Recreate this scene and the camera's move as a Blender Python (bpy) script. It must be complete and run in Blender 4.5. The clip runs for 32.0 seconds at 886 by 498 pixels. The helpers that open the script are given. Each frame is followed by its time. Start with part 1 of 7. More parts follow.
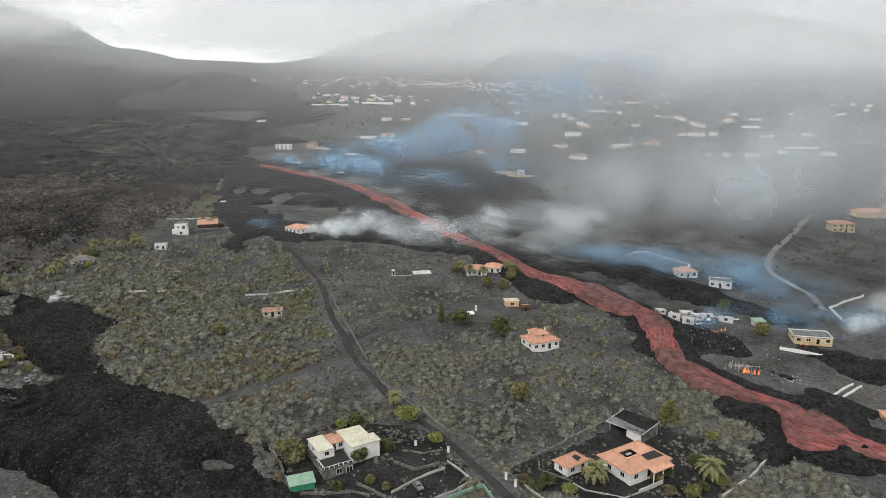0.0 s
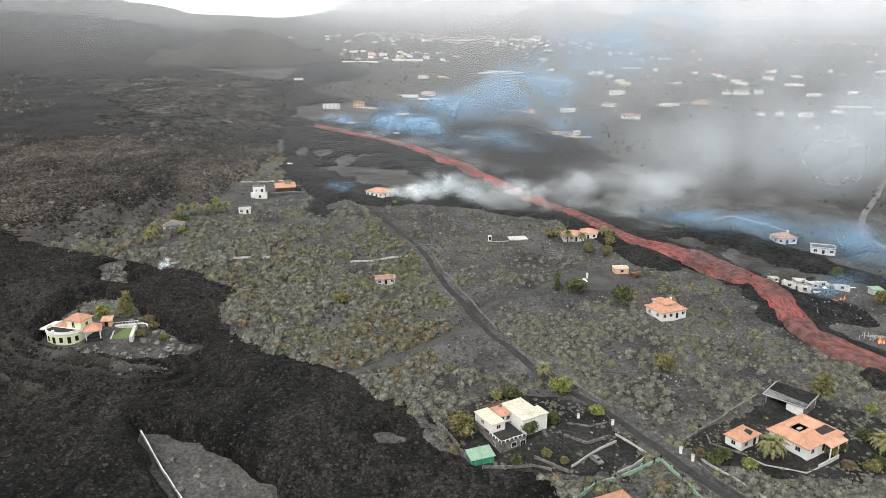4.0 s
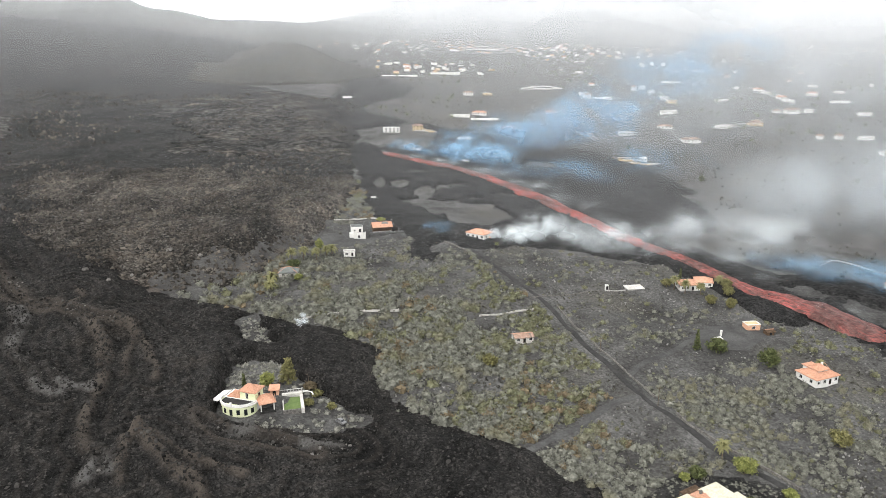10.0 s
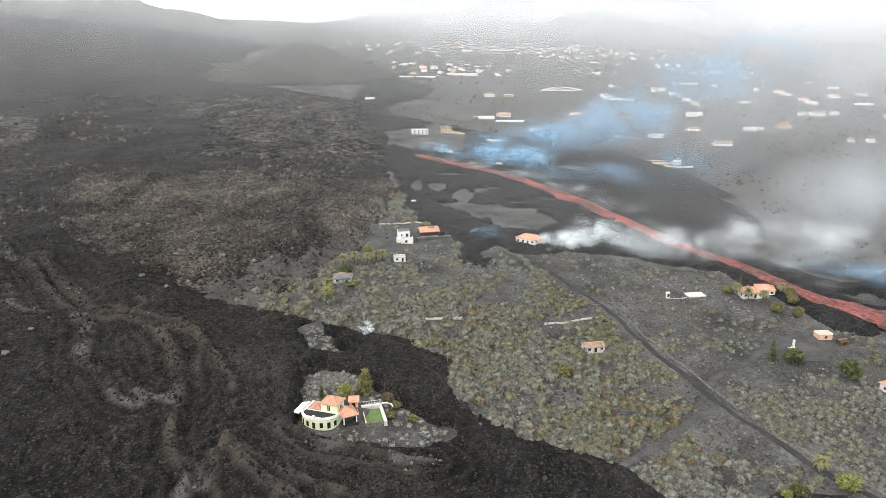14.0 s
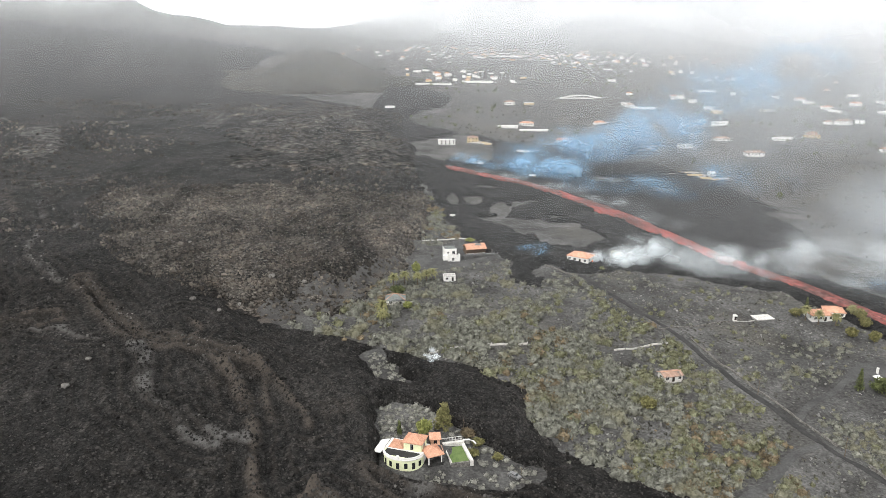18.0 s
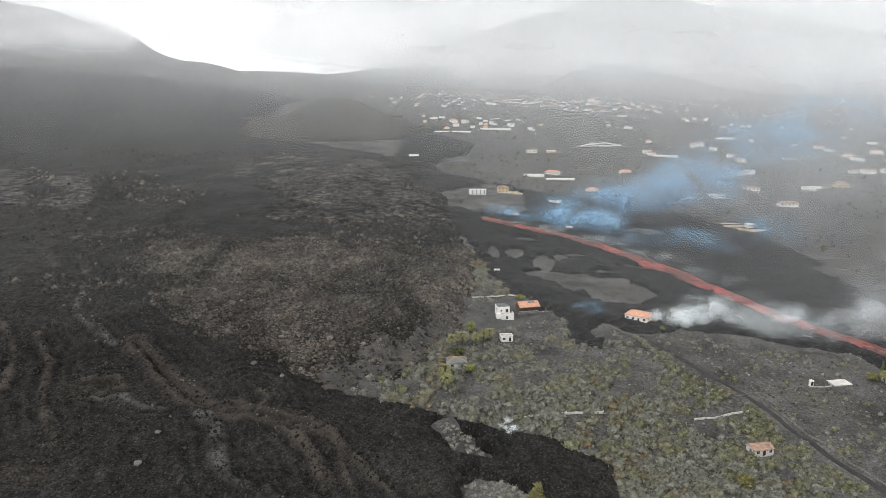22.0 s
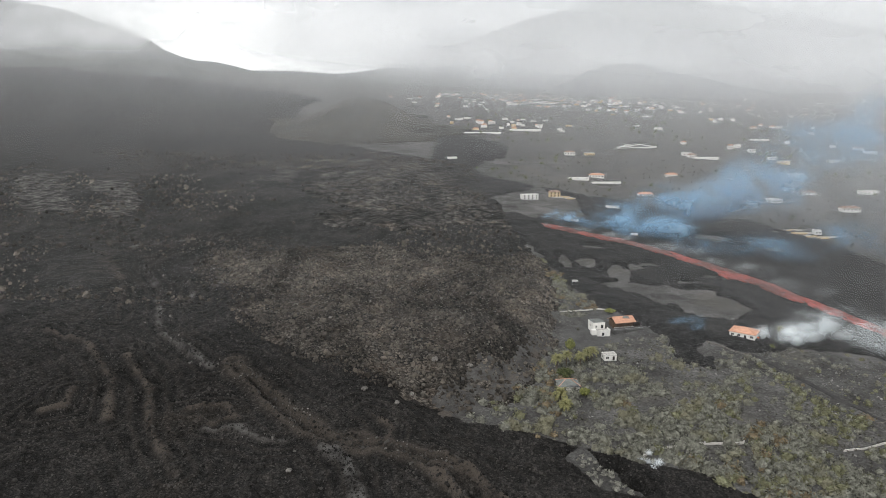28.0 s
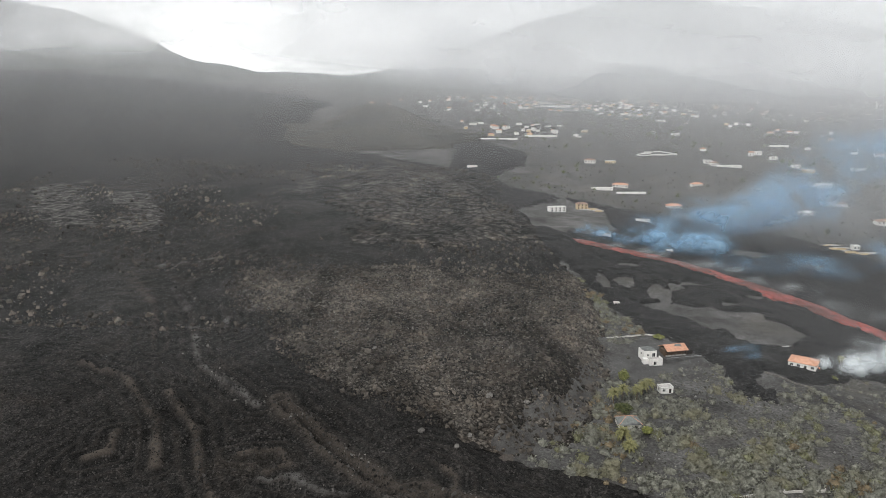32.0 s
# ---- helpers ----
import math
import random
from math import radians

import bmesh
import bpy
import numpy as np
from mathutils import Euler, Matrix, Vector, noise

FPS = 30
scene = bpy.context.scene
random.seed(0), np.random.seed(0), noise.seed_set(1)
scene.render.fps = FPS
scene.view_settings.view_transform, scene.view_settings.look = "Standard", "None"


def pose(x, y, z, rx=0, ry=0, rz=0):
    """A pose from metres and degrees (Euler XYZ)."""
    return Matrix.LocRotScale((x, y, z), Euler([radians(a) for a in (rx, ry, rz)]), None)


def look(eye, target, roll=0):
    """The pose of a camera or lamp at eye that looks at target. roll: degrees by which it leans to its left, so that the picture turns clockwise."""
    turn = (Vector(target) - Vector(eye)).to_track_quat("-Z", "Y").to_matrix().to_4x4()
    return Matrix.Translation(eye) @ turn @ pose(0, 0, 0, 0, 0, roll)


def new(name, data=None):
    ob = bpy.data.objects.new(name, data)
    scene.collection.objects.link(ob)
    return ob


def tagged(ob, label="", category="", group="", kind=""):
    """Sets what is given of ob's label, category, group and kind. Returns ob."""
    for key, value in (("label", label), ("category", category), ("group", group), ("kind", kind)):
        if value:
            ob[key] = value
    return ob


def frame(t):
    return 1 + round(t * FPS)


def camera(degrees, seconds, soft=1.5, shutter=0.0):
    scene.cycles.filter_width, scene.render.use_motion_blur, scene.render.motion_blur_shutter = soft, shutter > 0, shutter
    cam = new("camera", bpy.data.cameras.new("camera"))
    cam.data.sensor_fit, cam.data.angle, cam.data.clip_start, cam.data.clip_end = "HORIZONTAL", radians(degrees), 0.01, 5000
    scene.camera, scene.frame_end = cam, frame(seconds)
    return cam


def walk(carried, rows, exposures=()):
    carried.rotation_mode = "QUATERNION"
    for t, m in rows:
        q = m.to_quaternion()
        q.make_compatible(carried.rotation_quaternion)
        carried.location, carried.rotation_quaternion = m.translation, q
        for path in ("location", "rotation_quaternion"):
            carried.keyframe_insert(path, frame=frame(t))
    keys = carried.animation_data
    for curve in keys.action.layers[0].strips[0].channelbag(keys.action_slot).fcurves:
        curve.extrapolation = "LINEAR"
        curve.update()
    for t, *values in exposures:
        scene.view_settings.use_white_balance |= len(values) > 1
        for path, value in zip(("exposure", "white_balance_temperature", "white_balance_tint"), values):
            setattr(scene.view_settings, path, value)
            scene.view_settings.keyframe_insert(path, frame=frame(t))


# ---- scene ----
cam = camera(64.8, 32.0, soft=0.7)
METRES, EYE, TILT, LEAN, TURN = 290.0, 90.0, -12.5, 0.0, 0.0
ROWS = [
    (0.0, 0.0, 0.0, 0.0, 0.0, 0.0, -0.0),
    (0.5, -0.0194, 0.0011, 0.0002, 0.07, 0.02, -0.01),
    (1.0, -0.0386, 0.0029, 0.0006, 0.15, 0.02, 0.02),
    (1.5, -0.0583, 0.0046, 0.0013, 0.22, 0.03, -0.04),
    (2.0, -0.0781, 0.0063, 0.0014, 0.27, -0.57, -0.07),
    (2.5, -0.0981, 0.0088, 0.0018, 0.33, -1.55, -0.06),
    (3.0, -0.119, 0.0111, 0.0041, 0.39, -2.58, -0.08),
    (3.5, -0.1399, 0.013, 0.0081, 0.5, -3.47, -0.08),
    (5.5, -0.2181, 0.0169, 0.0357, 0.74, -3.48, -0.13),
    (6.0, -0.2352, 0.0166, 0.0428, 0.81, -3.47, -0.13),
    (6.5, -0.2516, 0.0166, 0.0499, 0.88, -3.45, -0.07),
    (7.0, -0.2675, 0.0168, 0.0572, 0.94, -3.42, -0.05),
    (7.5, -0.2826, 0.0172, 0.0647, 1.01, -3.42, -0.06),
    (8.0, -0.298, 0.0169, 0.072, 1.04, -3.41, -0.1),
    (8.5, -0.3122, 0.0166, 0.0791, 1.12, -3.4, -0.12),
    (9.0, -0.3267, 0.016, 0.0862, 1.18, -3.39, -0.18),
    (9.5, -0.3411, 0.0149, 0.0931, 1.22, -3.39, -0.2),
    (10.0, -0.3558, 0.0134, 0.0996, 1.25, -3.43, -0.26),
    (10.5, -0.3701, 0.0126, 0.1044, 1.29, -3.42, -0.28),
    (11.0, -0.3837, 0.0126, 0.106, 1.3, -3.41, -0.3),
    (11.5, -0.3967, 0.0138, 0.1064, 1.34, -3.41, -0.34),
    (12.0, -0.4092, 0.0159, 0.1064, 1.37, -3.43, -0.38),
    (12.5, -0.4217, 0.0187, 0.107, 1.4, -3.45, -0.41),
    (13.0, -0.4328, 0.0219, 0.1074, 1.42, -3.45, -0.42),
    (13.5, -0.4443, 0.0263, 0.1081, 1.43, -3.45, -0.42),
    (14.0, -0.455, 0.0314, 0.1087, 1.45, -3.43, -0.42),
    (14.5, -0.4656, 0.0371, 0.1093, 1.45, -3.41, -0.46),
    (16.5, -0.511, 0.0589, 0.1196, 1.44, -3.35, -0.51),
    (17.0, -0.5245, 0.064, 0.1241, 1.45, -3.32, -0.48),
    (17.5, -0.5395, 0.0685, 0.1287, 1.48, -3.33, -0.45),
    (18.0, -0.5548, 0.0733, 0.1333, 1.5, -3.06, -0.44),
    (18.5, -0.5701, 0.0777, 0.136, 1.54, -2.59, -0.47),
    (19.0, -0.5857, 0.0822, 0.1401, 1.56, -2.23, -0.51),
    (19.5, -0.6001, 0.086, 0.1447, 1.61, -1.86, -0.53),
    (20.0, -0.6134, 0.0894, 0.1494, 1.64, -1.68, -0.57),
    (20.5, -0.6251, 0.0927, 0.1542, 1.68, -1.42, -0.58),
    (21.0, -0.6369, 0.0958, 0.1582, 1.69, -0.76, -0.6),
    (21.5, -0.6477, 0.0988, 0.162, 1.72, -0.09, -0.57),
    (22.0, -0.6589, 0.1016, 0.1643, 1.72, 0.34, -0.54),
    (22.5, -0.6704, 0.1047, 0.1653, 1.73, 0.33, -0.53),
    (23.0, -0.6831, 0.1086, 0.1659, 1.72, 0.33, -0.53),
    (23.5, -0.6971, 0.1129, 0.1666, 1.72, 0.31, -0.53),
    (24.0, -0.7121, 0.1176, 0.1673, 1.73, 0.29, -0.55),
    (24.5, -0.728, 0.1223, 0.1678, 1.74, 0.28, -0.55),
    (25.0, -0.7443, 0.1279, 0.1685, 1.78, 0.27, -0.54),
    (25.5, -0.7604, 0.1343, 0.1693, 1.81, 0.28, -0.55),
    (27.5, -0.8218, 0.1589, 0.1848, 1.9, 0.26, -0.57),
    (28.0, -0.8351, 0.1657, 0.1896, 1.92, 0.26, -0.55),
    (28.5, -0.8479, 0.1717, 0.1952, 1.94, 0.26, -0.51),
    (29.0, -0.8605, 0.1776, 0.2011, 1.96, 0.26, -0.52),
    (29.5, -0.8721, 0.184, 0.2069, 1.99, 0.26, -0.5),
    (30.0, -0.8829, 0.1904, 0.2127, 2.01, 0.26, -0.53),
    (30.5, -0.8927, 0.1964, 0.2185, 2.04, 0.26, -0.56),
    (31.0, -0.9017, 0.2022, 0.2245, 2.08, 0.25, -0.58),
    (31.5, -0.9097, 0.2081, 0.2304, 2.11, 0.25, -0.61),
    (32.0, -0.917, 0.2139, 0.2362, 2.14, 0.25, -0.63),
]
EXPOSURES = [(0.0, -0.39), (2.0, -0.33), (3.5, 0.0), (7.0, 0.26), (17.0, 0.31), (20.0, 0.08), (23.0, -0.22), (32.0, -0.30)]
walk(cam, [(t, pose(0, 0, EYE, TILT, LEAN, TURN) @ pose(METRES * x, METRES * y, METRES * z, 90 + pitch, roll, yaw)) for t, x, y, z, yaw, pitch, roll in ROWS], EXPOSURES)
scene.cycles.transparent_max_bounces = 48

# ---- world and sun: bright overcast afternoon, sun behind the camera ----
SUN_EL, SUN_AZ = radians(42), radians(215)
world = bpy.data.worlds.new("overcast_sky")
scene.world = world
world.use_nodes = True
wn, wl = world.node_tree.nodes, world.node_tree.links
wn.clear()
w_out, w_bg = wn.new("ShaderNodeOutputWorld"), wn.new("ShaderNodeBackground")
w_sky, w_mix, w_noise, w_ramp, w_co = (wn.new(k) for k in ("ShaderNodeTexSky", "ShaderNodeMixRGB", "ShaderNodeTexNoise", "ShaderNodeValToRGB", "ShaderNodeTexCoord"))
w_map = wn.new("ShaderNodeMapping")
w_sky.sky_type, w_sky.sun_disc, w_sky.sun_elevation, w_sky.sun_rotation = "NISHITA", False, SUN_EL, SUN_AZ
w_map.inputs["Scale"].default_value = (1.0, 1.0, 4.0)
w_noise.inputs["Scale"].default_value, w_noise.inputs["Detail"].default_value, w_noise.inputs["Roughness"].default_value = 2.4, 7, 0.55
w_ramp.color_ramp.elements[0].position, w_ramp.color_ramp.elements[0].color = 0.40, (6.2, 6.35, 6.5, 1)
w_ramp.color_ramp.elements[1].position, w_ramp.color_ramp.elements[1].color = 0.56, (14.6, 14.6, 14.5, 1)
w_mix.inputs["Fac"].default_value = 0.93
wl.new(w_co.outputs["Generated"], w_map.inputs["Vector"])
wl.new(w_map.outputs["Vector"], w_noise.inputs["Vector"])
wl.new(w_noise.outputs["Fac"], w_ramp.inputs["Fac"])
wl.new(w_sky.outputs["Color"], w_mix.inputs["Color1"])
wl.new(w_ramp.outputs["Color"], w_mix.inputs["Color2"])
wl.new(w_mix.outputs["Color"], w_bg.inputs["Color"])
w_bg.inputs["Strength"].default_value = 0.135
wl.new(w_bg.outputs["Background"], w_out.inputs["Surface"])

sun = new("sun", bpy.data.lights.new("sun", "SUN"))
sun.data.energy, sun.data.angle, sun.data.color = 2.1, radians(10), (1.0, 0.975, 0.94)
sun.matrix_world = look((0, 0, 0), (-math.sin(SUN_AZ) * math.cos(SUN_EL), -math.cos(SUN_AZ) * math.cos(SUN_EL), -math.sin(SUN_EL)))

# ---- materials ----
def mat(name, dark, light, scale=0.5, rough=0.9, bump=0.3, fine=6.0, metal=0.0, island=0.0, obj_random=0.0, third=None, third_scale=0.05, third_at=0.55, ramp=(0.35, 0.65), dist=0.15, grain=(0.75, 1.25), turn=0.0, stretch=(1, 1, 1), veins=None, cells=None, ropes=None, broad=None, crests_of=(), cracks=None, stones=None):
    """A surface whose colour wanders between two or three tones at two sizes, with fine relief. Sizes in waves a metre."""
    m = bpy.data.materials.new(name)
    m.use_nodes = True
    n, l = m.node_tree.nodes, m.node_tree.links
    p = n["Principled BSDF"]
    co = n.new("ShaderNodeTexCoord")
    a, b = n.new("ShaderNodeTexNoise"), n.new("ShaderNodeTexNoise")
    for t, s, d in ((a, scale, 8), (b, scale * fine, 4)):
        t.inputs["Scale"].default_value, t.inputs["Detail"].default_value, t.inputs["Roughness"].default_value = s, d, 0.65
        l.new(co.outputs["Object"], t.inputs["Vector"])
    if turn:
        mp = n.new("ShaderNodeMapping")
        mp.inputs["Rotation"].default_value, mp.inputs["Scale"].default_value = (0, 0, radians(turn)), stretch
        l.new(co.outputs["Object"], mp.inputs["Vector"])
        l.new(mp.outputs["Vector"], a.inputs["Vector"])
        a.inputs["Distortion"].default_value = 1.2
    r = n.new("ShaderNodeValToRGB")
    r.color_ramp.elements[0].position, r.color_ramp.elements[1].position = ramp
    r.color_ramp.elements[0].color, r.color_ramp.elements[1].color = (*dark, 1), (*light, 1)
    l.new(a.outputs["Fac"], r.inputs["Fac"])
    col = r.outputs["Color"]
    if third:
        c, cr, mx = n.new("ShaderNodeTexNoise"), n.new("ShaderNodeValToRGB"), n.new("ShaderNodeMixRGB")
        c.inputs["Scale"].default_value, c.inputs["Detail"].default_value = third_scale, 5
        l.new(co.outputs["Object"], c.inputs["Vector"])
        cr.color_ramp.elements[0].position, cr.color_ramp.elements[1].position = third_at, third_at + 0.12
        l.new(c.outputs["Fac"], cr.inputs["Fac"])
        l.new(cr.outputs["Color"], mx.inputs["Fac"])
        l.new(col, mx.inputs["Color1"])
        mx.inputs["Color2"].default_value = (*third, 1)
        col = mx.outputs["Color"]
    if veins:
        v, vr, vm = n.new("ShaderNodeTexNoise"), n.new("ShaderNodeValToRGB"), n.new("ShaderNodeMixRGB")
        v.inputs["Scale"].default_value, v.inputs["Detail"].default_value, v.inputs["Distortion"].default_value = veins[1], 6, 1.5
        l.new(mp.outputs["Vector"], v.inputs["Vector"])
        e = vr.color_ramp.elements
        e[0].position, e[1].position = 0.585, 0.615
        e[0].color, e[1].color = (0, 0, 0, 1), (1, 1, 1, 1)
        k = e.new(0.66)
        k.color = (0, 0, 0, 1)
        l.new(v.outputs["Fac"], vr.inputs["Fac"])
        l.new(vr.outputs["Color"], vm.inputs["Fac"])
        l.new(col, vm.inputs["Color1"])
        vm.inputs["Color2"].default_value = (*veins[0], 1)
        col = vm.outputs["Color"]
    mul, f = n.new("ShaderNodeMixRGB"), n.new("ShaderNodeMapRange")
    mul.blend_type, mul.inputs["Fac"].default_value = "MULTIPLY", 1.0
    f.inputs["From Min"].default_value, f.inputs["From Max"].default_value, f.inputs["To Min"].default_value, f.inputs["To Max"].default_value = 0.3, 0.7, *grain
    l.new(b.outputs["Fac"], f.inputs["Value"])
    l.new(col, mul.inputs["Color1"])
    l.new(f.outputs["Result"], mul.inputs["Color2"])
    col = mul.outputs["Color"]
    if ropes:
        # nested curved bands of ropy crust: contours of a smooth field drawn out along the flow
        w, pp, wm = n.new("ShaderNodeTexNoise"), n.new("ShaderNodeMath"), n.new("ShaderNodeMixRGB")
        wr = n.new("ShaderNodeMapRange")
        w.inputs["Scale"].default_value, w.inputs["Detail"].default_value, w.inputs["Roughness"].default_value, w.inputs["Distortion"].default_value = ropes[0], 2, 0.45, 1.0
        l.new(mp.outputs["Vector"], w.inputs["Vector"])
        pp.operation, pp.inputs[1].default_value = "PINGPONG", 0.035
        l.new(w.outputs["Fac"], pp.inputs[0])
        wr.inputs["From Min"].default_value, wr.inputs["From Max"].default_value = 0.0, 0.035
        wr.inputs["To Min"].default_value, wr.inputs["To Max"].default_value = ropes[1], ropes[2]
        l.new(pp.outputs["Value"], wr.inputs["Value"])
        wm.blend_type, wm.inputs["Fac"].default_value = "MULTIPLY", 0.75
        l.new(col, wm.inputs["Color1"])
        l.new(wr.outputs["Result"], wm.inputs["Color2"])
        col = wm.outputs["Color"]
    if broad:
        # wide lighter and darker reaches
        bn, bg, bx = n.new("ShaderNodeTexNoise"), n.new("ShaderNodeMapRange"), n.new("ShaderNodeMixRGB")
        bn.inputs["Scale"].default_value, bn.inputs["Detail"].default_value, bn.inputs["Distortion"].default_value = broad[0], 4, 0.8
        l.new(mp.outputs["Vector"] if turn else co.outputs["Object"], bn.inputs["Vector"])
        bg.inputs["From Min"].default_value, bg.inputs["From Max"].default_value = 0.36, 0.64
        bg.inputs["To Min"].default_value, bg.inputs["To Max"].default_value = broad[1], broad[2]
        l.new(bn.outputs["Fac"], bg.inputs["Value"])
        bx.blend_type, bx.inputs["Fac"].default_value = "MULTIPLY", 1.0
        l.new(col, bx.inputs["Color1"])
        l.new(bg.outputs["Result"], bx.inputs["Color2"])
        col = bx.outputs["Color"]
    if cells:
        # broken blocks, each a little lighter or darker than its neighbour
        v, sp, cr, cm = n.new("ShaderNodeTexVoronoi"), n.new("ShaderNodeSeparateColor"), n.new("ShaderNodeMapRange"), n.new("ShaderNodeMixRGB")
        v.inputs["Scale"].default_value = cells[0]
        l.new(co.outputs["Object"], v.inputs["Vector"])
        l.new(v.outputs["Color"], sp.inputs["Color"])
        cr.inputs["To Min"].default_value, cr.inputs["To Max"].default_value = cells[1], cells[2]
        l.new(sp.outputs["Red"], cr.inputs["Value"])
        cm.blend_type, cm.inputs["Fac"].default_value = "MULTIPLY", 1.0
        l.new(col, cm.inputs["Color1"])
        l.new(cr.outputs["Result"], cm.inputs["Color2"])
        col = cm.outputs["Color"]
    if cracks:
        # shade of the gaps between blocks, put into the colour as dark edges
        v, cr, cm = n.new("ShaderNodeTexVoronoi"), n.new("ShaderNodeMapRange"), n.new("ShaderNodeMixRGB")
        v.feature = "DISTANCE_TO_EDGE"
        v.inputs["Scale"].default_value = cracks[0]
        l.new(co.outputs["Object"], v.inputs["Vector"])
        cr.inputs["From Min"].default_value, cr.inputs["From Max"].default_value, cr.inputs["To Min"].default_value, cr.inputs["To Max"].default_value = 0.02, 0.22, cracks[1], 1.0
        l.new(v.outputs["Distance"], cr.inputs["Value"])
        cm.blend_type, cm.inputs["Fac"].default_value = "MULTIPLY", 1.0
        l.new(col, cm.inputs["Color1"])
        l.new(cr.outputs["Result"], cm.inputs["Color2"])
        col = cm.outputs["Color"]
    if stones:
        # single paler stones among the clinker
        v, sp, cr, cm = n.new("ShaderNodeTexVoronoi"), n.new("ShaderNodeSeparateColor"), n.new("ShaderNodeMapRange"), n.new("ShaderNodeMixRGB")
        v.inputs["Scale"].default_value = stones[0]
        l.new(co.outputs["Object"], v.inputs["Vector"])
        l.new(v.outputs["Color"], sp.inputs["Color"])
        cr.inputs["From Min"].default_value, cr.inputs["From Max"].default_value = stones[1], stones[1] + 0.03
        l.new(sp.outputs["Green"], cr.inputs["Value"])
        l.new(cr.outputs["Result"], cm.inputs["Fac"])
        l.new(col, cm.inputs["Color1"])
        cm.inputs["Color2"].default_value = (*stones[2], 1)
        col = cm.outputs["Color"]
    for key, tone in crests_of:
        # dusty or scoured crests, broken up by the grain
        at, k, cm = n.new("ShaderNodeAttribute"), n.new("ShaderNodeMath"), n.new("ShaderNodeMixRGB")
        at.attribute_name = key
        k.operation, k.use_clamp = "MULTIPLY", True
        l.new(at.outputs["Fac"], k.inputs[0])
        l.new(f.outputs["Result"], k.inputs[1])
        l.new(k.outputs["Value"], cm.inputs["Fac"])
        l.new(col, cm.inputs["Color1"])
        cm.inputs["Color2"].default_value = (*tone, 1)
        col = cm.outputs["Color"]
    for amount, kind, out in ((island, "ShaderNodeNewGeometry", "Random Per Island"), (obj_random, "ShaderNodeObjectInfo", "Random")):
        if amount:
            g, fr, m2 = n.new(kind), n.new("ShaderNodeMapRange"), n.new("ShaderNodeMixRGB")
            m2.blend_type, m2.inputs["Fac"].default_value = "MULTIPLY", 1.0
            fr.inputs["To Min"].default_value, fr.inputs["To Max"].default_value = 1 - amount, 1 + amount
            l.new(g.outputs[out], fr.inputs["Value"])
            l.new(col, m2.inputs["Color1"])
            l.new(fr.outputs["Result"], m2.inputs["Color2"])
            col = m2.outputs["Color"]
    l.new(col, p.inputs["Base Color"])
    p.inputs["Roughness"].default_value, p.inputs["Metallic"].default_value = rough, metal
    p.inputs["Specular IOR Level"].default_value = 0.5 if rough < 0.6 else 0.08
    if bump:
        bp = n.new("ShaderNodeBump")
        bp.inputs["Strength"].default_value, bp.inputs["Distance"].default_value = bump, dist
        l.new(b.outputs["Fac"], bp.inputs["Height"])
        l.new(bp.outputs["Normal"], p.inputs["Normal"])
    return m


ASH = mat("volcanic_ash", (0.039, 0.0377, 0.0360), (0.088, 0.0868, 0.0838), 0.06, 0.95, 1.0, 14, third=(0.070, 0.067, 0.060), third_scale=0.02, grain=(0.55, 1.5), dist=0.4, cells=(1.5, 0.8, 1.25), broad=(0.018, 0.78, 1.22))
LAVA_DARK = mat("fresh_clinker_lava", (0.0125, 0.0119, 0.0114), (0.0262, 0.0248, 0.0234), 0.14, 0.85, 1.0, 14, third=(0.034, 0.0298, 0.0258), third_scale=0.026, third_at=0.61, ramp=(0.42, 0.62), dist=0.8, grain=(0.5, 1.6), turn=-32, stretch=(1.2, 0.6, 1), veins=((0.036, 0.0335, 0.0308), 0.06), cells=(1.7, 0.55, 1.55), ropes=(0.03, 0.78, 1.22), broad=(0.014, 0.58, 1.42), cracks=(0.55, 0.5), stones=(1.8, 0.95, (0.060, 0.056, 0.052)), crests_of=(("brown_crest", (0.074, 0.0630, 0.0530)), ("pale_crest", (0.100, 0.097, 0.093))))
LAVA_NEW = mat("black_fresh_lava", (0.0080, 0.0078, 0.0078), (0.021, 0.0203, 0.0198), 0.12, 0.8, 1.0, 9, dist=0.6, grain=(0.4, 1.8), cells=(1.1, 0.4, 1.8))
LAVA_OLD = mat("weathered_rubble_lava", (0.0205, 0.0196, 0.0184), (0.068, 0.0608, 0.0525), 0.09, 0.95, 1.0, 11, third=(0.063, 0.0520, 0.0420), third_scale=0.05, third_at=0.53, dist=0.8, grain=(0.45, 1.7), turn=-40, stretch=(1.2, 0.7, 1), cells=(0.7, 0.45, 1.7), broad=(0.020, 0.52, 1.65), cracks=(0.42, 0.35), stones=(0.9, 0.90, (0.10, 0.092, 0.082)))
LAVA_SLOPE = mat("weathered_lava_slope", (0.018, 0.0172, 0.0162), (0.060, 0.0550, 0.0495), 0.05, 0.95, 1.0, 11, third=(0.055, 0.0468, 0.0390), third_scale=0.03, third_at=0.56, dist=1.5, grain=(0.45, 1.7), turn=-40, stretch=(1.2, 0.7, 1), cells=(0.16, 0.5, 1.65), broad=(0.012, 0.6, 1.45), cracks=(0.11, 0.4))
SCREE = mat("grey_ash_scree", (0.040, 0.0385, 0.037), (0.078, 0.076, 0.073), 0.12, 0.95, 0.6, 14, third=(0.066, 0.055, 0.046), third_scale=0.06, third_at=0.62, grain=(0.7, 1.35), dist=0.3)
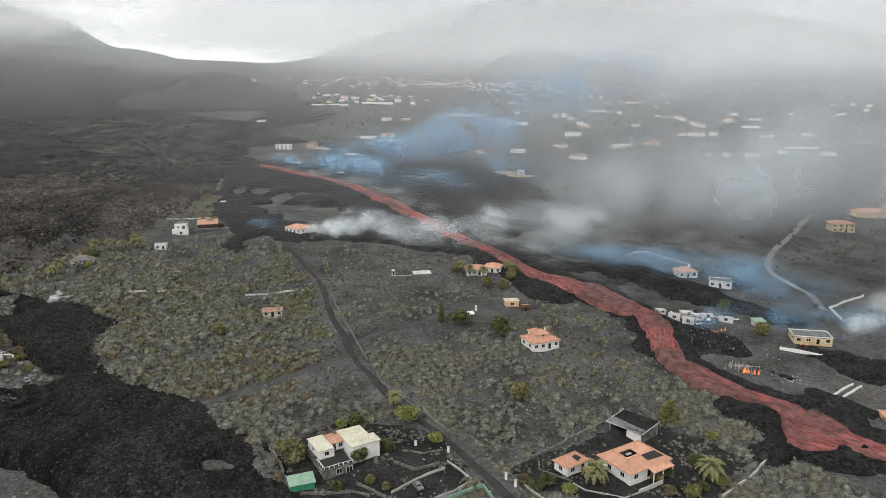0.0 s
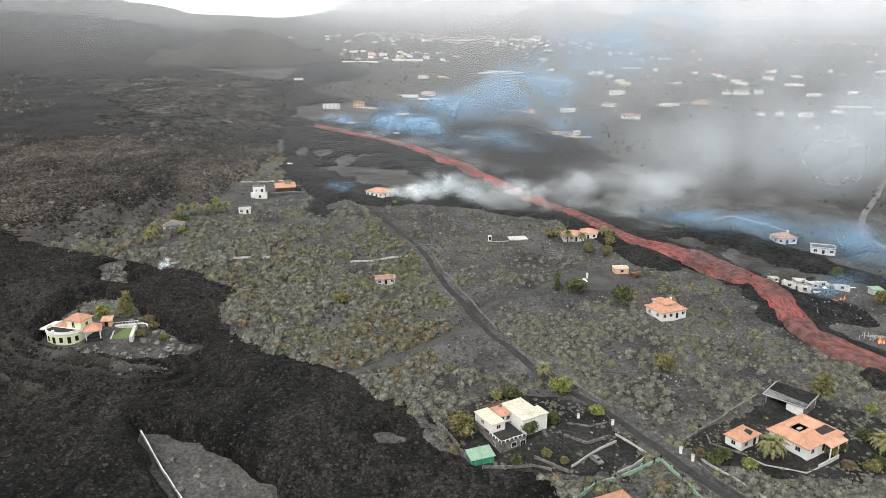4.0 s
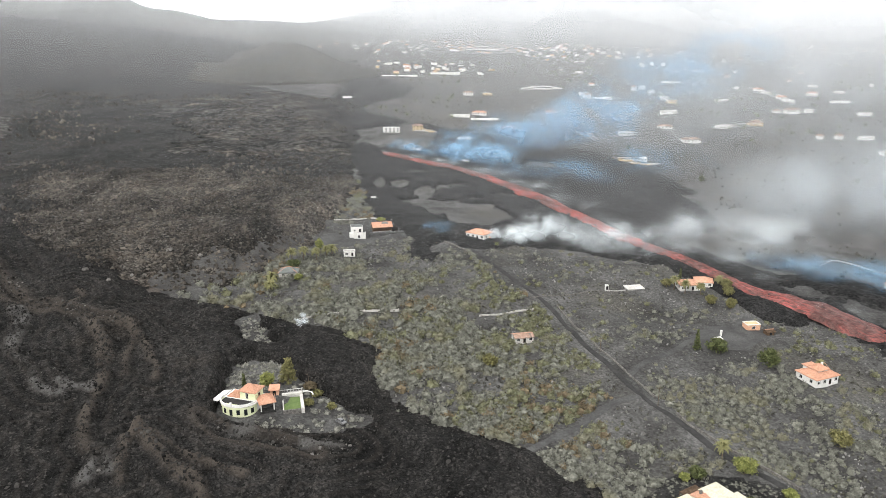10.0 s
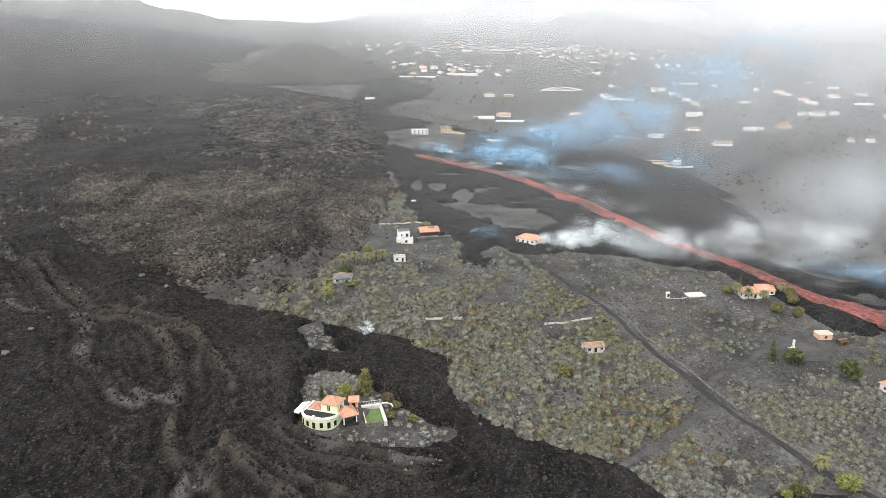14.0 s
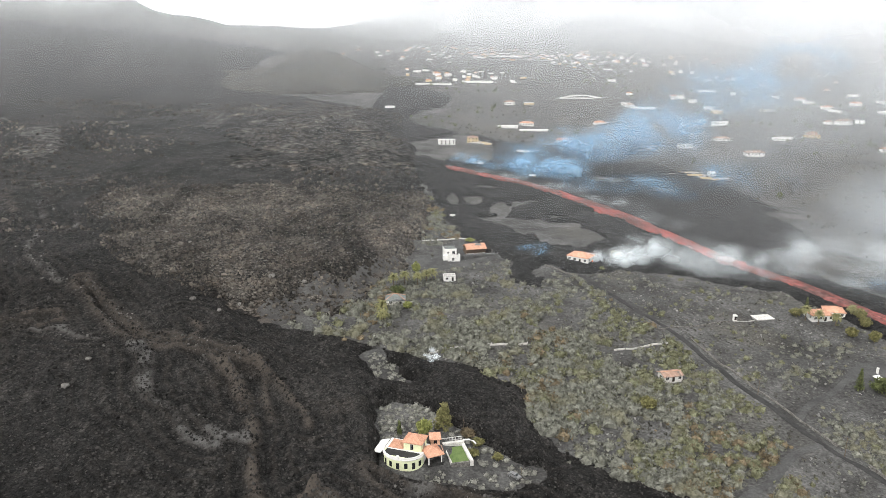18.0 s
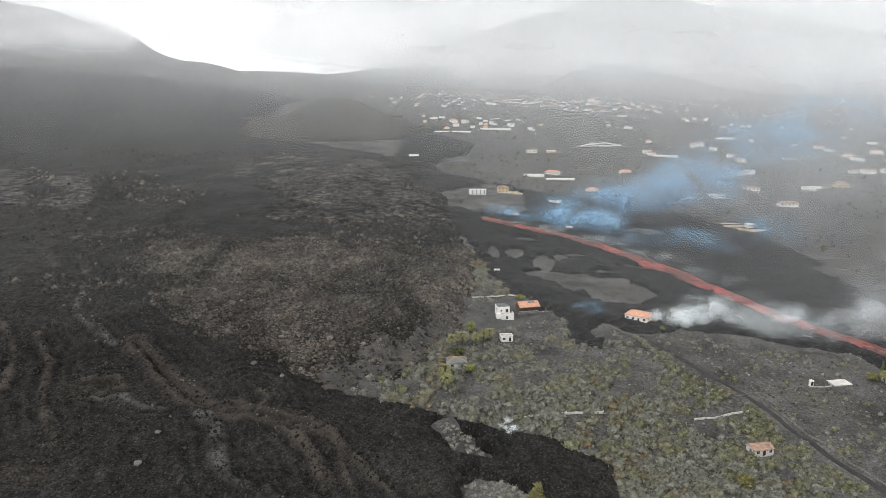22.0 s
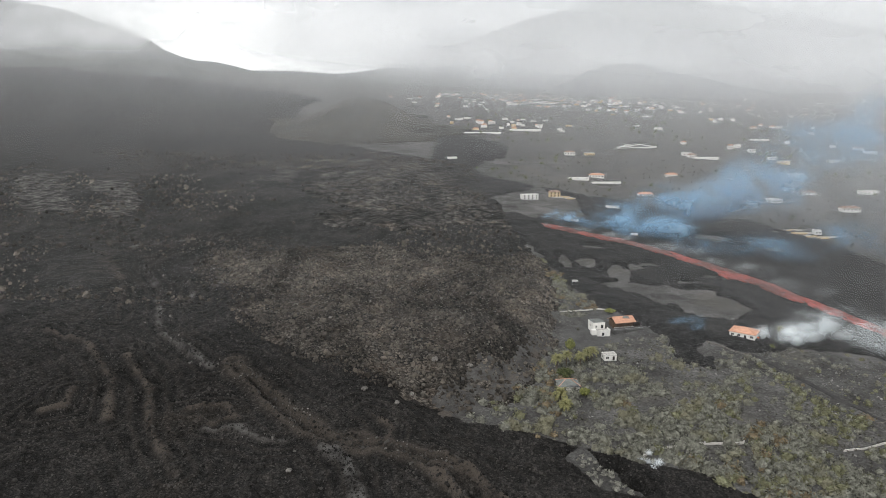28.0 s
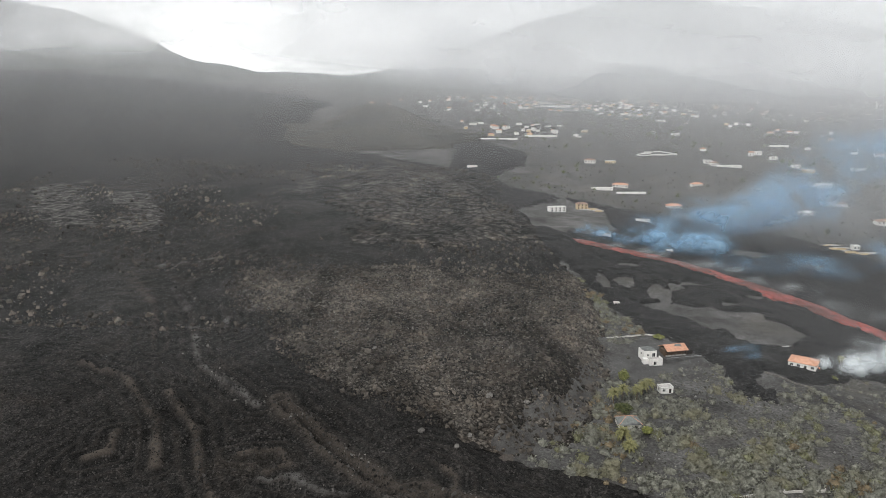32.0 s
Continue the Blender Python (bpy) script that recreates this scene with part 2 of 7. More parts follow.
YARD = mat("black_ash_yard", (0.011, 0.0108, 0.0105), (0.033, 0.0323, 0.031), 0.09, 0.95, 0.6, 12, grain=(0.55, 1.6), cells=(1.8, 0.7, 1.3))
LAVA_PALE = mat("ash_dusted_crust", (0.018, 0.0172, 0.0165), (0.098, 0.093, 0.087), 0.11, 0.95, 0.8, 6, ramp=(0.40, 0.60), grain=(0.5, 1.5), cells=(0.4, 0.65, 1.35), cracks=(0.3, 0.5))
ROCK = mat("lava_block", (0.028, 0.0260, 0.0238), (0.088, 0.0765, 0.0640), 0.05, 0.95, 0.4, 20, island=0.5, turn=-40, stretch=(1.2, 0.7, 1), broad=(0.020, 0.55, 1.55))
ROCK_DARK = mat("dark_clinker_block", (0.012, 0.0112, 0.0106), (0.047, 0.0443, 0.0412), 0.05, 0.9, 0.4, 20, island=0.6)
ROCK_PALE = mat("pale_crust_slab", (0.045, 0.043, 0.040), (0.125, 0.119, 0.111), 0.05, 0.95, 0.4, 20, island=0.6)
ROCK_ASH = mat("ash_grey_stone", (0.07, 0.068, 0.065), (0.19, 0.185, 0.175), 0.05, 0.95, 0.4, 20, island=0.5)
ROAD = mat("ash_covered_road", (0.027, 0.0265, 0.026), (0.050, 0.049, 0.048), 0.2, 0.9, 0.3, 12)
ROAD_PALE = mat("pale_road", (0.13, 0.128, 0.125), (0.20, 0.195, 0.19), 0.1, 0.9, 0.2, 12)
TRACK = mat("ash_track", (0.048, 0.0475, 0.0465), (0.083, 0.082, 0.080), 0.12, 0.95, 0.3, 12)
SHRUB_GREY = mat("grey_green_shrub", (0.050, 0.0505, 0.043), (0.214, 0.214, 0.180), 0.45, 0.9, 0, 5, island=0.18, third=(0.142, 0.136, 0.096), third_scale=0.06, third_at=0.52, ramp=(0.28, 0.70))
SHRUB_PALE = mat("silver_grey_shrub", (0.080, 0.079, 0.070), (0.265, 0.262, 0.228), 0.5, 0.9, 0, 5, island=0.2)
SHRUB_DARK = mat("dark_dry_tuft", (0.030, 0.029, 0.025), (0.11, 0.105, 0.085), 0.3, 0.9, 0, 5, island=0.4)
SHRUB_OLIVE = mat("yellow_green_shrub", (0.062, 0.060, 0.034), (0.178, 0.181, 0.116), 0.45, 0.9, 0, 5, island=0.18)
SHRUB_RUST = mat("rusty_dry_shrub", (0.070, 0.056, 0.037), (0.190, 0.152, 0.098), 0.45, 0.9, 0, 5, island=0.18)
LEAF = mat("tree_leaf", (0.045, 0.055, 0.024), (0.115, 0.128, 0.055), 0.6, 0.8, 0, 4, island=0.35)
LEAF_BRIGHT = mat("bright_leaf", (0.13, 0.145, 0.045), (0.25, 0.26, 0.095), 0.6, 0.8, 0, 4, island=0.3)
LEAF_OLIVE = mat("dusty_leaf", (0.095, 0.092, 0.04), (0.21, 0.195, 0.09), 0.6, 0.85, 0, 4, island=0.35)
PALM = mat("palm_frond", (0.13, 0.13, 0.06), (0.28, 0.265, 0.13), 0.6, 0.8, 0, 4, island=0.3)
BARK = mat("bark", (0.07, 0.055, 0.04), (0.15, 0.12, 0.09), 2.0, 0.95, 0.5, 5)
WHITE = mat("white_render", (0.58, 0.57, 0.545), (0.69, 0.68, 0.655), 0.35, 0.9, 0.15, 8, third=(0.53, 0.52, 0.495), third_scale=0.15, third_at=0.60, grain=(0.92, 1.06))
CREAM = mat("cream_flat_roof", (0.47, 0.44, 0.345), (0.58, 0.55, 0.44), 0.25, 0.9, 0.15, 8, third=(0.42, 0.40, 0.33), third_scale=0.14, third_at=0.56)
LIME = mat("pale_lime_render", (0.60, 0.625, 0.40), (0.69, 0.71, 0.49), 0.3, 0.9, 0.15, 8, grain=(0.92, 1.06))
TAN = mat("tan_render", (0.45, 0.34, 0.20), (0.58, 0.46, 0.29), 0.3, 0.9, 0.15, 8)
TILE = mat("terracotta_tile", (0.40, 0.215, 0.142), (0.54, 0.310, 0.215), 0.5, 0.85, 0.2, 8, obj_random=0.10, third=(0.30, 0.17, 0.12), third_scale=0.2, third_at=0.58)
TILE_ROW = mat("terracotta_tile_course", (0.41, 0.225, 0.148), (0.55, 0.320, 0.225), 0.8, 0.85, 0.2, 8, island=0.12)
TILE_OLD = mat("faded_broken_tile", (0.22, 0.14, 0.105), (0.36, 0.25, 0.195), 0.5, 0.9, 0.3, 8, third=(0.14, 0.115, 0.10), third_scale=0.3, third_at=0.5)
STONE = mat("volcanic_stone_wall", (0.06, 0.056, 0.052), (0.20, 0.19, 0.175), 0.9, 0.95, 0.6, 4)
CONCRETE = mat("weathered_concrete", (0.28, 0.27, 0.255), (0.42, 0.41, 0.39), 0.3, 0.9, 0.2, 8)
PALE_WALL = mat("pale_masonry", (0.40, 0.385, 0.36), (0.56, 0.54, 0.51), 0.4, 0.95, 0.3, 8)
GLASS = mat("dark_window_glass", (0.012, 0.014, 0.016), (0.022, 0.024, 0.027), 0.5, 0.12, 0, 4)
WOOD_DARK = mat("dark_wood", (0.05, 0.032, 0.02), (0.11, 0.075, 0.05), 1.0, 0.8, 0.2, 8)
GREEN_PAINT = mat("green_paint", (0.02, 0.16, 0.09), (0.03, 0.24, 0.14), 0.5, 0.5, 0.05, 6)
GREEN_PALE = mat("pale_green_metal", (0.19, 0.29, 0.22), (0.26, 0.37, 0.28), 0.5, 0.6, 0.05, 6)
TURF = mat("court_turf", (0.085, 0.125, 0.045), (0.125, 0.17, 0.065), 0.4, 0.95, 0.2, 20)
GREY_ROOF = mat("grey_fibre_roof", (0.10, 0.11, 0.105), (0.20, 0.21, 0.20), 0.2, 0.7, 0.15, 8, third=(0.06, 0.06, 0.062), third_scale=0.12, third_at=0.5)
METAL = mat("dull_metal", (0.35, 0.36, 0.37), (0.5, 0.51, 0.52), 1.0, 0.45, 0.05, 6, metal=0.8)
CAR_DARK = mat("dusty_dark_paint", (0.09, 0.09, 0.093), (0.18, 0.18, 0.18), 1.5, 0.3, 0.05, 6)
RUBBER = mat("rubber", (0.015, 0.015, 0.015), (0.025, 0.025, 0.025), 2.0, 0.8, 0.1, 6)
CHAR = mat("charred_timber", (0.012, 0.011, 0.010), (0.035, 0.03, 0.027), 1.0, 0.9, 0.2, 6)
PINK = mat("salmon_render", (0.52, 0.30, 0.20), (0.62, 0.38, 0.26), 0.4, 0.9, 0.15, 8)


def molten(name, scale, hot, cool, strength):
    """Glowing lava: bright cracks between dark crust rafts."""
    m = mat(name, (0.050, 0.030, 0.027), (0.150, 0.085, 0.078), 0.3, 0.85, 0.8, 6, dist=0.4)
    n, l = m.node_tree.nodes, m.node_tree.links
    p, co = n["Principled BSDF"], n.new("ShaderNodeTexCoord")
    a, r, b, br, mx = n.new("ShaderNodeTexNoise"), n.new("ShaderNodeValToRGB"), n.new("ShaderNodeTexNoise"), n.new("ShaderNodeMapRange"), n.new("ShaderNodeMath")
    a.inputs["Scale"].default_value, a.inputs["Detail"].default_value, a.inputs["Roughness"].default_value, a.inputs["Distortion"].default_value = scale, 8, 0.72, 0.6
    b.inputs["Scale"].default_value, b.inputs["Detail"].default_value = 0.045, 5
    uv, mp = n.new("ShaderNodeUVMap"), n.new("ShaderNodeMapping")
    mp.inputs["Scale"].default_value = (1.0, 0.22, 1.0)
    l.new(uv.outputs["UV"], mp.inputs["Vector"])
    l.new(mp.outputs["Vector"], a.inputs["Vector"])
    l.new(co.outputs["Object"], b.inputs["Vector"])
    r.color_ramp.elements[0].position, r.color_ramp.elements[0].color = 0.43, (*cool, 1)
    r.color_ramp.elements[1].position, r.color_ramp.elements[1].color = 0.75, (*hot, 1)
    l.new(a.outputs["Fac"], r.inputs["Fac"])
    l.new(r.outputs["Color"], p.inputs["Emission Color"])
    br.inputs["From Min"].default_value, br.inputs["From Max"].default_value, br.inputs["To Min"].default_value, br.inputs["To Max"].default_value = 0.40, 0.66, 0.26 * strength, 2.4 * strength
    l.new(b.outputs["Fac"], br.inputs["Value"])
    l.new(br.outputs["Result"], p.inputs["Emission Strength"])
    return m


MOLTEN = molten("molten_lava", 0.8, (0.88, 0.115, 0.092), (0.024, 0.0040, 0.0036), 0.42)
FLAME = molten("open_flame", 1.2, (1.0, 0.62, 0.12), (0.9, 0.12, 0.02), 1.6)


def vapour(name, tint, strength, scale, low=0.35, high=0.7, stretch=(1, 1, 1)):
    """Thin drifting vapour: pale scattering, mostly see-through. The sheet's UV gives the fade to its rim."""
    m = bpy.data.materials.new(name)
    m.use_nodes = True
    n, l = m.node_tree.nodes, m.node_tree.links
    n.clear()
    out, mix, tr, add, di, ts = (n.new(k) for k in ("ShaderNodeOutputMaterial", "ShaderNodeMixShader", "ShaderNodeBsdfTransparent", "ShaderNodeMixShader", "ShaderNodeBsdfDiffuse", "ShaderNodeBsdfTranslucent"))
    di.inputs["Color"].default_value = ts.inputs["Color"].default_value = (*tint, 1)
    add.inputs["Fac"].default_value = 0.2
    l.new(di.outputs["BSDF"], add.inputs[1])
    l.new(ts.outputs["BSDF"], add.inputs[2])
    at, co, mp, no, rg, mu, m2 = (n.new(k) for k in ("ShaderNodeAttribute", "ShaderNodeTexCoord", "ShaderNodeMapping", "ShaderNodeTexNoise", "ShaderNodeMapRange", "ShaderNodeMath", "ShaderNodeMath"))
    at.attribute_name = "veil"
    mp.inputs["Scale"].default_value = stretch
    l.new(co.outputs["Object"], mp.inputs["Vector"])
    l.new(mp.outputs["Vector"], no.inputs["Vector"])
    no.inputs["Scale"].default_value, no.inputs["Detail"].default_value, no.inputs["Roughness"].default_value, no.inputs["Distortion"].default_value = scale, 7, 0.58, 0.5
    rg.inputs["From Min"].default_value, rg.inputs["From Max"].default_value = low, high
    l.new(no.outputs["Fac"], rg.inputs["Value"])
    mu.operation = m2.operation = "MULTIPLY"
    l.new(at.outputs["Fac"], mu.inputs[0])
    l.new(rg.outputs["Result"], mu.inputs[1])
    l.new(mu.outputs["Value"], m2.inputs[0])
    m2.inputs[1].default_value = strength
    l.new(m2.outputs["Value"], mix.inputs["Fac"])
    l.new(tr.outputs["BSDF"], mix.inputs[1])
    l.new(add.outputs["Shader"], mix.inputs[2])
    l.new(mix.outputs["Shader"], out.inputs["Surface"])
    return m


HAZE = vapour("haze", (0.66, 0.68, 0.70), 1.0, 0.0022, 0.1, 0.62, (1, 1, 2))
CLOUD = vapour("low_cloud", (0.92, 0.93, 0.935), 1.0, 0.0016, 0.30, 0.58, (1, 1, 2.2))
SMOKE_WHITE = vapour("white_smoke", (0.80, 0.86, 0.89), 1.0, 0.06, 0.36, 0.70, (0.7, 1, 1.1))
SMOKE_BLUE = vapour("blue_smoke", (0.24, 0.42, 0.60), 1.0, 0.040, 0.40, 0.64, (0.7, 1, 1.1))
SMOKE_GREY = vapour("grey_blue_smoke", (0.60, 0.655, 0.70), 1.0, 0.016, 0.30, 0.68)

# ---- arithmetic of the land ----
def lattice(ix, iy, seed):
    h = (ix.astype(np.int64) * 374761393 + iy.astype(np.int64) * 668265263 + seed * 974711) & 0xFFFFFFFF
    h = ((h ^ (h >> 13)) * 1274126177) & 0xFFFFFFFF
    return ((h ^ (h >> 16)) & 0xFFFF) / 65535.0


def value_noise(x, y, seed):
    ix, iy = np.floor(x), np.floor(y)
    fx, fy = x - ix, y - iy
    fx, fy = fx * fx * (3 - 2 * fx), fy * fy * (3 - 2 * fy)
    a, b, c, d = lattice(ix, iy, seed), lattice(ix + 1, iy, seed), lattice(ix, iy + 1, seed), lattice(ix + 1, iy + 1, seed)
    return (a * (1 - fx) + b * fx) * (1 - fy) + (c * (1 - fx) + d * fx) * fy


def fbm(x, y, size, octaves=4, seed=0, gain=0.5):
    """Layered noise, about -1 to 1, of that size in metres."""
    x, y = np.asarray(x, float), np.asarray(y, float)
    total, amp, norm, k = 0.0, 1.0, 0.0, 1.0 / size
    for i in range(octaves):
        total = total + amp * (value_noise(x * k + 17.3 * i, y * k - 9.1 * i, seed + i) * 2 - 1)
        norm += amp
        amp, k = amp * gain, k * 2.03
    return total / norm * 1.6


def smooth(v, a, b):
    u = np.clip((np.asarray(v, float) - a) / (b - a), 0, 1)
    return u * u * (3 - 2 * u)


def inside(x, y, ring):
    """Signed distance in metres to a closed outline: positive inside."""
    x, y = np.asarray(x, float), np.asarray(y, float)
    best, odd = np.full(x.shape, 1e9), np.zeros(x.shape, bool)
    for (ax, ay), (bx, by) in zip(ring, ring[1:] + ring[:1]):
        ux, uy = bx - ax, by - ay
        t = np.clip(((x - ax) * ux + (y - ay) * uy) / (ux * ux + uy * uy + 1e-9), 0, 1)
        best = np.minimum(best, np.hypot(x - ax - t * ux, y - ay - t * uy))
        cross = (ay > y) != (by > y)
        odd ^= cross & (x < ax + (y - ay) / (by - ay if by != ay else 1e-9) * ux)
    return np.where(odd, best, -best)


def off_line(x, y, line):
    """Distance in metres to an open line."""
    x, y = np.asarray(x, float), np.asarray(y, float)
    best = np.full(x.shape, 1e9)
    for (ax, ay), (bx, by) in zip(line, line[1:]):
        ux, uy = bx - ax, by - ay
        t = np.clip(((x - ax) * ux + (y - ay) * uy) / (ux * ux + uy * uy + 1e-9), 0, 1)
        best = np.minimum(best, np.hypot(x - ax - t * ux, y - ay - t * uy))
    return best


# ---- the plan: outlines in metres ----
LAVA_FIELD = [(-20, -300), (-15, 150), (-16, 157), (-19, 164), (-25, 165), (-33, 164), (-40, 167), (-45, 173), (-49, 181), (-54, 191), (-62, 199), (-70, 201), (-78, 208), (-87, 219), (-108, 229), (-125, 242), (-135, 258), (-134, 279), (-151, 294),
              (-180, 309), (-207, 316), (-224, 324), (-238, 331), (-230, 344), (-219, 357), (-208, 373), (-202, 398), (-195, 413), (-190, 446), (-185, 479), (-182, 524), (-186, 560), (-196, 626), (-204, 707),
              (-231, 962), (-270, 1000), (-342, 1073), (-410, 1125), (-520, 1170), (-590, 1260), (-612, 1400), (-605, 1560), (-640, 2000), (-1500, 2250), (-3000, 2300), (-3000, -300)]
RUBBLE = [(-251, 322), (-238, 331), (-230, 344), (-219, 357), (-208, 373), (-202, 398), (-195, 413), (-190, 446), (-185, 479), (-182, 524), (-189, 575), (-218, 542), (-255, 546), (-296, 548), (-329, 546), (-373, 528), (-414, 533),
          (-410, 501), (-391, 472), (-369, 464), (-362, 426), (-346, 396), (-313, 364), (-280, 349), (-270, 333)]
ISLAND_HOUSE = [(-191, 259), (-185, 264), (-173, 262), (-164, 247), (-156, 243), (-150, 238), (-144, 234), (-141, 229), (-135, 227), (-139, 223), (-150, 218), (-161, 217), (-170, 218), (-179, 219), (-184, 222), (-186, 231), (-188, 246)]
ISLAND_SHRUB = [(-201, 301), (-197, 306), (-188, 292), (-181, 280), (-191, 280)]
ISLAND_NEAR = [(-67, 180), (-63, 181), (-61, 178), (-65, 177)]
ISLAND_CORNER = [(-133, 178), (-125, 177), (-117, 174), (-109, 169), (-99, 161), (-90, 155), (-84, 146), (-108, 146), (-121, 162)]
MID_FLOW = [(-300, 1379), (-266, 1379), (-211, 1261), (-173, 1196), (-190, 1093), (-225, 1058), (-235.3, 977.3), (-215.5, 910.8), (-160.5, 874.5), (-99.6, 809.9), (-51, 773.6), (-11.6, 744.8), (30.9, 736.2),
            (85.7, 664.8), (93.8, 588.5), (81.9, 575), (84.4, 501.6), (69.5, 470.5), (42.7, 443.7), (50, 420), (75, 384), (95, 387), (120, 374), (139, 347), (149, 324), (170, 310), (163, 296), (142, 307),
            (123, 318), (111, 333), (95, 350), (92, 330), (108, 297), (118, 290), (126, 284), (127, 267), (118, 262), (109, 264), (103, 262), (107, 252), (116, 239)]
MID_FLOW += [(128, 233), (136, 238), (144, 230), (147, 219), (143, 212), (180, 190), (220, 170), (200, 140), (127, 180), (102, 186), (92, 190), (93, 199), (99, 205), (94, 212), (88, 224),
             (99, 231), (91, 243), (83, 256), (75, 269), (79, 278), (79, 294), (72, 310), (68, 326), (55, 318), (41, 319), (34, 330), (31, 347), (15, 393), (-4, 404), (-30, 414), (-64, 418),
             (-81, 411), (-94, 406), (-104, 409), (-111, 424), (-117, 414), (-114, 400), (-118, 392), (-127, 391), (-132, 407), (-131, 432), (-142, 444), (-160.2, 476.7), (-173.4, 533.1), (-194.9, 608.3), (-228.4, 711), (-252, 962), (-290, 1010)]
DARK_POCKET = [(144, 283), (145, 266), (152, 246), (162, 238), (240, 225), (250, 270), (177, 268), (162, 275)]
DARK_STREAK = [(108, 276), (116, 267), (122, 260), (133, 251), (138, 241), (127, 240), (119, 249), (110, 262)]
KIPUKA_WEDGE = [(-146.8, 538.9), (-132, 540.1), (-98.1, 522.5), (-77, 513.4), (-67.4, 481.5), (-82.7, 459.4), (-108.9, 462.2), (-111.9, 473.3), (-129.9, 506)]
KIPUKA_RIVER = [(125, 222), (120, 219), (118, 215), (122, 213), (127, 217)]
KIPUKA_ROUND = [(72, 363), (80, 364), (88, 358), (84, 353), (75, 354)]
RIVER_RIGHT = [(-176, 677), (-141, 657), (-110, 643), (-76, 616), (-50, 579), (-33, 545), (-20, 513), (-2, 489), (12, 460), (24, 424), (37, 395), (50, 360), (64, 352), (79, 340), (87, 322), (97, 306), (100, 290), (96, 269), (94, 253), (100, 244), (107, 235), (113, 226), (119, 223), (125, 218), (129, 208), (132, 201), (136, 196), (215, 150)]
RIVER_LEFT = [(-174, 663), (-140, 642), (-106, 625), (-80, 596), (-58, 557), (-42, 523), (-33, 504), (-18, 486), (-3, 456), (10, 427), (26, 394), (43, 350), (56, 334), (69, 318), (78, 306), (85, 293), (84, 271), (84, 255), (86, 243), (91, 233), (97, 223), (105, 219), (111, 213), (103, 193), (111, 191), (120, 189), (130, 187), (200, 138)]
MAIN_ROAD = [(-103, 418), (-96, 408), (-84, 385), (-70, 356), (-59, 330), (-52, 304), (-47, 288), (-40, 270), (-33, 249), (-24, 233), (-18, 221), (-10, 210), (1, 196), (9, 183), (15, 173), (24, 158), (40, 130)]
TRACK_EAST = [(-35, 266), (-25, 277), (-11, 287), (0, 297), (22, 305)]
TRACK_WEST = [(-33, 250), (-47, 243), (-60, 229), (-72, 220), (-80, 213)]
FAR_ROAD = [(315, 558), (273, 515), (236, 463), (204, 420), (187, 390), (182, 369), (186, 342), (182, 318)]
HOLES = [ISLAND_HOUSE, ISLAND_SHRUB, ISLAND_NEAR, ISLAND_CORNER]
KIPUKA_UPPER = [(-217, 773), (-193.2, 810.7), (-160.4, 859.9), (-133, 794.1), (-125.9, 741.1), (-140.1, 701.8), (-155.3, 698), (-183.4, 709), (-208.4, 718.6)]
KIPUKAS = [KIPUKA_WEDGE, KIPUKA_RIVER, KIPUKA_ROUND, KIPUKA_UPPER]
SPOTS = [(-168, 575.6, 4, 10), (-150.7, 577.7, 6, 8), (-131, 556.3, 6, 12), (-102.9, 577.4, 7, 4), (-59.4, 551.9, 12, 6), (-115.3, 570.2, 4, 7), (-90.8, 534.9, 6, 4), (-140.2, 617.7, 6, 5), (-24.4, 674.4, 14, 9), (19.6, 650.3, 9, 6), (-57.2, 693.4, 10, 6)]
LEVEES = [[(-248, 270), (-243, 264), (-237, 255), (-232, 242), (-226, 224), (-223, 213), (-219, 201), (-217, 195), (-212, 190)], [(-251, 273), (-246, 266), (-240, 257), (-236, 245)], [(-249, 285), (-241, 280), (-232, 272), (-220, 253), (-215, 247), (-210, 233)], [(-235, 269), (-230, 252), (-224, 239)], [(-202, 201), (-204, 197), (-201, 185), (-196, 176)], [(-202, 201), (-194, 192), (-186, 184), (-175, 175)], [(-201, 202), (-193, 198), (-179, 188), (-165, 185)], [(-202, 201), (-185, 186), (-175, 179), (-171, 168), (-176, 165)], [(-245, 283), (-239, 277), (-232, 268)]]
LEVEES += [[(-266, 284), (-252, 272), (-245, 262), (-238, 249)], [(-401, 297), (-395, 302), (-399, 315)], [(-350, 307), (-335, 309), (-329, 301), (-337, 297)], [(-280, 310), (-269, 299), (-270, 291)], [(-580, 568), (-534, 537), (-488, 513), (-451, 466), (-420, 394)], [(-447, 376), (-419, 362), (-389, 327), (-376, 297)], [(-393, 349), (-370, 319), (-359, 293), (-337, 264)]]
PALE_CRESTS = [[(-287, 281), (-282, 276), (-276, 261), (-271, 250), (-266, 241), (-259, 237), (-254, 233), (-246, 222), (-236, 217)], [(-252, 241), (-243, 229), (-234, 222), (-230, 225), (-227, 221)], [(-206, 176), (-208, 184), (-210, 192), (-207, 190), (-202, 181)], [(-299, 290), (-288, 279), (-280, 267), (-276, 255), (-268, 242)], [(-463, 514), (-423, 451), (-397, 390), (-380, 367), (-370, 359), (-353, 342)], [(-487, 535), (-457, 550), (-434, 584)], [(-415, 469), (-407, 462), (-395, 420)], [(-337, 293), (-326, 294), (-322, 290), (-313, 286), (-307, 287)]]
PALE_CRESTS += [[(-182, 208), (-176, 207), (-168, 210)], [(-151, 205), (-140, 208)]]
CHANNELS = [[(-345, 346), (-324, 321), (-306, 304), (-296, 294)], [(-291, 291), (-281, 291), (-260, 283), (-243, 282)], [(-343, 342), (-327, 325), (-315, 311), (-302, 297), (-290, 288), (-275, 287)], [(-188, 215), (-177, 204), (-163, 206), (-148, 201)]]
CONE = (-437, 1400, 95, 52)
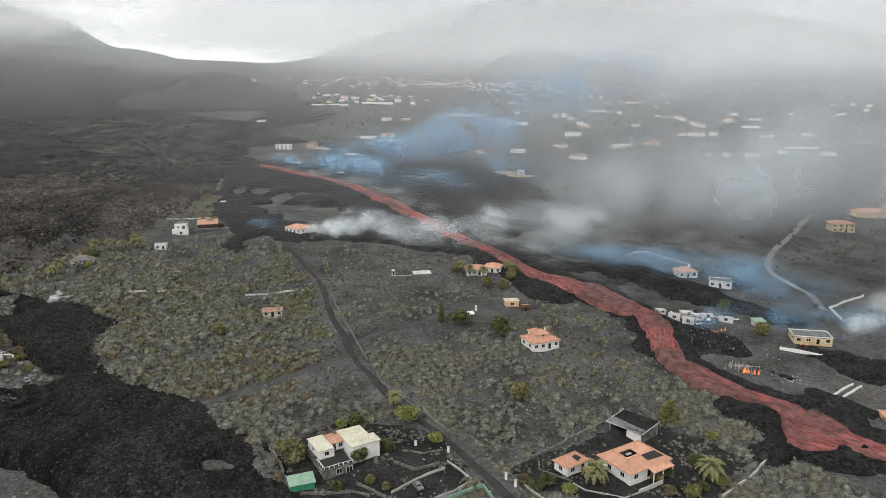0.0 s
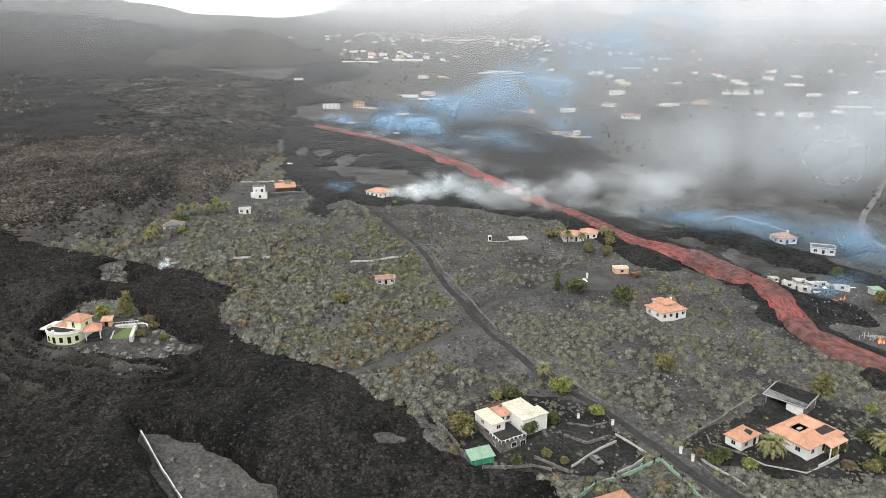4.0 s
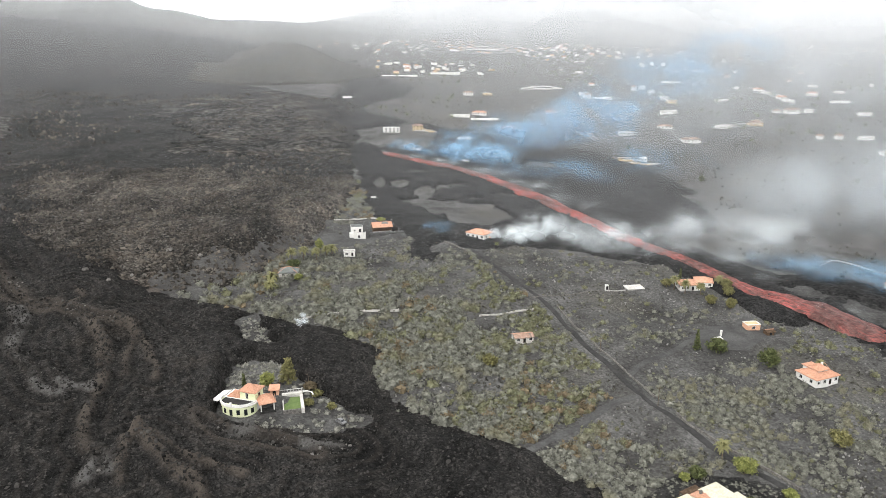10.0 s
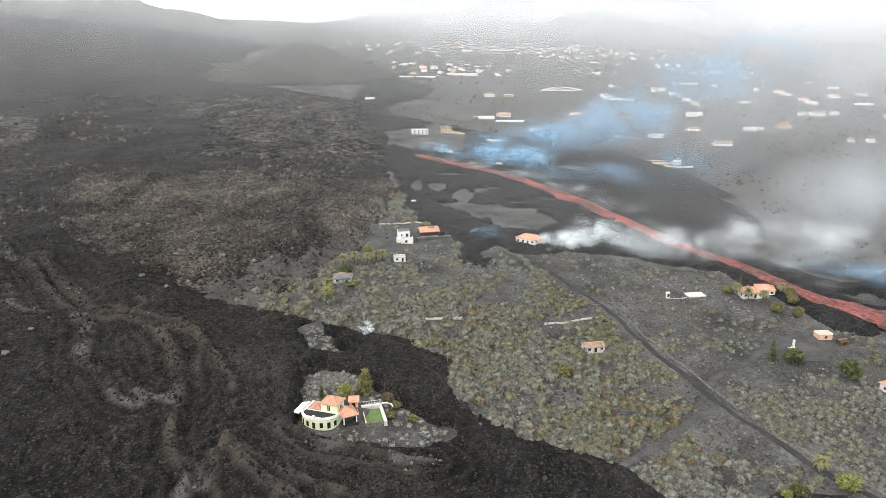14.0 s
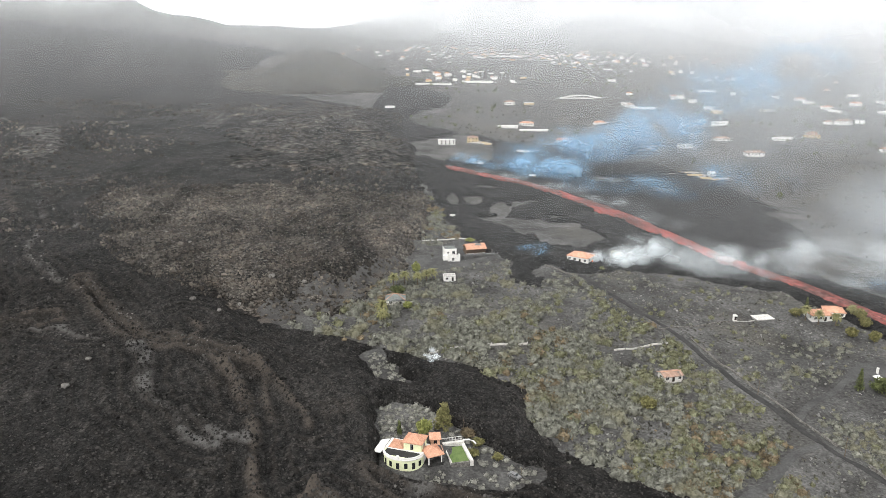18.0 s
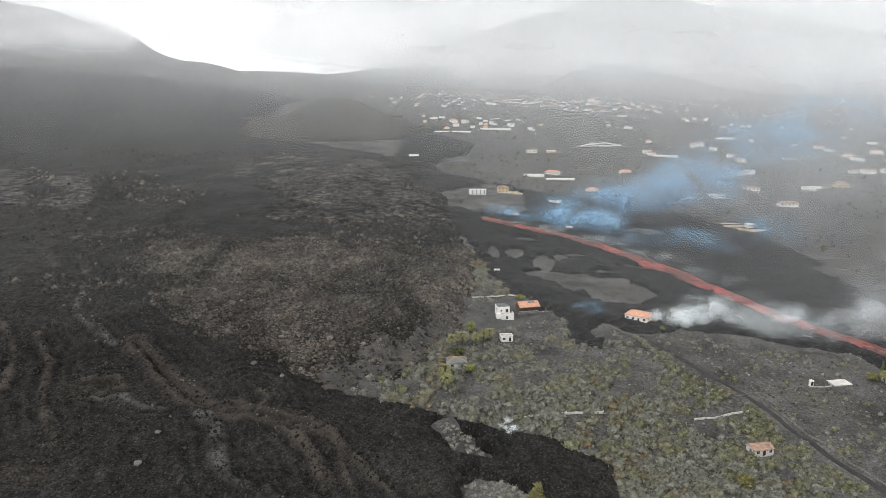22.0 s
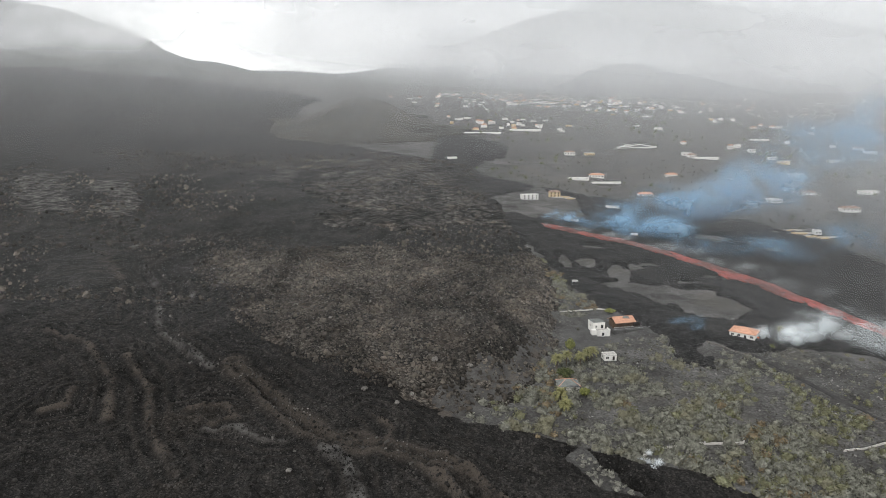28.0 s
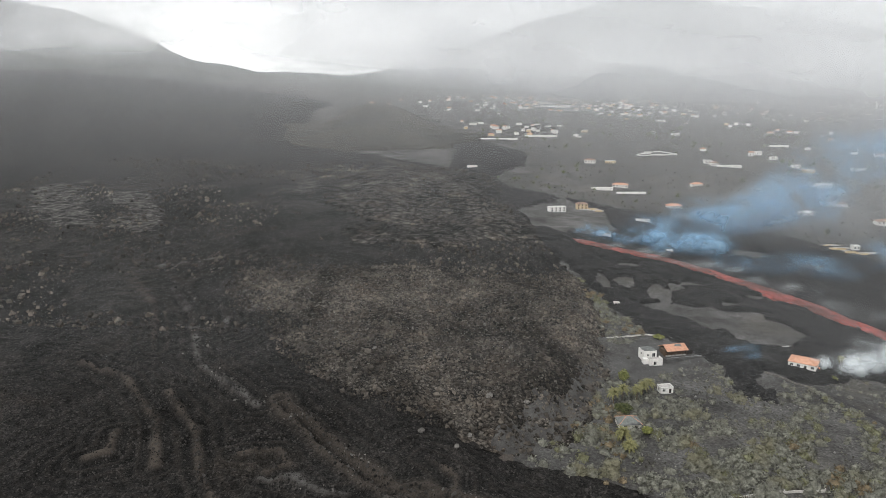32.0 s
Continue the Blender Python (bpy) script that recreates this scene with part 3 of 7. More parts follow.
RISES = [(-172, 412, -5.2, 32, 36), (-178, 232, 4.2, 16, 16), (40, 262, 1.6, 28, 28), (-215, 347, -2.6, 30, 22), (15, 625, -10.0, 115, 75), (-145, 535, -6.0, 28, 30), (-60, 922, -7.5, 75, 65), (5, 465, -6.5, 36, 42)]


def base(x, y):
    """The broad slope, rising away from the sea."""
    x, y = np.asarray(x, float), np.asarray(y, float)
    z = -13 + 0.066 * (np.minimum(y, 2600) - 200) + 0.03 * np.maximum(y - 2600, 0) - 18 * np.tanh(x / 600)
    for bx, by, lift, sx, sy in RISES:
        z = z + lift * np.exp(-((x - bx) / sx) ** 2 / 2 - ((y - by) / sy) ** 2 / 2)
    d = np.hypot(x - CONE[0], (y - CONE[1]) * 0.8) / CONE[2]
    # the flank of the volcano
    z = z + 75 * smooth(-x, 350, 1500) * smooth(y, 750, 2050)
    return z + CONE[3] * (1 - smooth(d, 0.05, 1.75)) ** 1.15


def ground_z(x, y):
    rough = fbm(x, y, 30, 3, 5) * 0.6 + fbm(x, y, 7, 3, 9) * 0.42
    return base(x, y) + rough * smooth(y, 60, 200) + fbm(x, y, 190, 3, 3) * 3.0 * smooth(y, 500, 1200)


def crests(x, y):
    """Relief of the traced levees and drained channels, and how much each spot belongs to a brown or a pale crest."""
    x, y = np.asarray(x, float), np.asarray(y, float)
    up, brown, pale = np.zeros(x.shape), np.zeros(x.shape), np.zeros(x.shape)
    at = (x > -500) & (x < -120) & (y > 150) & (y < 600)
    if not at.any():
        return up, brown, pale
    px, py = x[at], y[at]
    wob = fbm(px, py, 9, 3, 171) * 1.1
    u, b, p, near_line = np.zeros(px.shape), np.zeros(px.shape), np.zeros(px.shape), np.full(px.shape, 1e9)
    for lines, kind in ((LEVEES, 0), (PALE_CRESTS, 1), (CHANNELS, 2)):
        for line in lines:
            d = off_line(px, py, line)
            near_line = np.minimum(near_line, d)
            d = np.abs(d + wob)
            if kind == 2:
                edge = np.exp(-((d - 3.4) / 1.5) ** 2)
                u += 1.3 * edge - 1.3 * np.exp(-(d / 2.2) ** 2)
                b = np.maximum(b, 0.6 * edge)
            else:
                k = np.exp(-(d / (1.35 if kind else 1.35)) ** 2)
                u += (1.1 if kind else 1.7) * k
                if kind:
                    p = np.maximum(p, k * smooth(fbm(px, py, 9, 3, 185), -0.6, 0.5))
                else:
                    b = np.maximum(b, k * smooth(fbm(px, py, 16, 3, 187), -1.1, 0.1))
    # lesser ropes run beside the crests
    u += 0.65 * np.sin(near_line * 2 * np.pi / 5.2 + wob * 1.2) * np.exp(-near_line / 22) * smooth(near_line, 1.5, 4)
    b = np.maximum(b, 0.28 * smooth(np.sin(near_line * 2 * np.pi / 5.2 + wob * 1.2), 0.5, 1.0) * np.exp(-near_line / 26))
    up[at], brown[at], pale[at] = u, b, p
    return up, brown, pale


def lava_z(x, y):
    d = inside(x, y, LAVA_FIELD) + fbm(x, y, 14, 3, 21) * 3.5
    hole = np.full(np.shape(x), -1e9)
    for ring in HOLES:
        hole = np.maximum(hole, inside(x, y, ring) + fbm(x, y, 8, 3, 23) * 2.0)
    r = inside(x, y, RUBBLE) + fbm(x, y, 22, 3, 29) * 5
    lift = 3.2 * smooth(d, 0, 12)
    mound = 8.8 * np.maximum(np.maximum(smooth(r, 0, 30), smooth(d, 30, 115)), smooth(d, 5, 46) * smooth(-x, 222, 262)) * (1 - 0.58 * smooth(y, 395, 455))
    # ropes and levees run with the flow, down towards the sea
    u, v = x * 0.85 + y * 0.53 + fbm(x, y, 60, 3, 33) * 14, -x * 0.53 + y * 0.85
    near = 1 - smooth(y, 520, 760)
    ropes = (1 - np.abs(fbm(u * 4.2, v, 46, 3, 35)) * 2.2) * 1.3 * near * (1 - 0.7 * smooth(r, -4, 12))
    rough = (fbm(x, y, 2.6, 3, 31, 0.65) * 0.34 + fbm(x, y, 8, 3, 32) * 0.40) * near + fbm(x, y, 45, 3, 37) * 1.8
    up = lift + mound + (rough + ropes * 0.55 + crests(x, y)[0]) * smooth(d, -2, 10)
    up = np.where(d < 0, np.maximum(d * 0.5, -2.5), up)
    up = up * (1 - smooth(hole, -6, 0)) - 2.2 * smooth(hole, -3, 0.5)
    return base(x, y) + up


def flow_z(x, y, ring=MID_FLOW):
    d = inside(x, y, ring) + fbm(x, y, 10, 3, 41) * 2.6 + fbm(x, y, 40, 2, 43) * 3.0 * smooth(y, 420, 600)
    hole = np.full(np.shape(x), -1e9)
    for k in KIPUKAS:
        hole = np.maximum(hole, inside(x, y, k) + fbm(x, y, 14, 4, 47, 0.65) * 5.5)
    for sx, sy, rx, ry in SPOTS:
        hole = np.maximum(hole, (1 - np.hypot((x - sx) / rx, (y - sy) / ry)) * 6 + fbm(x, y, 8, 4, 49, 0.65) * 4.0)
    up = 2.4 * smooth(d, 0, 9) + (fbm(x, y, 8, 3, 51, 0.6) * 0.7 + fbm(x, y, 2.8, 3, 53, 0.6) * 0.4) * smooth(d, -2, 6)
    up = np.where(d < 0, np.maximum(d * 0.6, -2.2), up)
    up = up * (1 - smooth(hole, -5, 0)) - 1.8 * smooth(hole, -2, 0.8)
    return base(x, y) + up


def spread(a, b, step, lo, hi, grow=1.12):
    """Grid lines: even between a and b, ever wider out to lo and hi."""
    mid = list(np.arange(a, b + step, step))
    s, out = step, mid[-1]
    while out < hi:
        s *= grow
        out += s
        mid.append(out)
    s, out = step, mid[0]
    while out > lo:
        s *= grow
        out -= s
        mid.insert(0, out)
    return np.array(mid)


def mesh_from(name, verts, faces, material, smooth_faces=True):
    """One mesh object from arrays of corners and of triangles or quads."""
    me = bpy.data.meshes.new(name)
    verts, faces = np.asarray(verts, np.float32), np.asarray(faces, np.int32)
    k = faces.shape[1]
    me.vertices.add(len(verts))
    me.vertices.foreach_set("co", verts.ravel())
    me.loops.add(faces.size)
    me.loops.foreach_set("vertex_index", faces.ravel())
    me.polygons.add(len(faces))
    me.polygons.foreach_set("loop_start", np.arange(0, faces.size, k, dtype=np.int32))
    me.polygons.foreach_set("use_smooth", np.full(len(faces), smooth_faces))
    me.update(calc_edges=True)
    me.materials.append(material)
    return new(name, me)


def sheet(name, xs, ys, height, material, keep=None):
    """A sheet of land over a grid, with the cells for which keep holds."""
    gx, gy = np.meshgrid(xs, ys)
    z = height(gx, gy)
    nx, ny = len(xs), len(ys)
    idx = np.arange(nx * ny).reshape(ny, nx)
    q = np.stack([idx[:-1, :-1], idx[:-1, 1:], idx[1:, 1:], idx[1:, :-1]], -1).reshape(-1, 4)
    v = np.stack([gx, gy, z], -1).reshape(-1, 3)
    if keep is not None:
        k = keep(gx, gy).ravel()
        q = q[k[q].any(1)]
        used = np.unique(q)
        remap = np.zeros(len(v), int)
        remap[used] = np.arange(len(used))
        v, q = v[used], remap[q]
    return mesh_from(name, v, q, material)


def ribbon(name, line, width, lift, material, height, step=3.0, ragged=0.0, crown=0.0):
    """A strip of ground along a line, lying on the land."""
    p = [Vector((*a, 0)) for a in line]
    pts = []
    for i in range(len(p) - 1):
        a, b, c, d = p[max(i - 1, 0)], p[i], p[i + 1], p[min(i + 2, len(p) - 1)]
        n = max(2, int((c - b).length / step))
        for j in range(n):
            t = j / n
            pts.append(0.5 * (2 * b + (c - a) * t + (2 * a - 5 * b + 4 * c - d) * t * t + (3 * b - a - 3 * c + d) * t ** 3))
    pts.append(p[-1])
    cols, f = 7, []
    mid = np.array([(q.x, q.y) for q in pts])
    way = np.stack([np.gradient(mid[:, 0]), np.gradient(mid[:, 1])], -1)
    way /= np.linalg.norm(way, axis=1)[:, None] + 1e-9
    side = np.stack([way[:, 1], -way[:, 0]], -1)
    w = width * np.maximum(0.12, 1 + ragged * fbm(mid[:, 0], mid[:, 1], 12 if width > 3 else 5, 3, 61))
    u = np.linspace(-1, 1, cols)
    xy = mid[:, None, :] + side[:, None, :] * (u[None, :, None] * w[:, None, None] / 2)
    z = height(xy[..., 0], xy[..., 1]) + lift * np.where(np.abs(u) < 0.99, 1, -2)[None, :] + crown * (1 - u * u)[None, :]
    v = np.concatenate([xy, z[..., None]], -1).reshape(-1, 3)
    for i in range(len(pts) - 1):
        for j in range(cols - 1):
            a = i * cols + j
            f.append((a, a + 1, a + cols + 1, a + cols))
    return mesh_from(name, v, f, material)


# ---- the land ----
gx = spread(-270, 220, 2.0, -4200, 4200, 1.09)
gy = spread(140, 480, 2.0, -500, 4700, 1.06)
ground = tagged(sheet("ground", gx, gy, ground_z, ASH), "grey volcanic ash slope with rocks and dry earth", "ground", kind="structure")

lx = spread(-440, -40, 1.1, -2900, -8, 1.09)
ly = spread(160, 440, 1.1, -280, 2280, 1.045)
lava_field = tagged(sheet("lava_field", lx, ly, lava_z, LAVA_DARK, lambda x, y: (inside(x, y, LAVA_FIELD) > -9)), "dark cooled clinker lava field with ropy ridges", "lava field", kind="structure")
lava_co = np.empty(len(lava_field.data.vertices) * 3, np.float32)
lava_field.data.vertices.foreach_get("co", lava_co)
_, brown_, pale_ = crests(lava_co[0::3], lava_co[1::3])
for key, values in (("brown_crest", brown_), ("pale_crest", pale_)):
    lava_field.data.attributes.new(key, "FLOAT", "POINT").data.foreach_set("value", values.astype(np.float32))
fx = spread(-200, 200, 1.6, -310, 260, 1.06)
fy = spread(180, 560, 1.6, 130, 1390, 1.05)
lava_flow = tagged(sheet("lava_flow", fx, fy, flow_z, LAVA_NEW, lambda x, y: inside(x, y, MID_FLOW) > -7), "black fresh lava flow beside the glowing river", "lava flow", kind="structure")
px_, py_ = np.arange(100, 256, 2.0), np.arange(215, 292, 2.0)
for ring in (DARK_POCKET, DARK_STREAK):
    tagged(sheet("lava_tongue", px_, py_, lambda x, y: flow_z(x, y, ring) - 1.0, LAVA_NEW, lambda x, y: inside(x, y, ring) > -6), "black tongue of fresh lava on grey ash", "lava flow", kind="structure")


def river():
    """The glowing river between its two banks, lengthways in the second UV."""
    # both banks are cut at the same bends so that the strip stays square to the stream
    n_each, left, right = 14, [], []
    for i in range(len(RIVER_LEFT) - 1):
        t = np.linspace(0, 1, n_each, endpoint=False)[:, None]
        j, k = min(i, len(RIVER_RIGHT) - 2), min(i + 1, len(RIVER_RIGHT) - 1)
        left.append(np.array(RIVER_LEFT[i]) * (1 - t) + np.array(RIVER_LEFT[i + 1]) * t)
        right.append(np.array(RIVER_RIGHT[j]) * (1 - t) + np.array(RIVER_RIGHT[k]) * t)
    left, right = np.concatenate(left), np.concatenate(right)
    wob = fbm(left[:, 0], left[:, 1], 9, 3, 71)[:, None]
    cols = 13
    u = np.linspace(0, 1, cols)
    pts = left[:, None, :] * (1 - u[None, :, None]) + right[:, None, :] * u[None, :, None]
    pts = pts + (right - left)[:, None, :] * (wob[:, None, :] * 0.11 * np.sign(u - 0.5)[None, :, None] * (np.abs(u - 0.5) * 2)[None, :, None] ** 2)
    X, Y = pts[..., 0], pts[..., 1]
    edge = np.minimum(u, 1 - u)[None, :] * 2
    Z = base(X, Y) + 2.3 + 0.9 * smooth(edge, 0, 0.35) + fbm(X, Y, 6, 3, 73) * 0.5
    Z[:, 0] -= 2.0
    Z[:, -1] -= 2.0
    ny, nx = X.shape
    idx = np.arange(nx * ny).reshape(ny, nx)
    q = np.stack([idx[:-1, :-1], idx[:-1, 1:], idx[1:, 1:], idx[1:, :-1]], -1).reshape(-1, 4)
    ob = mesh_from("lava_river", np.stack([X, Y, Z], -1).reshape(-1, 3), q, MOLTEN)
    mid = pts[:, cols // 2]
    s = np.concatenate([[0], np.cumsum(np.hypot(*np.diff(mid, axis=0).T))])
    w = np.hypot(*(right - left).T)
    uv = np.stack([(u[None, :] - 0.5) * w[:, None], np.repeat(s[:, None], nx, 1)], -1).reshape(-1, 2)
    ob.data.uv_layers.new(name="UVMap").data.foreach_set("uv", uv[q.ravel()].astype(np.float32).ravel())
    return tagged(ob, "glowing red molten lava river with dark crust rafts", "lava", kind="structure")


river()

PALE_PATCHES = [[(-744, 827), (-712, 829), (-670, 790), (-619, 699), (-594, 678), (-575, 628), (-619, 642), (-662, 693)], [(-647, 793), (-607, 801), (-571, 747), (-527, 641), (-540, 617), (-572, 649), (-570, 705), (-614, 734)], [(-708, 857), (-695, 887), (-676, 847), (-691, 821)],
                [(-476, 887), (-461, 921), (-431, 819), (-440, 787)], [(-410, 501), (-414, 531), (-399, 524), (-388, 478), (-394, 469)], [(-351, 412), (-350, 472), (-322, 461), (-319, 408), (-332, 392)]]
for ring in PALE_PATCHES:
    qx, qy = [p[0] for p in ring], [p[1] for p in ring]
    tagged(sheet("crust_patch", np.arange(min(qx) - 8, max(qx) + 8, 2.5), np.arange(min(qy) - 8, max(qy) + 8, 2.5), lambda x, y: lava_z(x, y) + np.where(inside(x, y, ring) + fbm(x, y, 26, 5, 139, 0.68) * 13 > 0, 0.35, -1.5) + 0.3 * fbm(x, y, 5, 3, 141), LAVA_PALE, lambda x, y: inside(x, y, ring) > -9), "pale ash-dusted patch of old crust in the lava", "lava crust", kind="structure")

tagged(ribbon("road", MAIN_ROAD, 3.3, 0.25, ROAD, ground_z, 1.5, 0.25), "narrow road buried under dark volcanic ash", "road", kind="structure")
tagged(ribbon("track", TRACK_EAST, 3.6, 0.2, TRACK, ground_z, 3, 0.25), "ash-covered dirt track through the scrub", "track", kind="structure")
tagged(ribbon("track", TRACK_WEST, 4.2, 0.2, TRACK, ground_z, 3, 0.3), "ash-covered dirt track through the scrub", "track", kind="structure")
tagged(ribbon("road", FAR_ROAD, 4.5, 0.15, ROAD_PALE, ground_z, 5), "pale winding road on the far ash slope", "road", kind="structure")


YARDS = [[(20, 182), (33, 192), (52, 207), (66, 213), (78, 201), (92, 189), (76, 171), (60, 166), (40, 167), (22, 172)], [(-40, 165), (-45, 178), (-49, 189), (-36, 203), (-12, 203), (1, 196), (8, 183), (7, 174), (0, 165)], [(0, 300), (10, 312), (34, 322), (40, 305), (22, 290), (6, 288)],
         [(-190, 437), (-174, 454), (-162.2, 470.3), (-148.1, 472.5), (-131, 442), (-128, 436), (-137, 433), (-156, 428), (-180, 416), (-190, 417)]]
for k, ring in enumerate(YARDS):
    qx, qy = [p[0] for p in ring], [p[1] for p in ring]
    tagged(sheet("yard", np.arange(min(qx) - 6, max(qx) + 6, 1.5), np.arange(min(qy) - 6, max(qy) + 6, 1.5), lambda x, y: ground_z(x, y) + np.where(inside(x, y, ring) + fbm(x, y, 9, 3, 143) * 3 > 0, 0.22, -0.6), YARD if k < 2 else TRACK, lambda x, y: inside(x, y, ring) > -5), "yard buried under fine black volcanic ash" if k < 2 else "bare yard under grey volcanic ash", "yard", kind="structure")


def ridge(name, label, y0, x0, x1, peaks, depth, seed, material):
    """A far mountain: a crest line given by (x, height) and slopes down to both sides."""
    xs = np.linspace(x0, x1, 90)
    ys = np.linspace(y0 - depth, y0 + depth * 0.4, 26)
    px, pz = zip(*peaks)

    def height(x, y):
        crest = np.interp(x, px, pz) + fbm(x, x * 0, 300, 4, seed) * 22
        fall = np.where(y < y0, (y0 - y) / depth, (y - y0) / (depth * 0.4))
        return base(x, y) - 12 + (crest - base(x, y) + 12) * (1 - smooth(fall, 0, 1)) * (1 + 0.16 * fbm(x, y, 260, 4, seed + 3) * fall)
    return tagged(sheet(name, xs, ys, height, material), label, "mountain", kind="structure")


CINDER = mat("cinder_slope", (0.026, 0.0252, 0.0215), (0.058, 0.055, 0.047), 0.012, 0.95, 0, 10, grain=(0.6, 1.4))
cx_, cy_ = np.arange(CONE[0] - 225, CONE[0] + 230, 6.0), np.arange(CONE[1] - 270, CONE[1] + 275, 6.0)
tagged(sheet("cinder_cone", cx_, cy_, lambda x, y: ground_z(x, y) + np.where(np.hypot(x - CONE[0], (y - CONE[1]) * 0.8) + fbm(x, y, 60, 4, 161) * 26 < 182, 4.0, -6.0), CINDER, lambda x, y: np.hypot(x - CONE[0], (y - CONE[1]) * 0.8) < 212), "old dark cinder cone with a rounded top", "hill", kind="structure")
FAR_SLOPE = mat("far_slope", (0.050, 0.052, 0.050), (0.09, 0.092, 0.086), 0.004, 0.95, 0, 10)
ridge("backdrop_mountain", "dark volcano flank rising into the cloud", 2450, -3600, -520, [(-3600, 340), (-2300, 262), (-1700, 224), (-1450, 230), (-1260, 246), (-1120, 216), (-780, 160), (-520, 140)], 650, 81, FAR_SLOPE)
ridge("backdrop_mountain", "volcano slope falling through the haze", 3350, -4200, -700, [(-4200, 640), (-2400, 560), (-1880, 470), (-1760, 425), (-1580, 335), (-1374, 280), (-1064, 200), (-700, 170)], 600, 83, FAR_SLOPE)
ridge("backdrop_mountain", "hazy wooded hill behind the town", 2950, 60, 1000, [(60, 165), (230, 235), (400, 282), (520, 262), (660, 225), (800, 190), (1000, 160)], 450, 85, FAR_SLOPE)
ridge("backdrop_mountain", "pale mountain wall lost in haze", 4300, -2500, 4000, [(-2500, 620), (-2200, 500), (-1925, 330), (-1700, 270), (-1100, 250), (-700, 300), (-200, 480), (600, 720), (1500, 620), (2200, 500), (3000, 350), (4000, 240)], 800, 89, FAR_SLOPE)


# ---- haze and cloud hanging over the slope ----
def with_density(ob, values):
    a = ob.data.attributes.new("veil", "FLOAT", "POINT")
    a.data.foreach_set("value", np.asarray(values, np.float32).ravel())
    return ob


def mist_bank(name, label, y, x0, x1, rise, top, strength, material, lean=0.3, left_fade=None, gaps=None, opening=None):
    """An upright, leaning sheet of mist; it is thin at its foot and thickens upwards over `rise` metres."""
    xs, hs = np.linspace(x0, x1, 97), np.linspace(0, 1, 34) ** 1.6 * top - 8
    gx_, gh = np.meshgrid(xs, hs)
    gyy = y + lean * gh
    z = base(gx_, np.full_like(gx_, y)) + gh
    d = strength * smooth(gh, 0, rise)
    if left_fade:
        d = d * (left_fade[2] + (1 - left_fade[2]) * smooth(gx_, left_fade[0], left_fade[1]))
    if gaps:
        # the bank breaks open towards its top, in wide uneven gaps
        d = d * (1 - gaps[2] * smooth(gh + fbm(gx_, gh * 2.5, 900, 3, 181 + int(y)) * 190, gaps[0], gaps[1]))
    if opening:
        # one wide break over the shoulder of the volcano
        u_ = (gx_ - opening[0] + fbm(gx_, gh, 260, 3, 191) * 110) / opening[2]
        v_ = (gh - opening[1] + fbm(gx_, gh, 200, 3, 193) * 60) / opening[3]
        d = d * (1 - opening[4] * (1 - smooth(np.hypot(u_, v_), 0.3, 1.35)))
    idx = np.arange(gx_.size).reshape(gx_.shape)
    q = np.stack([idx[:-1, :-1], idx[:-1, 1:], idx[1:, 1:], idx[1:, :-1]], -1).reshape(-1, 4)
    ob = with_density(mesh_from(name, np.stack([gx_, gyy, z], -1).reshape(-1, 3), q, material), d)
    return tagged(ob, label, "mist", kind="structure")


mist_bank("haze_bank", "thin grey haze hanging over the slope", 340, -900, 900, 60, 300, 0.12, HAZE, left_fade=(-260, 0, 0.3))
mist_bank("haze_bank", "thin grey haze hanging over the slope", 620, -1500, 1500, 80, 420, 0.17, HAZE, left_fade=(-300, 100, 0.5))
mist_bank("haze_bank", "thin grey haze hanging over the slope", 980, -2200, 2200, 100, 600, 0.32, HAZE, left_fade=(-500, 0, 0.44))
mist_bank("haze_bank", "grey haze hanging over the far fields", 1420, -3000, 3000, 110, 800, 0.36, HAZE, left_fade=(-700, -50, 0.52))
mist_bank("haze_bank", "pale haze over the town", 1800, -3600, 3600, 100, 900, 0.37, HAZE, 0.5, left_fade=(-1100, -300, 0.42), opening=(-850, 200, 110, 130, 0.7))
mist_bank("haze_bank", "pale haze behind the town", 2420, -4000, 4000, 130, 900, 0.52, HAZE, 0.6, left_fade=(-1500, -300, 0.5), opening=(-1130, 195, 130, 140, 0.8))
mist_bank("cloud_bank", "low white cloud hiding the mountain tops", 2900, -4200, 4200, 170, 950, 0.68, CLOUD, 0.8, gaps=(170, 420, 0.65), opening=(-1370, 185, 135, 160, 0.7))
mist_bank("cloud_bank", "low white cloud hiding the mountain tops", 3550, -4400, 4400, 200, 1200, 0.78, CLOUD, 0.9, gaps=(190, 480, 0.65), opening=(-1620, 200, 165, 180, 0.7))

# ---- scrub ----
BUSHLAND = [(-244, 331), (-235, 329), (-207, 316), (-180, 309), (-151, 294), (-134, 279), (-135, 258), (-125, 242), (-108, 229), (-87, 219), (-76, 206), (-64, 204), (-53, 190), (-30, 150),
            (60, 120), (120, 150), (102, 186), (92, 190), (99, 205), (88, 224), (99, 231), (75, 269), (79, 294), (72, 310), (55, 318), (34, 330), (31, 347), (15, 393), (-64, 416), (-100, 405), (-117, 396),
            (-126, 387), (-135, 405), (-140, 428), (-185, 432), (-186, 470), (-192, 446), (-197, 413), (-204, 398), (-210, 373), (-221, 357), (-232, 346)]
STRIP = [(-192, 455), (-187.3, 482.4), (-185, 580.3), (-184.9, 585), (-171.4, 533.2), (-158.2, 475.7), (-150.1, 468.8), (-186, 461)]
PADS = []
PARKING = [(-14, 166), (1, 180), (2, 184), (8, 176), (3, 168), (-4, 163)]


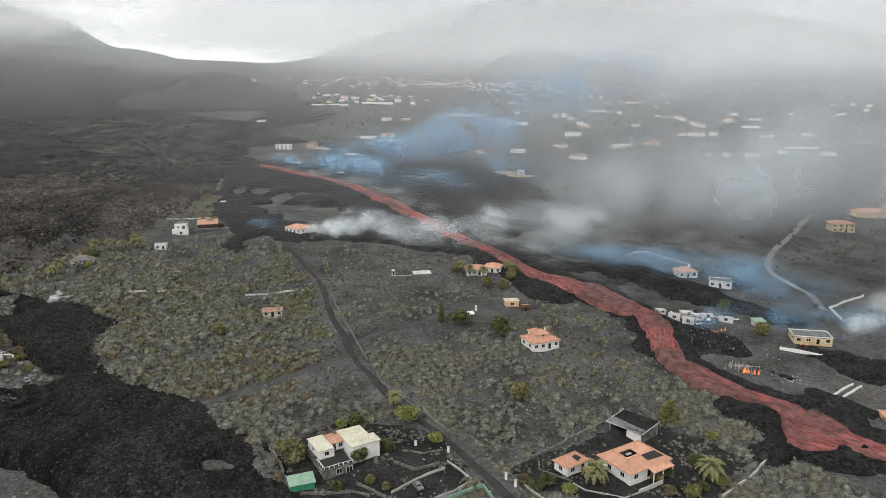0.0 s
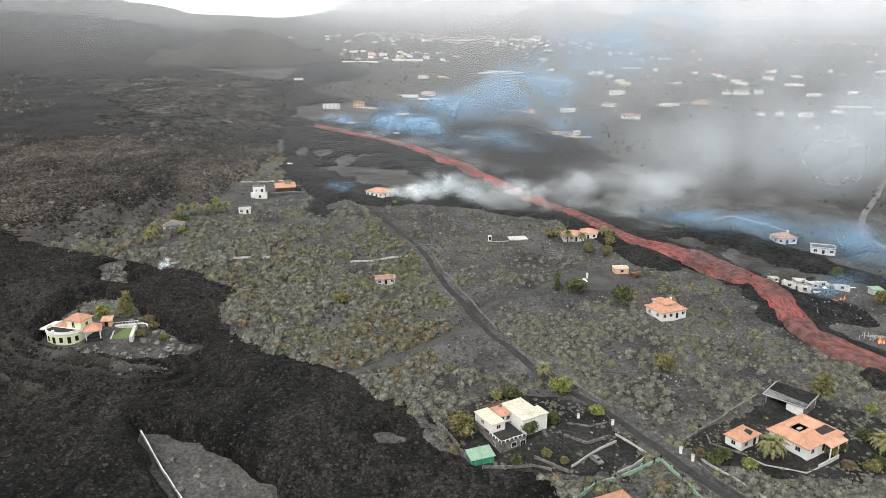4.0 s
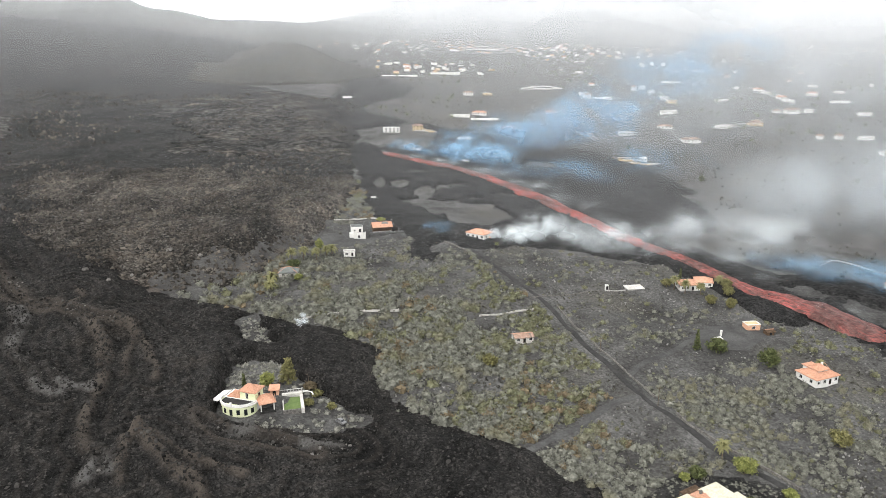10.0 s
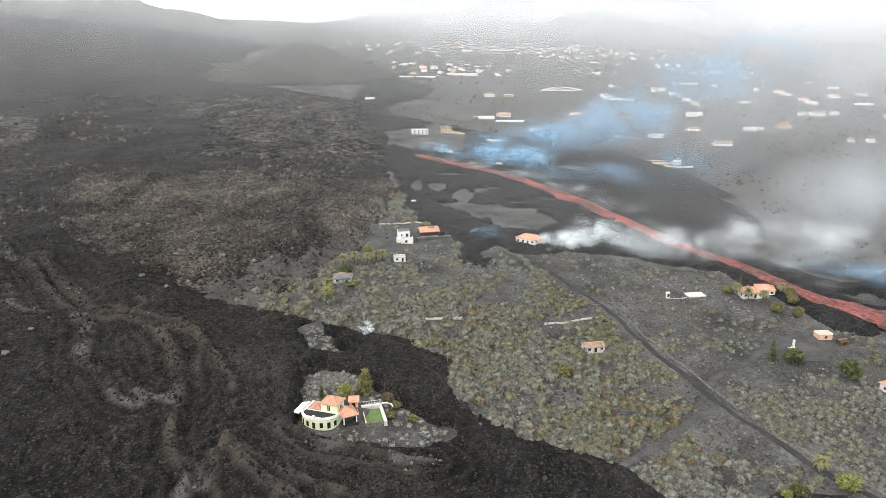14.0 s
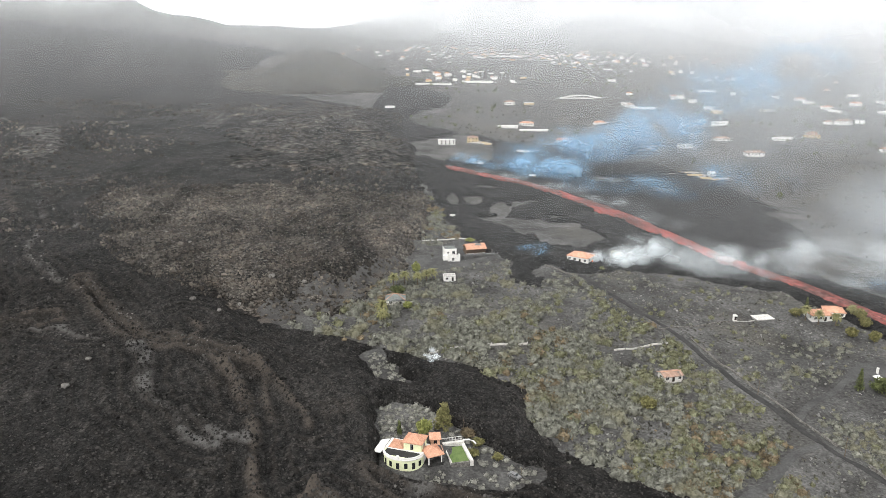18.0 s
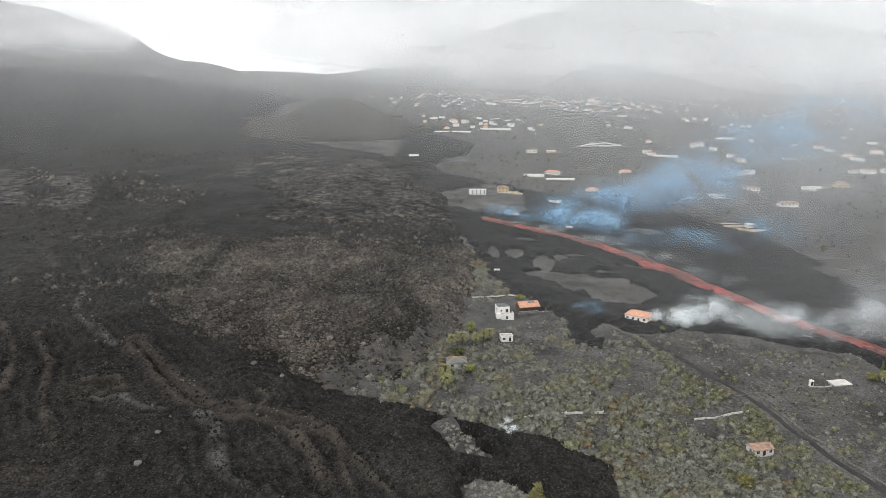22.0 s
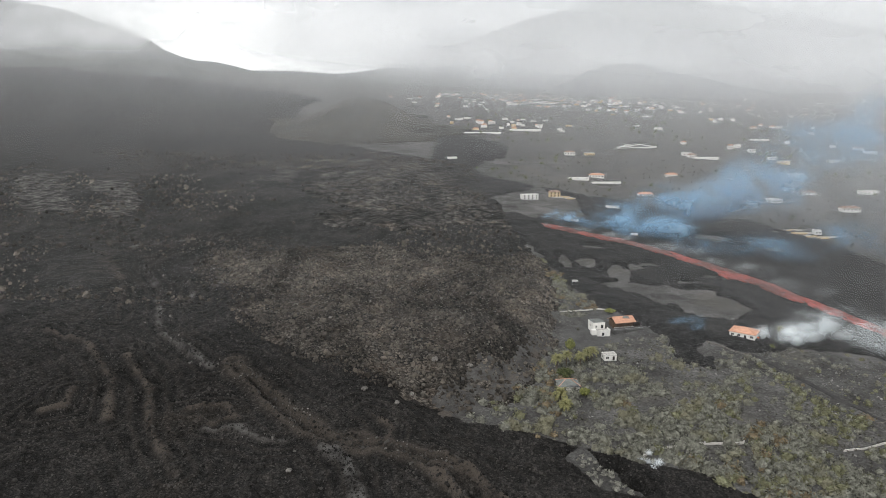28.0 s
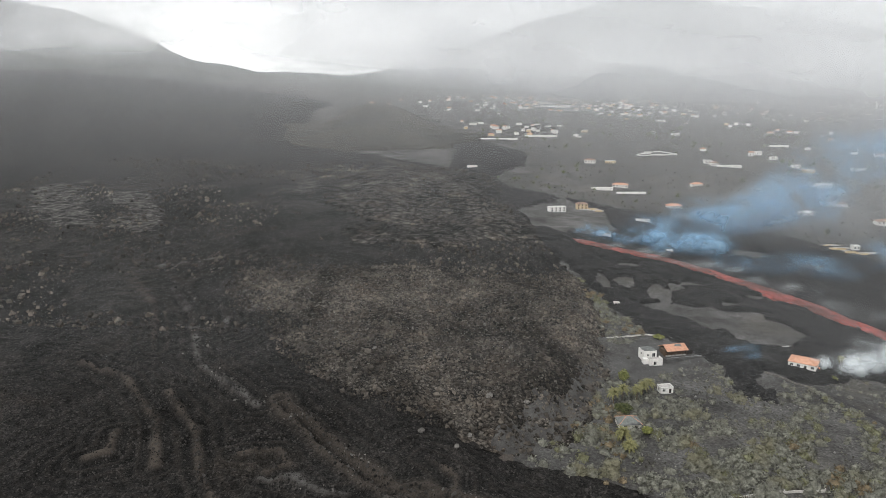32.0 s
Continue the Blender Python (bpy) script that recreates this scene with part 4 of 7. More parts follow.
def tufts(n, seed, tall=0.85, leaf=0.2, core=True):
    """A rounded bush: a lumpy low core and n loose leaf clumps over a dome of radius 1, as triangles."""
    r = np.random.RandomState(seed)

    def lump(az, el):
        return 0.84 + 0.20 * np.sin(az * 3 + seed) * np.cos(el * 2 + seed) + 0.10 * np.sin(az * 5 - seed * 2.0)
    az, el = r.rand(n) * 2 * np.pi, np.arcsin(r.rand(n) ** 0.75)
    rad = lump(az, el) * (0.95 + 0.2 * r.rand(n))
    c = np.stack([np.cos(az) * np.cos(el) * rad, np.sin(az) * np.cos(el) * rad, np.sin(el) * rad * tall + 0.04], -1)
    tri = [c[:, None, :] + r.normal(size=(n, 3, 3)) * leaf * (0.7 + 0.6 * r.rand(n))[:, None, None]]
    if core:
        seg, rings = 6, []
        for e in (-0.1, 0.7):
            a = np.arange(seg) * 2 * np.pi / seg + r.rand() * 0.6
            rr = lump(a, np.full(seg, e)) * (0.82 + 0.16 * r.rand(seg))
            rings.append(np.stack([np.cos(a) * np.cos(e) * rr, np.sin(a) * np.cos(e) * rr, np.sin(e) * rr * tall], -1))
        top = np.array([0.05, 0, 0.84 * tall])
        for i in range(seg):
            j = (i + 1) % seg
            for lo, hi in zip(rings, rings[1:]):
                tri.append(np.array([[lo[i], lo[j], hi[j]], [lo[i], hi[j], hi[i]]]))
            tri.append(np.array([[rings[1][i], rings[1][j], top]]))
    return np.concatenate(tri)


def scatter(name, label, category, places, sizes, templates, material, height, seed):
    """Many bushes joined into one object."""
    r = np.random.RandomState(seed)
    out = []
    kind = r.randint(len(templates), size=len(places))
    z = height(places[:, 0], places[:, 1])
    for k, tpl in enumerate(templates):
        sel = np.where(kind == k)[0]
        if not len(sel):
            continue
        a = r.rand(len(sel)) * 2 * np.pi
        ca, sa = np.cos(a)[:, None, None], np.sin(a)[:, None, None]
        t = tpl[None]
        s = sizes[sel][:, None, None]
        sq = (0.8 + 0.5 * r.rand(len(sel)))[:, None, None]
        x = (t[..., 0] * ca - t[..., 1] * sa) * s + places[sel, 0][:, None, None]
        y = (t[..., 0] * sa + t[..., 1] * ca) * s + places[sel, 1][:, None, None]
        zz = t[..., 2] * s * sq + z[sel][:, None, None]
        out.append(np.stack([x, y, zz], -1).reshape(-1, 3))
    v = np.concatenate(out)
    return tagged(mesh_from(name, v, np.arange(len(v)).reshape(-1, 3), material, False), label, category, kind="stuff")


def clear_of_plan(x, y):
    ok = (off_line(x, y, MAIN_ROAD) > 4.2) & (off_line(x, y, TRACK_EAST) > 3.0) & (off_line(x, y, TRACK_WEST) > 3.2)
    for ring in YARDS:
        ok &= inside(x, y, ring) < -0.5
    for (cx, cy, r) in PADS:
        ok &= np.hypot(x - cx, y - cy) > r
    return ok

# ---- building blocks ----
def thing(name, label, category, m, group="", kind=""):
    ob = new(name)
    ob.matrix_basis = m
    return tagged(ob, label, category, group, kind)


def part(name, bm, material, parent, label=""):
    """Links a bmesh as one mesh under a thing or a part."""
    me = bpy.data.meshes.new(name)
    bm.to_mesh(me)
    bm.free()
    me.materials.append(material)
    ob = new(name, me)
    ob.parent = parent
    if label:
        ob["label"] = label
    return ob


def box(x0, x1, y0, y1, z0, z1, bm=None, bevel=0.0):
    bm = bm or bmesh.new()
    vs = [bm.verts.new((x, y, z)) for z in (z0, z1) for y in (y0, y1) for x in (x0, x1)]
    fs = [bm.faces.new([vs[i] for i in q]) for q in ((0, 2, 3, 1), (4, 5, 7, 6), (0, 1, 5, 4), (2, 6, 7, 3), (0, 4, 6, 2), (1, 3, 7, 5))]
    if bevel:
        bmesh.ops.bevel(bm, geom=list({e for f in fs for e in f.edges}), offset=bevel, segments=1, affect="EDGES")
    return bm


def tube(points, r, sides=8, bm=None, taper=1.0):
    bm = bm or bmesh.new()
    pts, rings = [Vector(p) for p in points], []
    for i, p in enumerate(pts):
        way = (pts[min(i + 1, len(pts) - 1)] - pts[max(i - 1, 0)]).normalized()
        a = way.orthogonal().normalized()
        b = way.cross(a)
        rr = r * (1 + (taper - 1) * i / max(1, len(pts) - 1))
        rings.append([bm.verts.new(p + (a * math.cos(k * 2 * math.pi / sides) + b * math.sin(k * 2 * math.pi / sides)) * rr) for k in range(sides)])
    for u, v in zip(rings, rings[1:]):
        for k in range(sides):
            bm.faces.new((u[k], u[(k + 1) % sides], v[(k + 1) % sides], v[k]))
    bm.faces.new(rings[0][::-1])
    bm.faces.new(rings[-1])
    return bm


def solid(faces, thick, bm=None):
    """A slab of even thickness from top faces given as lists of corners; shared edges stay closed."""
    bm = bm or bmesh.new()
    top, low, seen = {}, {}, {}
    key = lambda p: tuple(round(c, 3) for c in p)
    for f in faces:
        for p in f:
            if key(p) not in top:
                top[key(p)], low[key(p)] = bm.verts.new(p), bm.verts.new((p[0], p[1], p[2] - thick))
        for a, b in zip(f, f[1:] + f[:1]):
            seen[frozenset((key(a), key(b)))] = seen.get(frozenset((key(a), key(b))), 0) + 1
    for f in faces:
        bm.faces.new([top[key(p)] for p in f])
        bm.faces.new([low[key(p)] for p in f][::-1])
        for a, b in zip(f, f[1:] + f[:1]):
            if seen[frozenset((key(a), key(b)))] == 1:
                bm.faces.new((top[key(b)], top[key(a)], low[key(a)], low[key(b)]))
    bmesh.ops.recalc_face_normals(bm, faces=bm.faces)
    return bm


def hip_faces(x0, x1, y0, y1, z, rise):
    w, d = x1 - x0, y1 - y0
    if w >= d:
        a, b = (x0 + d / 2 - 0.01, (y0 + y1) / 2, z + rise), (x1 - d / 2 + 0.01, (y0 + y1) / 2, z + rise)
        return [[(x0, y0, z), (x1, y0, z), b, a], [(x1, y0, z), (x1, y1, z), b], [(x1, y1, z), (x0, y1, z), a, b], [(x0, y1, z), (x0, y0, z), a]], [(a, b), ((x0, y0, z), a), ((x0, y1, z), a), ((x1, y0, z), b), ((x1, y1, z), b)]
    a, b = ((x0 + x1) / 2, y0 + w / 2 - 0.01, z + rise), ((x0 + x1) / 2, y1 - w / 2 + 0.01, z + rise)
    return [[(x0, y0, z), (x1, y0, z), a], [(x1, y0, z), (x1, y1, z), b, a], [(x1, y1, z), (x0, y1, z), b], [(x0, y1, z), (x0, y0, z), a, b]], [(a, b), ((x0, y0, z), a), ((x1, y0, z), a), ((x0, y1, z), b), ((x1, y1, z), b)]


def roof_on(parent, kind, x0, x1, y0, y1, z, rise=1.6, over=0.45, material=None, courses=False, caps=True):
    """A roof over a rectangle: hip, gable, shed or flat with a parapet. Tiled roofs get ridge caps and, near by, raised tile courses."""
    x0, x1, y0, y1 = x0 - over, x1 + over, y0 - over, y1 + over
    material = material or TILE
    if kind == "flat":
        roof = part("roof", box(x0 + over - 0.1, x1 - over + 0.1, y0 + over - 0.1, y1 - over + 0.1, z, z + 0.22), material, parent)
        bm = bmesh.new()
        for q in ((x0 + over, x1 - over, y0 + over - 0.12, y0 + over + 0.12), (x0 + over, x1 - over, y1 - over - 0.12, y1 - over + 0.12), (x0 + over - 0.12, x0 + over + 0.12, y0 + over, y1 - over), (x1 - over - 0.12, x1 - over + 0.12, y0 + over, y1 - over)):
            box(*q, z + 0.18, z + 0.55, bm)
        part("parapet", bm, WHITE, roof)
        return roof
    if kind == "shed":
        return part("roof", solid([[(x0, y0, z), (x1, y0, z), (x1, y1, z + rise), (x0, y1, z + rise)]], 0.2), material, parent)
    if kind == "gable":
        m = (y0 + y1) / 2
        faces, lines = [[(x0, y0, z), (x1, y0, z), (x1, m, z + rise), (x0, m, z + rise)], [(x0, m, z + rise), (x1, m, z + rise), (x1, y1, z), (x0, y1, z)]], [((x0, m, z + rise), (x1, m, z + rise))]
    else:
        faces, lines = hip_faces(x0, x1, y0, y1, z, rise)
    roof = part("roof", solid(faces, 0.22), material, parent)
    if caps:
        bm = bmesh.new()
        for a, b in lines:
            if (Vector(a) - Vector(b)).length > 0.3:
                tube([Vector(a) + Vector((0, 0, 0.04)), Vector(b) + Vector((0, 0, 0.04))], 0.13, 6, bm)
        part("ridge_tiles", bm, TILE_ROW, roof)
    if courses:
        bm = bmesh.new()
        for f in faces:
            p = [Vector(q) for q in f]
            low0, low1 = p[0], p[1]
            if abs(low0.z - low1.z) > 0.01:
                continue
            n = (p[1] - p[0]).cross(p[2] - p[0]).normalized()
            run = (p[1] - p[0]).normalized()
            up = n.cross(run)
            length, tall = (p[1] - p[0]).length, max((q - p[0]).dot(up) for q in p)
            s = 0.3
            while s < length:
                base_p = p[0] + run * s
                lo, hi = 0.0, tall
                for k in range(len(p)):
                    a, b = p[k], p[(k + 1) % len(p)]
                    sa, sb = (a - p[0]).dot(run), (b - p[0]).dot(run)
                    ha, hb = (a - p[0]).dot(up), (b - p[0]).dot(up)
                    if (sa - s) * (sb - s) <= 0 and abs(sa - sb) > 1e-6:
                        h = ha + (hb - ha) * (s - sa) / (sb - sa)
                        if h > 0.05:
                            hi = min(hi, h)
                if hi > 0.4:
                    tube([base_p + n * 0.01, base_p + up * hi + n * 0.01], 0.09, 4, bm)
                s += 0.42
        part("tile_cover", bm, TILE_ROW, roof)
    return roof


def window(parent, x, y, z, w, h, face, frame_mat=None, name="window"):
    """A window or glazed door set on a wall that looks along face: '-y', '+y', '-x' or '+x'."""
    t = 0.07
    sx = {"-y": (0, -1), "+y": (0, 1), "-x": (-1, 0), "+x": (1, 0)}[face]
    bm, pane = bmesh.new(), bmesh.new()

    def slab(u0, u1, v0, v1, out, target):
        if sx[0] == 0:
            ys = sorted((y - sx[1] * 0.05, y + sx[1] * out))
            box(x + u0, x + u1, ys[0], ys[1], z + v0, z + v1, target)
        else:
            xs = sorted((x - sx[0] * 0.05, x + sx[0] * out))
            box(xs[0], xs[1], y + u0, y + u1, z + v0, z + v1, target)
    for q in ((-w / 2 - t, -w / 2, 0, h), (w / 2, w / 2 + t, 0, h), (-w / 2 - t, w / 2 + t, -t, 0), (-w / 2 - t, w / 2 + t, h, h + t), (-0.03, 0.03, 0, h)):
        slab(*q, 0.07, bm)
    slab(-w / 2, w / 2, 0, h, 0.03, pane)
    ob = part(name, bm, frame_mat or WHITE, parent)
    part("pane", pane, GLASS, ob)
    return ob


def stand(x, y, deg, zoff=0.0):
    return pose(x, y, float(base(x, y)) + zoff, 0, 0, deg)


def cottage(name, label, x, y, deg, w, d, h, roof="hip", rise=1.5, wall=None, roof_mat=None, front=2, side=1, door=True, courses=False, zoff=0.0, detail=True, over=0.45, group="", chimney=False, storeys=1):
    """A house: walls with a plinth, windows on the sides that show, a door, and its roof. Local -y is the front."""
    PADS.append((x, y, max(w, d) * 0.62 + 0.8))
    ob = thing(name, label, "house", stand(x, y, deg, zoff), group)
    body = part("wall", box(-w / 2, w / 2, -d / 2, d / 2, -1.6, h, bevel=0.03), wall or WHITE, ob)
    if detail:
        for s in range(storeys):
            z = h / storeys * s + min(1.0, h / storeys * 0.36)
            hh = min(1.25, h / storeys * 0.45)
            for i in range(front):
                u = -w / 2 + w * (i + 0.5) / front
                if door and s == 0 and i == front // 2:
                    window(ob, u, -d / 2, 0.05, 1.0, 2.05, "-y", WOOD_DARK, "door")
                else:
                    window(ob, u, -d / 2, z, min(1.5, w / front * 0.45), hh, "-y")
            for i in range(side):
                u = -d / 2 + d * (i + 0.5) / side
                window(ob, w / 2, u, z, 1.2, hh, "+x")
                window(ob, -w / 2, u, z, 1.2, hh, "-x")
    roof_on(ob, roof, -w / 2, w / 2, -d / 2, d / 2, h, rise, over, roof_mat or (TILE if roof != "flat" else CONCRETE), courses)
    if roof == "gable":
        for sx in (-w / 2 + 0.02, w / 2 - 0.16):
            bm = bmesh.new()
            vs = [(sx, -d / 2, h - 0.05), (sx, d / 2, h - 0.05), (sx, 0, h + rise * d / (d + 2 * over) - 0.1)]
            a, b = [bm.verts.new(v) for v in vs], [bm.verts.new((v[0] + 0.14, v[1], v[2])) for v in vs]
            bm.faces.new(a), bm.faces.new(b[::-1])
            for i in range(3):
                bm.faces.new((a[i], b[i], b[(i + 1) % 3], a[(i + 1) % 3]))
            part("gable", bm, wall or WHITE, body)
    if chimney:
        part("chimney", box(w * 0.18, w * 0.18 + 0.7, 0.3, 1.0, h, h + rise + 0.9, bevel=0.04), WHITE, ob)
    return ob


# ---- white house with the stone ground floor ----
def white_house():
    PADS.extend([(-30, 183, 13), (-24, 178, 8)])
    ob = thing("house", "white rendered house on dark stone base with cream flat roofs", "house", pose(-31.3, 190.5, -13.3, 0, 0, 31))
    part("ground_floor", box(-9.8, -1.2, -14, -0.4, -1.5, 2.75, bevel=0.05), STONE, ob, "dark volcanic stone ground floor")
    part("wall", box(-0.2, 6.9, -10.9, 0, -1.5, 5.55, bevel=0.03), WHITE, ob)
    part("wall", box(6.9, 8.5, -10.9, -6.4, -1.5, 5.5, bevel=0.03), WHITE, ob)
    part("wall", box(-9.0, -4.4, -8.2, 0.4, 2.755, 5.3, bevel=0.03), WHITE, ob)
    part("wall", box(-4.4, -0.2, -5.3, -0.2, 2.755, 5.3, bevel=0.03), WHITE, ob)
    part("flat_roof", box(-0.5, 7.2, -11.2, 0.3, 5.56, 5.82, bevel=0.04), CREAM, ob)
    part("flat_roof", box(7.21, 8.8, -11.2, -6.1, 5.5, 5.76, bevel=0.04), CREAM, ob)
    part("flat_roof", box(-9.3, -4.5, -8.5, 0.7, 5.31, 5.55, bevel=0.04), CREAM, ob)
    roof = part("tiled_roof", solid([[(-4.45, -5.7, 5.3), (-0.55, -5.7, 5.3), (-0.55, -2.6, 6.2), (-4.45, -2.6, 6.2)], [(-4.45, -2.6, 6.2), (-0.55, -2.6, 6.2), (-0.55, 0.3, 5.4), (-4.45, 0.3, 5.4)]], 0.2), TILE, ob, "small terracotta tiled roof")
    part("ridge_tiles", tube([(-4.45, -2.6, 6.24), (-0.55, -2.6, 6.24)], 0.13, 6), TILE_ROW, roof)
    part("terrace_floor", box(-9.7, -1.3, -13.9, -5.3, 2.76, 2.83), ROAD, ob, "terrace covered in black ash")
    for a, b in (((-9.7, -13.9), (-1.3, -13.9)), ((-9.7, -13.9), (-9.7, -8.3)), ((-1.3, -13.9), (-1.3, -11.0))):
        rail = part("railing", box(min(a[0], b[0]) - 0.07, max(a[0], b[0]) + 0.07, min(a[1], b[1]) - 0.07, max(a[1], b[1]) + 0.07, 3.45, 3.55), WHITE, ob)
        n = max(2, int(math.dist(a, b) / 1.3))
        for i in range(n + 1):
            x, y = a[0] + (b[0] - a[0]) * i / n, a[1] + (b[1] - a[1]) * i / n
            part("post", box(x - 0.1, x + 0.1, y - 0.1, y + 0.1, 2.83, 3.75 if i % 3 == 0 else 3.45), WHITE, rail)
    for x, y, z, w, h, f in ((-6.7, -8.2, 3.7, 1.3, 1.1, "-y"), (-3.3, -5.3, 2.9, 1.0, 2.1, "-y"), (-1.4, -5.3, 3.6, 1.1, 1.2, "-y"), (-5.5, -14, 0.6, 1.6, 1.4, "-y"), (-2.4, -14, -0.4, 1.8, 2.2, "-y"),
                             (-9.0, -3.6, 3.7, 1.2, 1.1, "-x"), (8.5, -8.7, 3.4, 1.2, 1.2, "+x"), (3.4, -10.9, 3.4, 1.4, 1.2, "-y"), (-9.8, -10.8, 0.6, 1.2, 1.1, "-x"), (-4.4, -6.9, 2.9, 1.0, 2.1, "+x")):
        window(ob, x, y, z, w, h, f)
    part("pergola", box(-5.0, 1.8, 0.9, 3.2, 4.7, 4.85), WOOD_DARK, ob, "dark shade roof on posts")
    for x in (-4.8, 1.6):
        part("pergola_post", box(x - 0.08, x + 0.08, 3.0, 3.16, -1.0, 4.7), WOOD_DARK, ob)
    part("chimney", box(-2.0, -1.3, -2.0, -1.3, 5.9, 7.0, bevel=0.04), STONE, ob)
    return ob


white_house()


def water_tank():
    ob = thing("garden_shed", "green metal shed with a pitched cover beside ash", "shed", pose(-38.3, 170.5, -14.2, 0, 0, 22))
    part("body", box(-3.3, 3.3, -1.9, 1.9, -0.5, 2.4, bevel=0.05), GREEN_PAINT, ob)
    part("cover", solid([[(-3.6, -2.2, 2.4), (3.6, -2.2, 2.4), (3.6, 2.2, 3.3), (-3.6, 2.2, 3.3)]], 0.14), GREEN_PALE, ob, "faded pale green cover")
    for x in (-2.2, 0, 2.2):
        part("seam", box(x - 0.04, x + 0.04, -1.96, -1.9, 0, 2.3), GREEN_PALE, ob)
    PADS.append((-38.3, 170.5, 5))


water_tank()


# ---- villa with tiled roofs, annex and garage ----
def villa():
    PADS.extend([(55.5, 184, 13), (50, 176, 8), (62, 177, 6)])
    ob = thing("house", "white villa with terracotta roof round an open patio", "house", pose(55.3, 184.0, -15.6, 0, 0, 32))
    w, d, h = 7.8, 5.9, 3.3
    part("wall", box(-w, w, -d, -d + 0.3, -1.5, h), WHITE, ob)
    part("wall", box(-w, w, d - 0.3, d, -1.5, h), WHITE, ob)
    part("wall", box(-w, -w + 0.3, -d + 0.3, d - 0.3, -1.5, h), WHITE, ob)
    part("wall", box(w - 0.3, w, -d + 0.3, d - 0.3, -1.5, h), WHITE, ob)
    part("patio_floor", box(-w + 0.3, w - 0.3, -d + 0.3, d - 0.3, -0.2, 0.1), ROAD, ob, "patio floor under black ash")
    O, R, I = (-8.5, 8.5, -6.6, 6.6), (-5.6, 5.2, -2.6, 3.6), (-3.8, 0.8, -0.6, 2.6)
    e, r, i = [[(q[0], q[2]), (q[1], q[2]), (q[1], q[3]), (q[0], q[3])] for q in (O, R, I)]
    faces = []
    for k in range(4):
        j = (k + 1) % 4
        faces.append([(*e[k], h), (*e[j], h), (*r[j], h + 1.9), (*r[k], h + 1.9)])
        faces.append([(*r[k], h + 1.9), (*r[j], h + 1.9), (*i[j], h + 1.2), (*i[k], h + 1.2)])
    roof = part("roof", solid(faces, 0.2), TILE, ob)
    bm = bmesh.new()
    for k in range(4):
        tube([(*e[k], h + 0.05), (*r[k], h + 1.95)], 0.14, 6, bm)
        tube([(*r[k], h + 1.95), (*r[(k + 1) % 4], h + 1.95)], 0.14, 6, bm)
    part("ridge_tiles", bm, TILE_ROW, roof)
    bm = bmesh.new()
    for (a, b, y0, y1) in ((-8.4, 8.4, -6.6, -2.6),):
        s = a
        while s < b:
            k = min(1.0, (s + 8.5) / 2.9, (8.5 - s) / 3.3)
            tube([(s, y0, h + 0.02), (s, y0 + (y1 - y0) * k, h + 0.02 + 1.9 * k)], 0.085, 4, bm)
            s += 0.45
    s = -6.5
    while s < 6.5:
        k = min(1.0, (s + 6.6) / 4.0, (6.6 - s) / 3.0)
        tube([(8.5, s, h + 0.02), (8.5 - 3.3 * k, s, h + 0.02 + 1.9 * k)], 0.085, 4, bm)
        tube([(-8.5, s, h + 0.02), (-8.5 + 2.9 * k, s, h + 0.02 + 1.9 * k)], 0.085, 4, bm)
        s += 0.45
    part("tile_cover", bm, TILE_ROW, roof)
    part("ash_drift", solid([[(0.3, -4.7, h + 1.06), (6.6, -5.0, h + 0.92), (4.9, -2.75, h + 2.0), (-0.4, -2.75, h + 2.0)]], 0.1), ROAD, roof, "patch of black ash on the tiles")
    part("skylight", box(-2.6, -0.6, 0.3, 1.3, h + 0.9, h + 1.05), METAL, ob)
    for x, z, ww, hh in ((-5.5, 1.0, 1.4, 1.3), (0.5, 0.1, 3.0, 2.3), (4.6, 0.1, 2.4, 2.3)):
        window(ob, x, -d, z, ww, hh, "-y")
    for y in (-3, 2):
        window(ob, w, y, 1.0, 1.4, 1.3, "+x")
        window(ob, -w, y, 1.0, 1.4, 1.3, "-x")
    porch = part("porch_roof", solid([[(-1.5, -8.8, h - 0.5), (6.8, -8.8, h - 0.5), (6.8, -6.4, h + 0.05), (-1.5, -6.4, h + 0.05)]], 0.16), TILE, ob, "terracotta porch roof")
    for x in (-1.2, 2.6, 6.5):
        part("porch_post", box(x - 0.12, x + 0.12, -8.6, -8.36, -1.0, h - 0.6), WHITE, porch)
    part("terrace_edge", box(-8, 1.5, -9.6, -9.3, -1.5, 0.25), PALE_WALL, ob)
    annex = cottage("annex_house", "small white annex with terracotta hip roof dusted with ash", 36.8, 182.4, 35, 8.2, 5.2, 2.9, "hip", 1.5, front=2, side=1, courses=True)
    part("ash_drift", solid([[(0.2, -2.2, 3.48), (2.3, -1.7, 3.72), (1.1, -0.3, 4.41), (-0.4, -0.5, 4.31)]], 0.08), ROAD, annex, "patch of black ash on the tiles")
    g = thing("garage", "white garage with a grey mono-pitch roof under ash", "garage", pose(59.9, 203.0, -14.4, 0, 0, -46))
    PADS.append((60, 203, 10))
    part("wall", box(-5.9, 5.9, 4.4, 4.7, -1.2, 3.6), WHITE, g)
    part("wall", box(5.6, 5.9, -4.6, 4.4, -1.2, 3.3), STONE, g)
    part("wall", box(0.6, 5.6, -4.6, -4.3, -1.2, 3.2), WHITE, g)
    part("roller_door", box(1.1, 5.2, -4.68, -4.6, -0.4, 2.6), WHITE, g, "plain white roller door")
    part("wall", box(-5.9, -5.6, 0.0, 4.4, -1.2, 3.4), STONE, g)
    part("post", box(-5.7, -5.45, -4.5, -4.25, -1.2, 3.3), METAL, g)
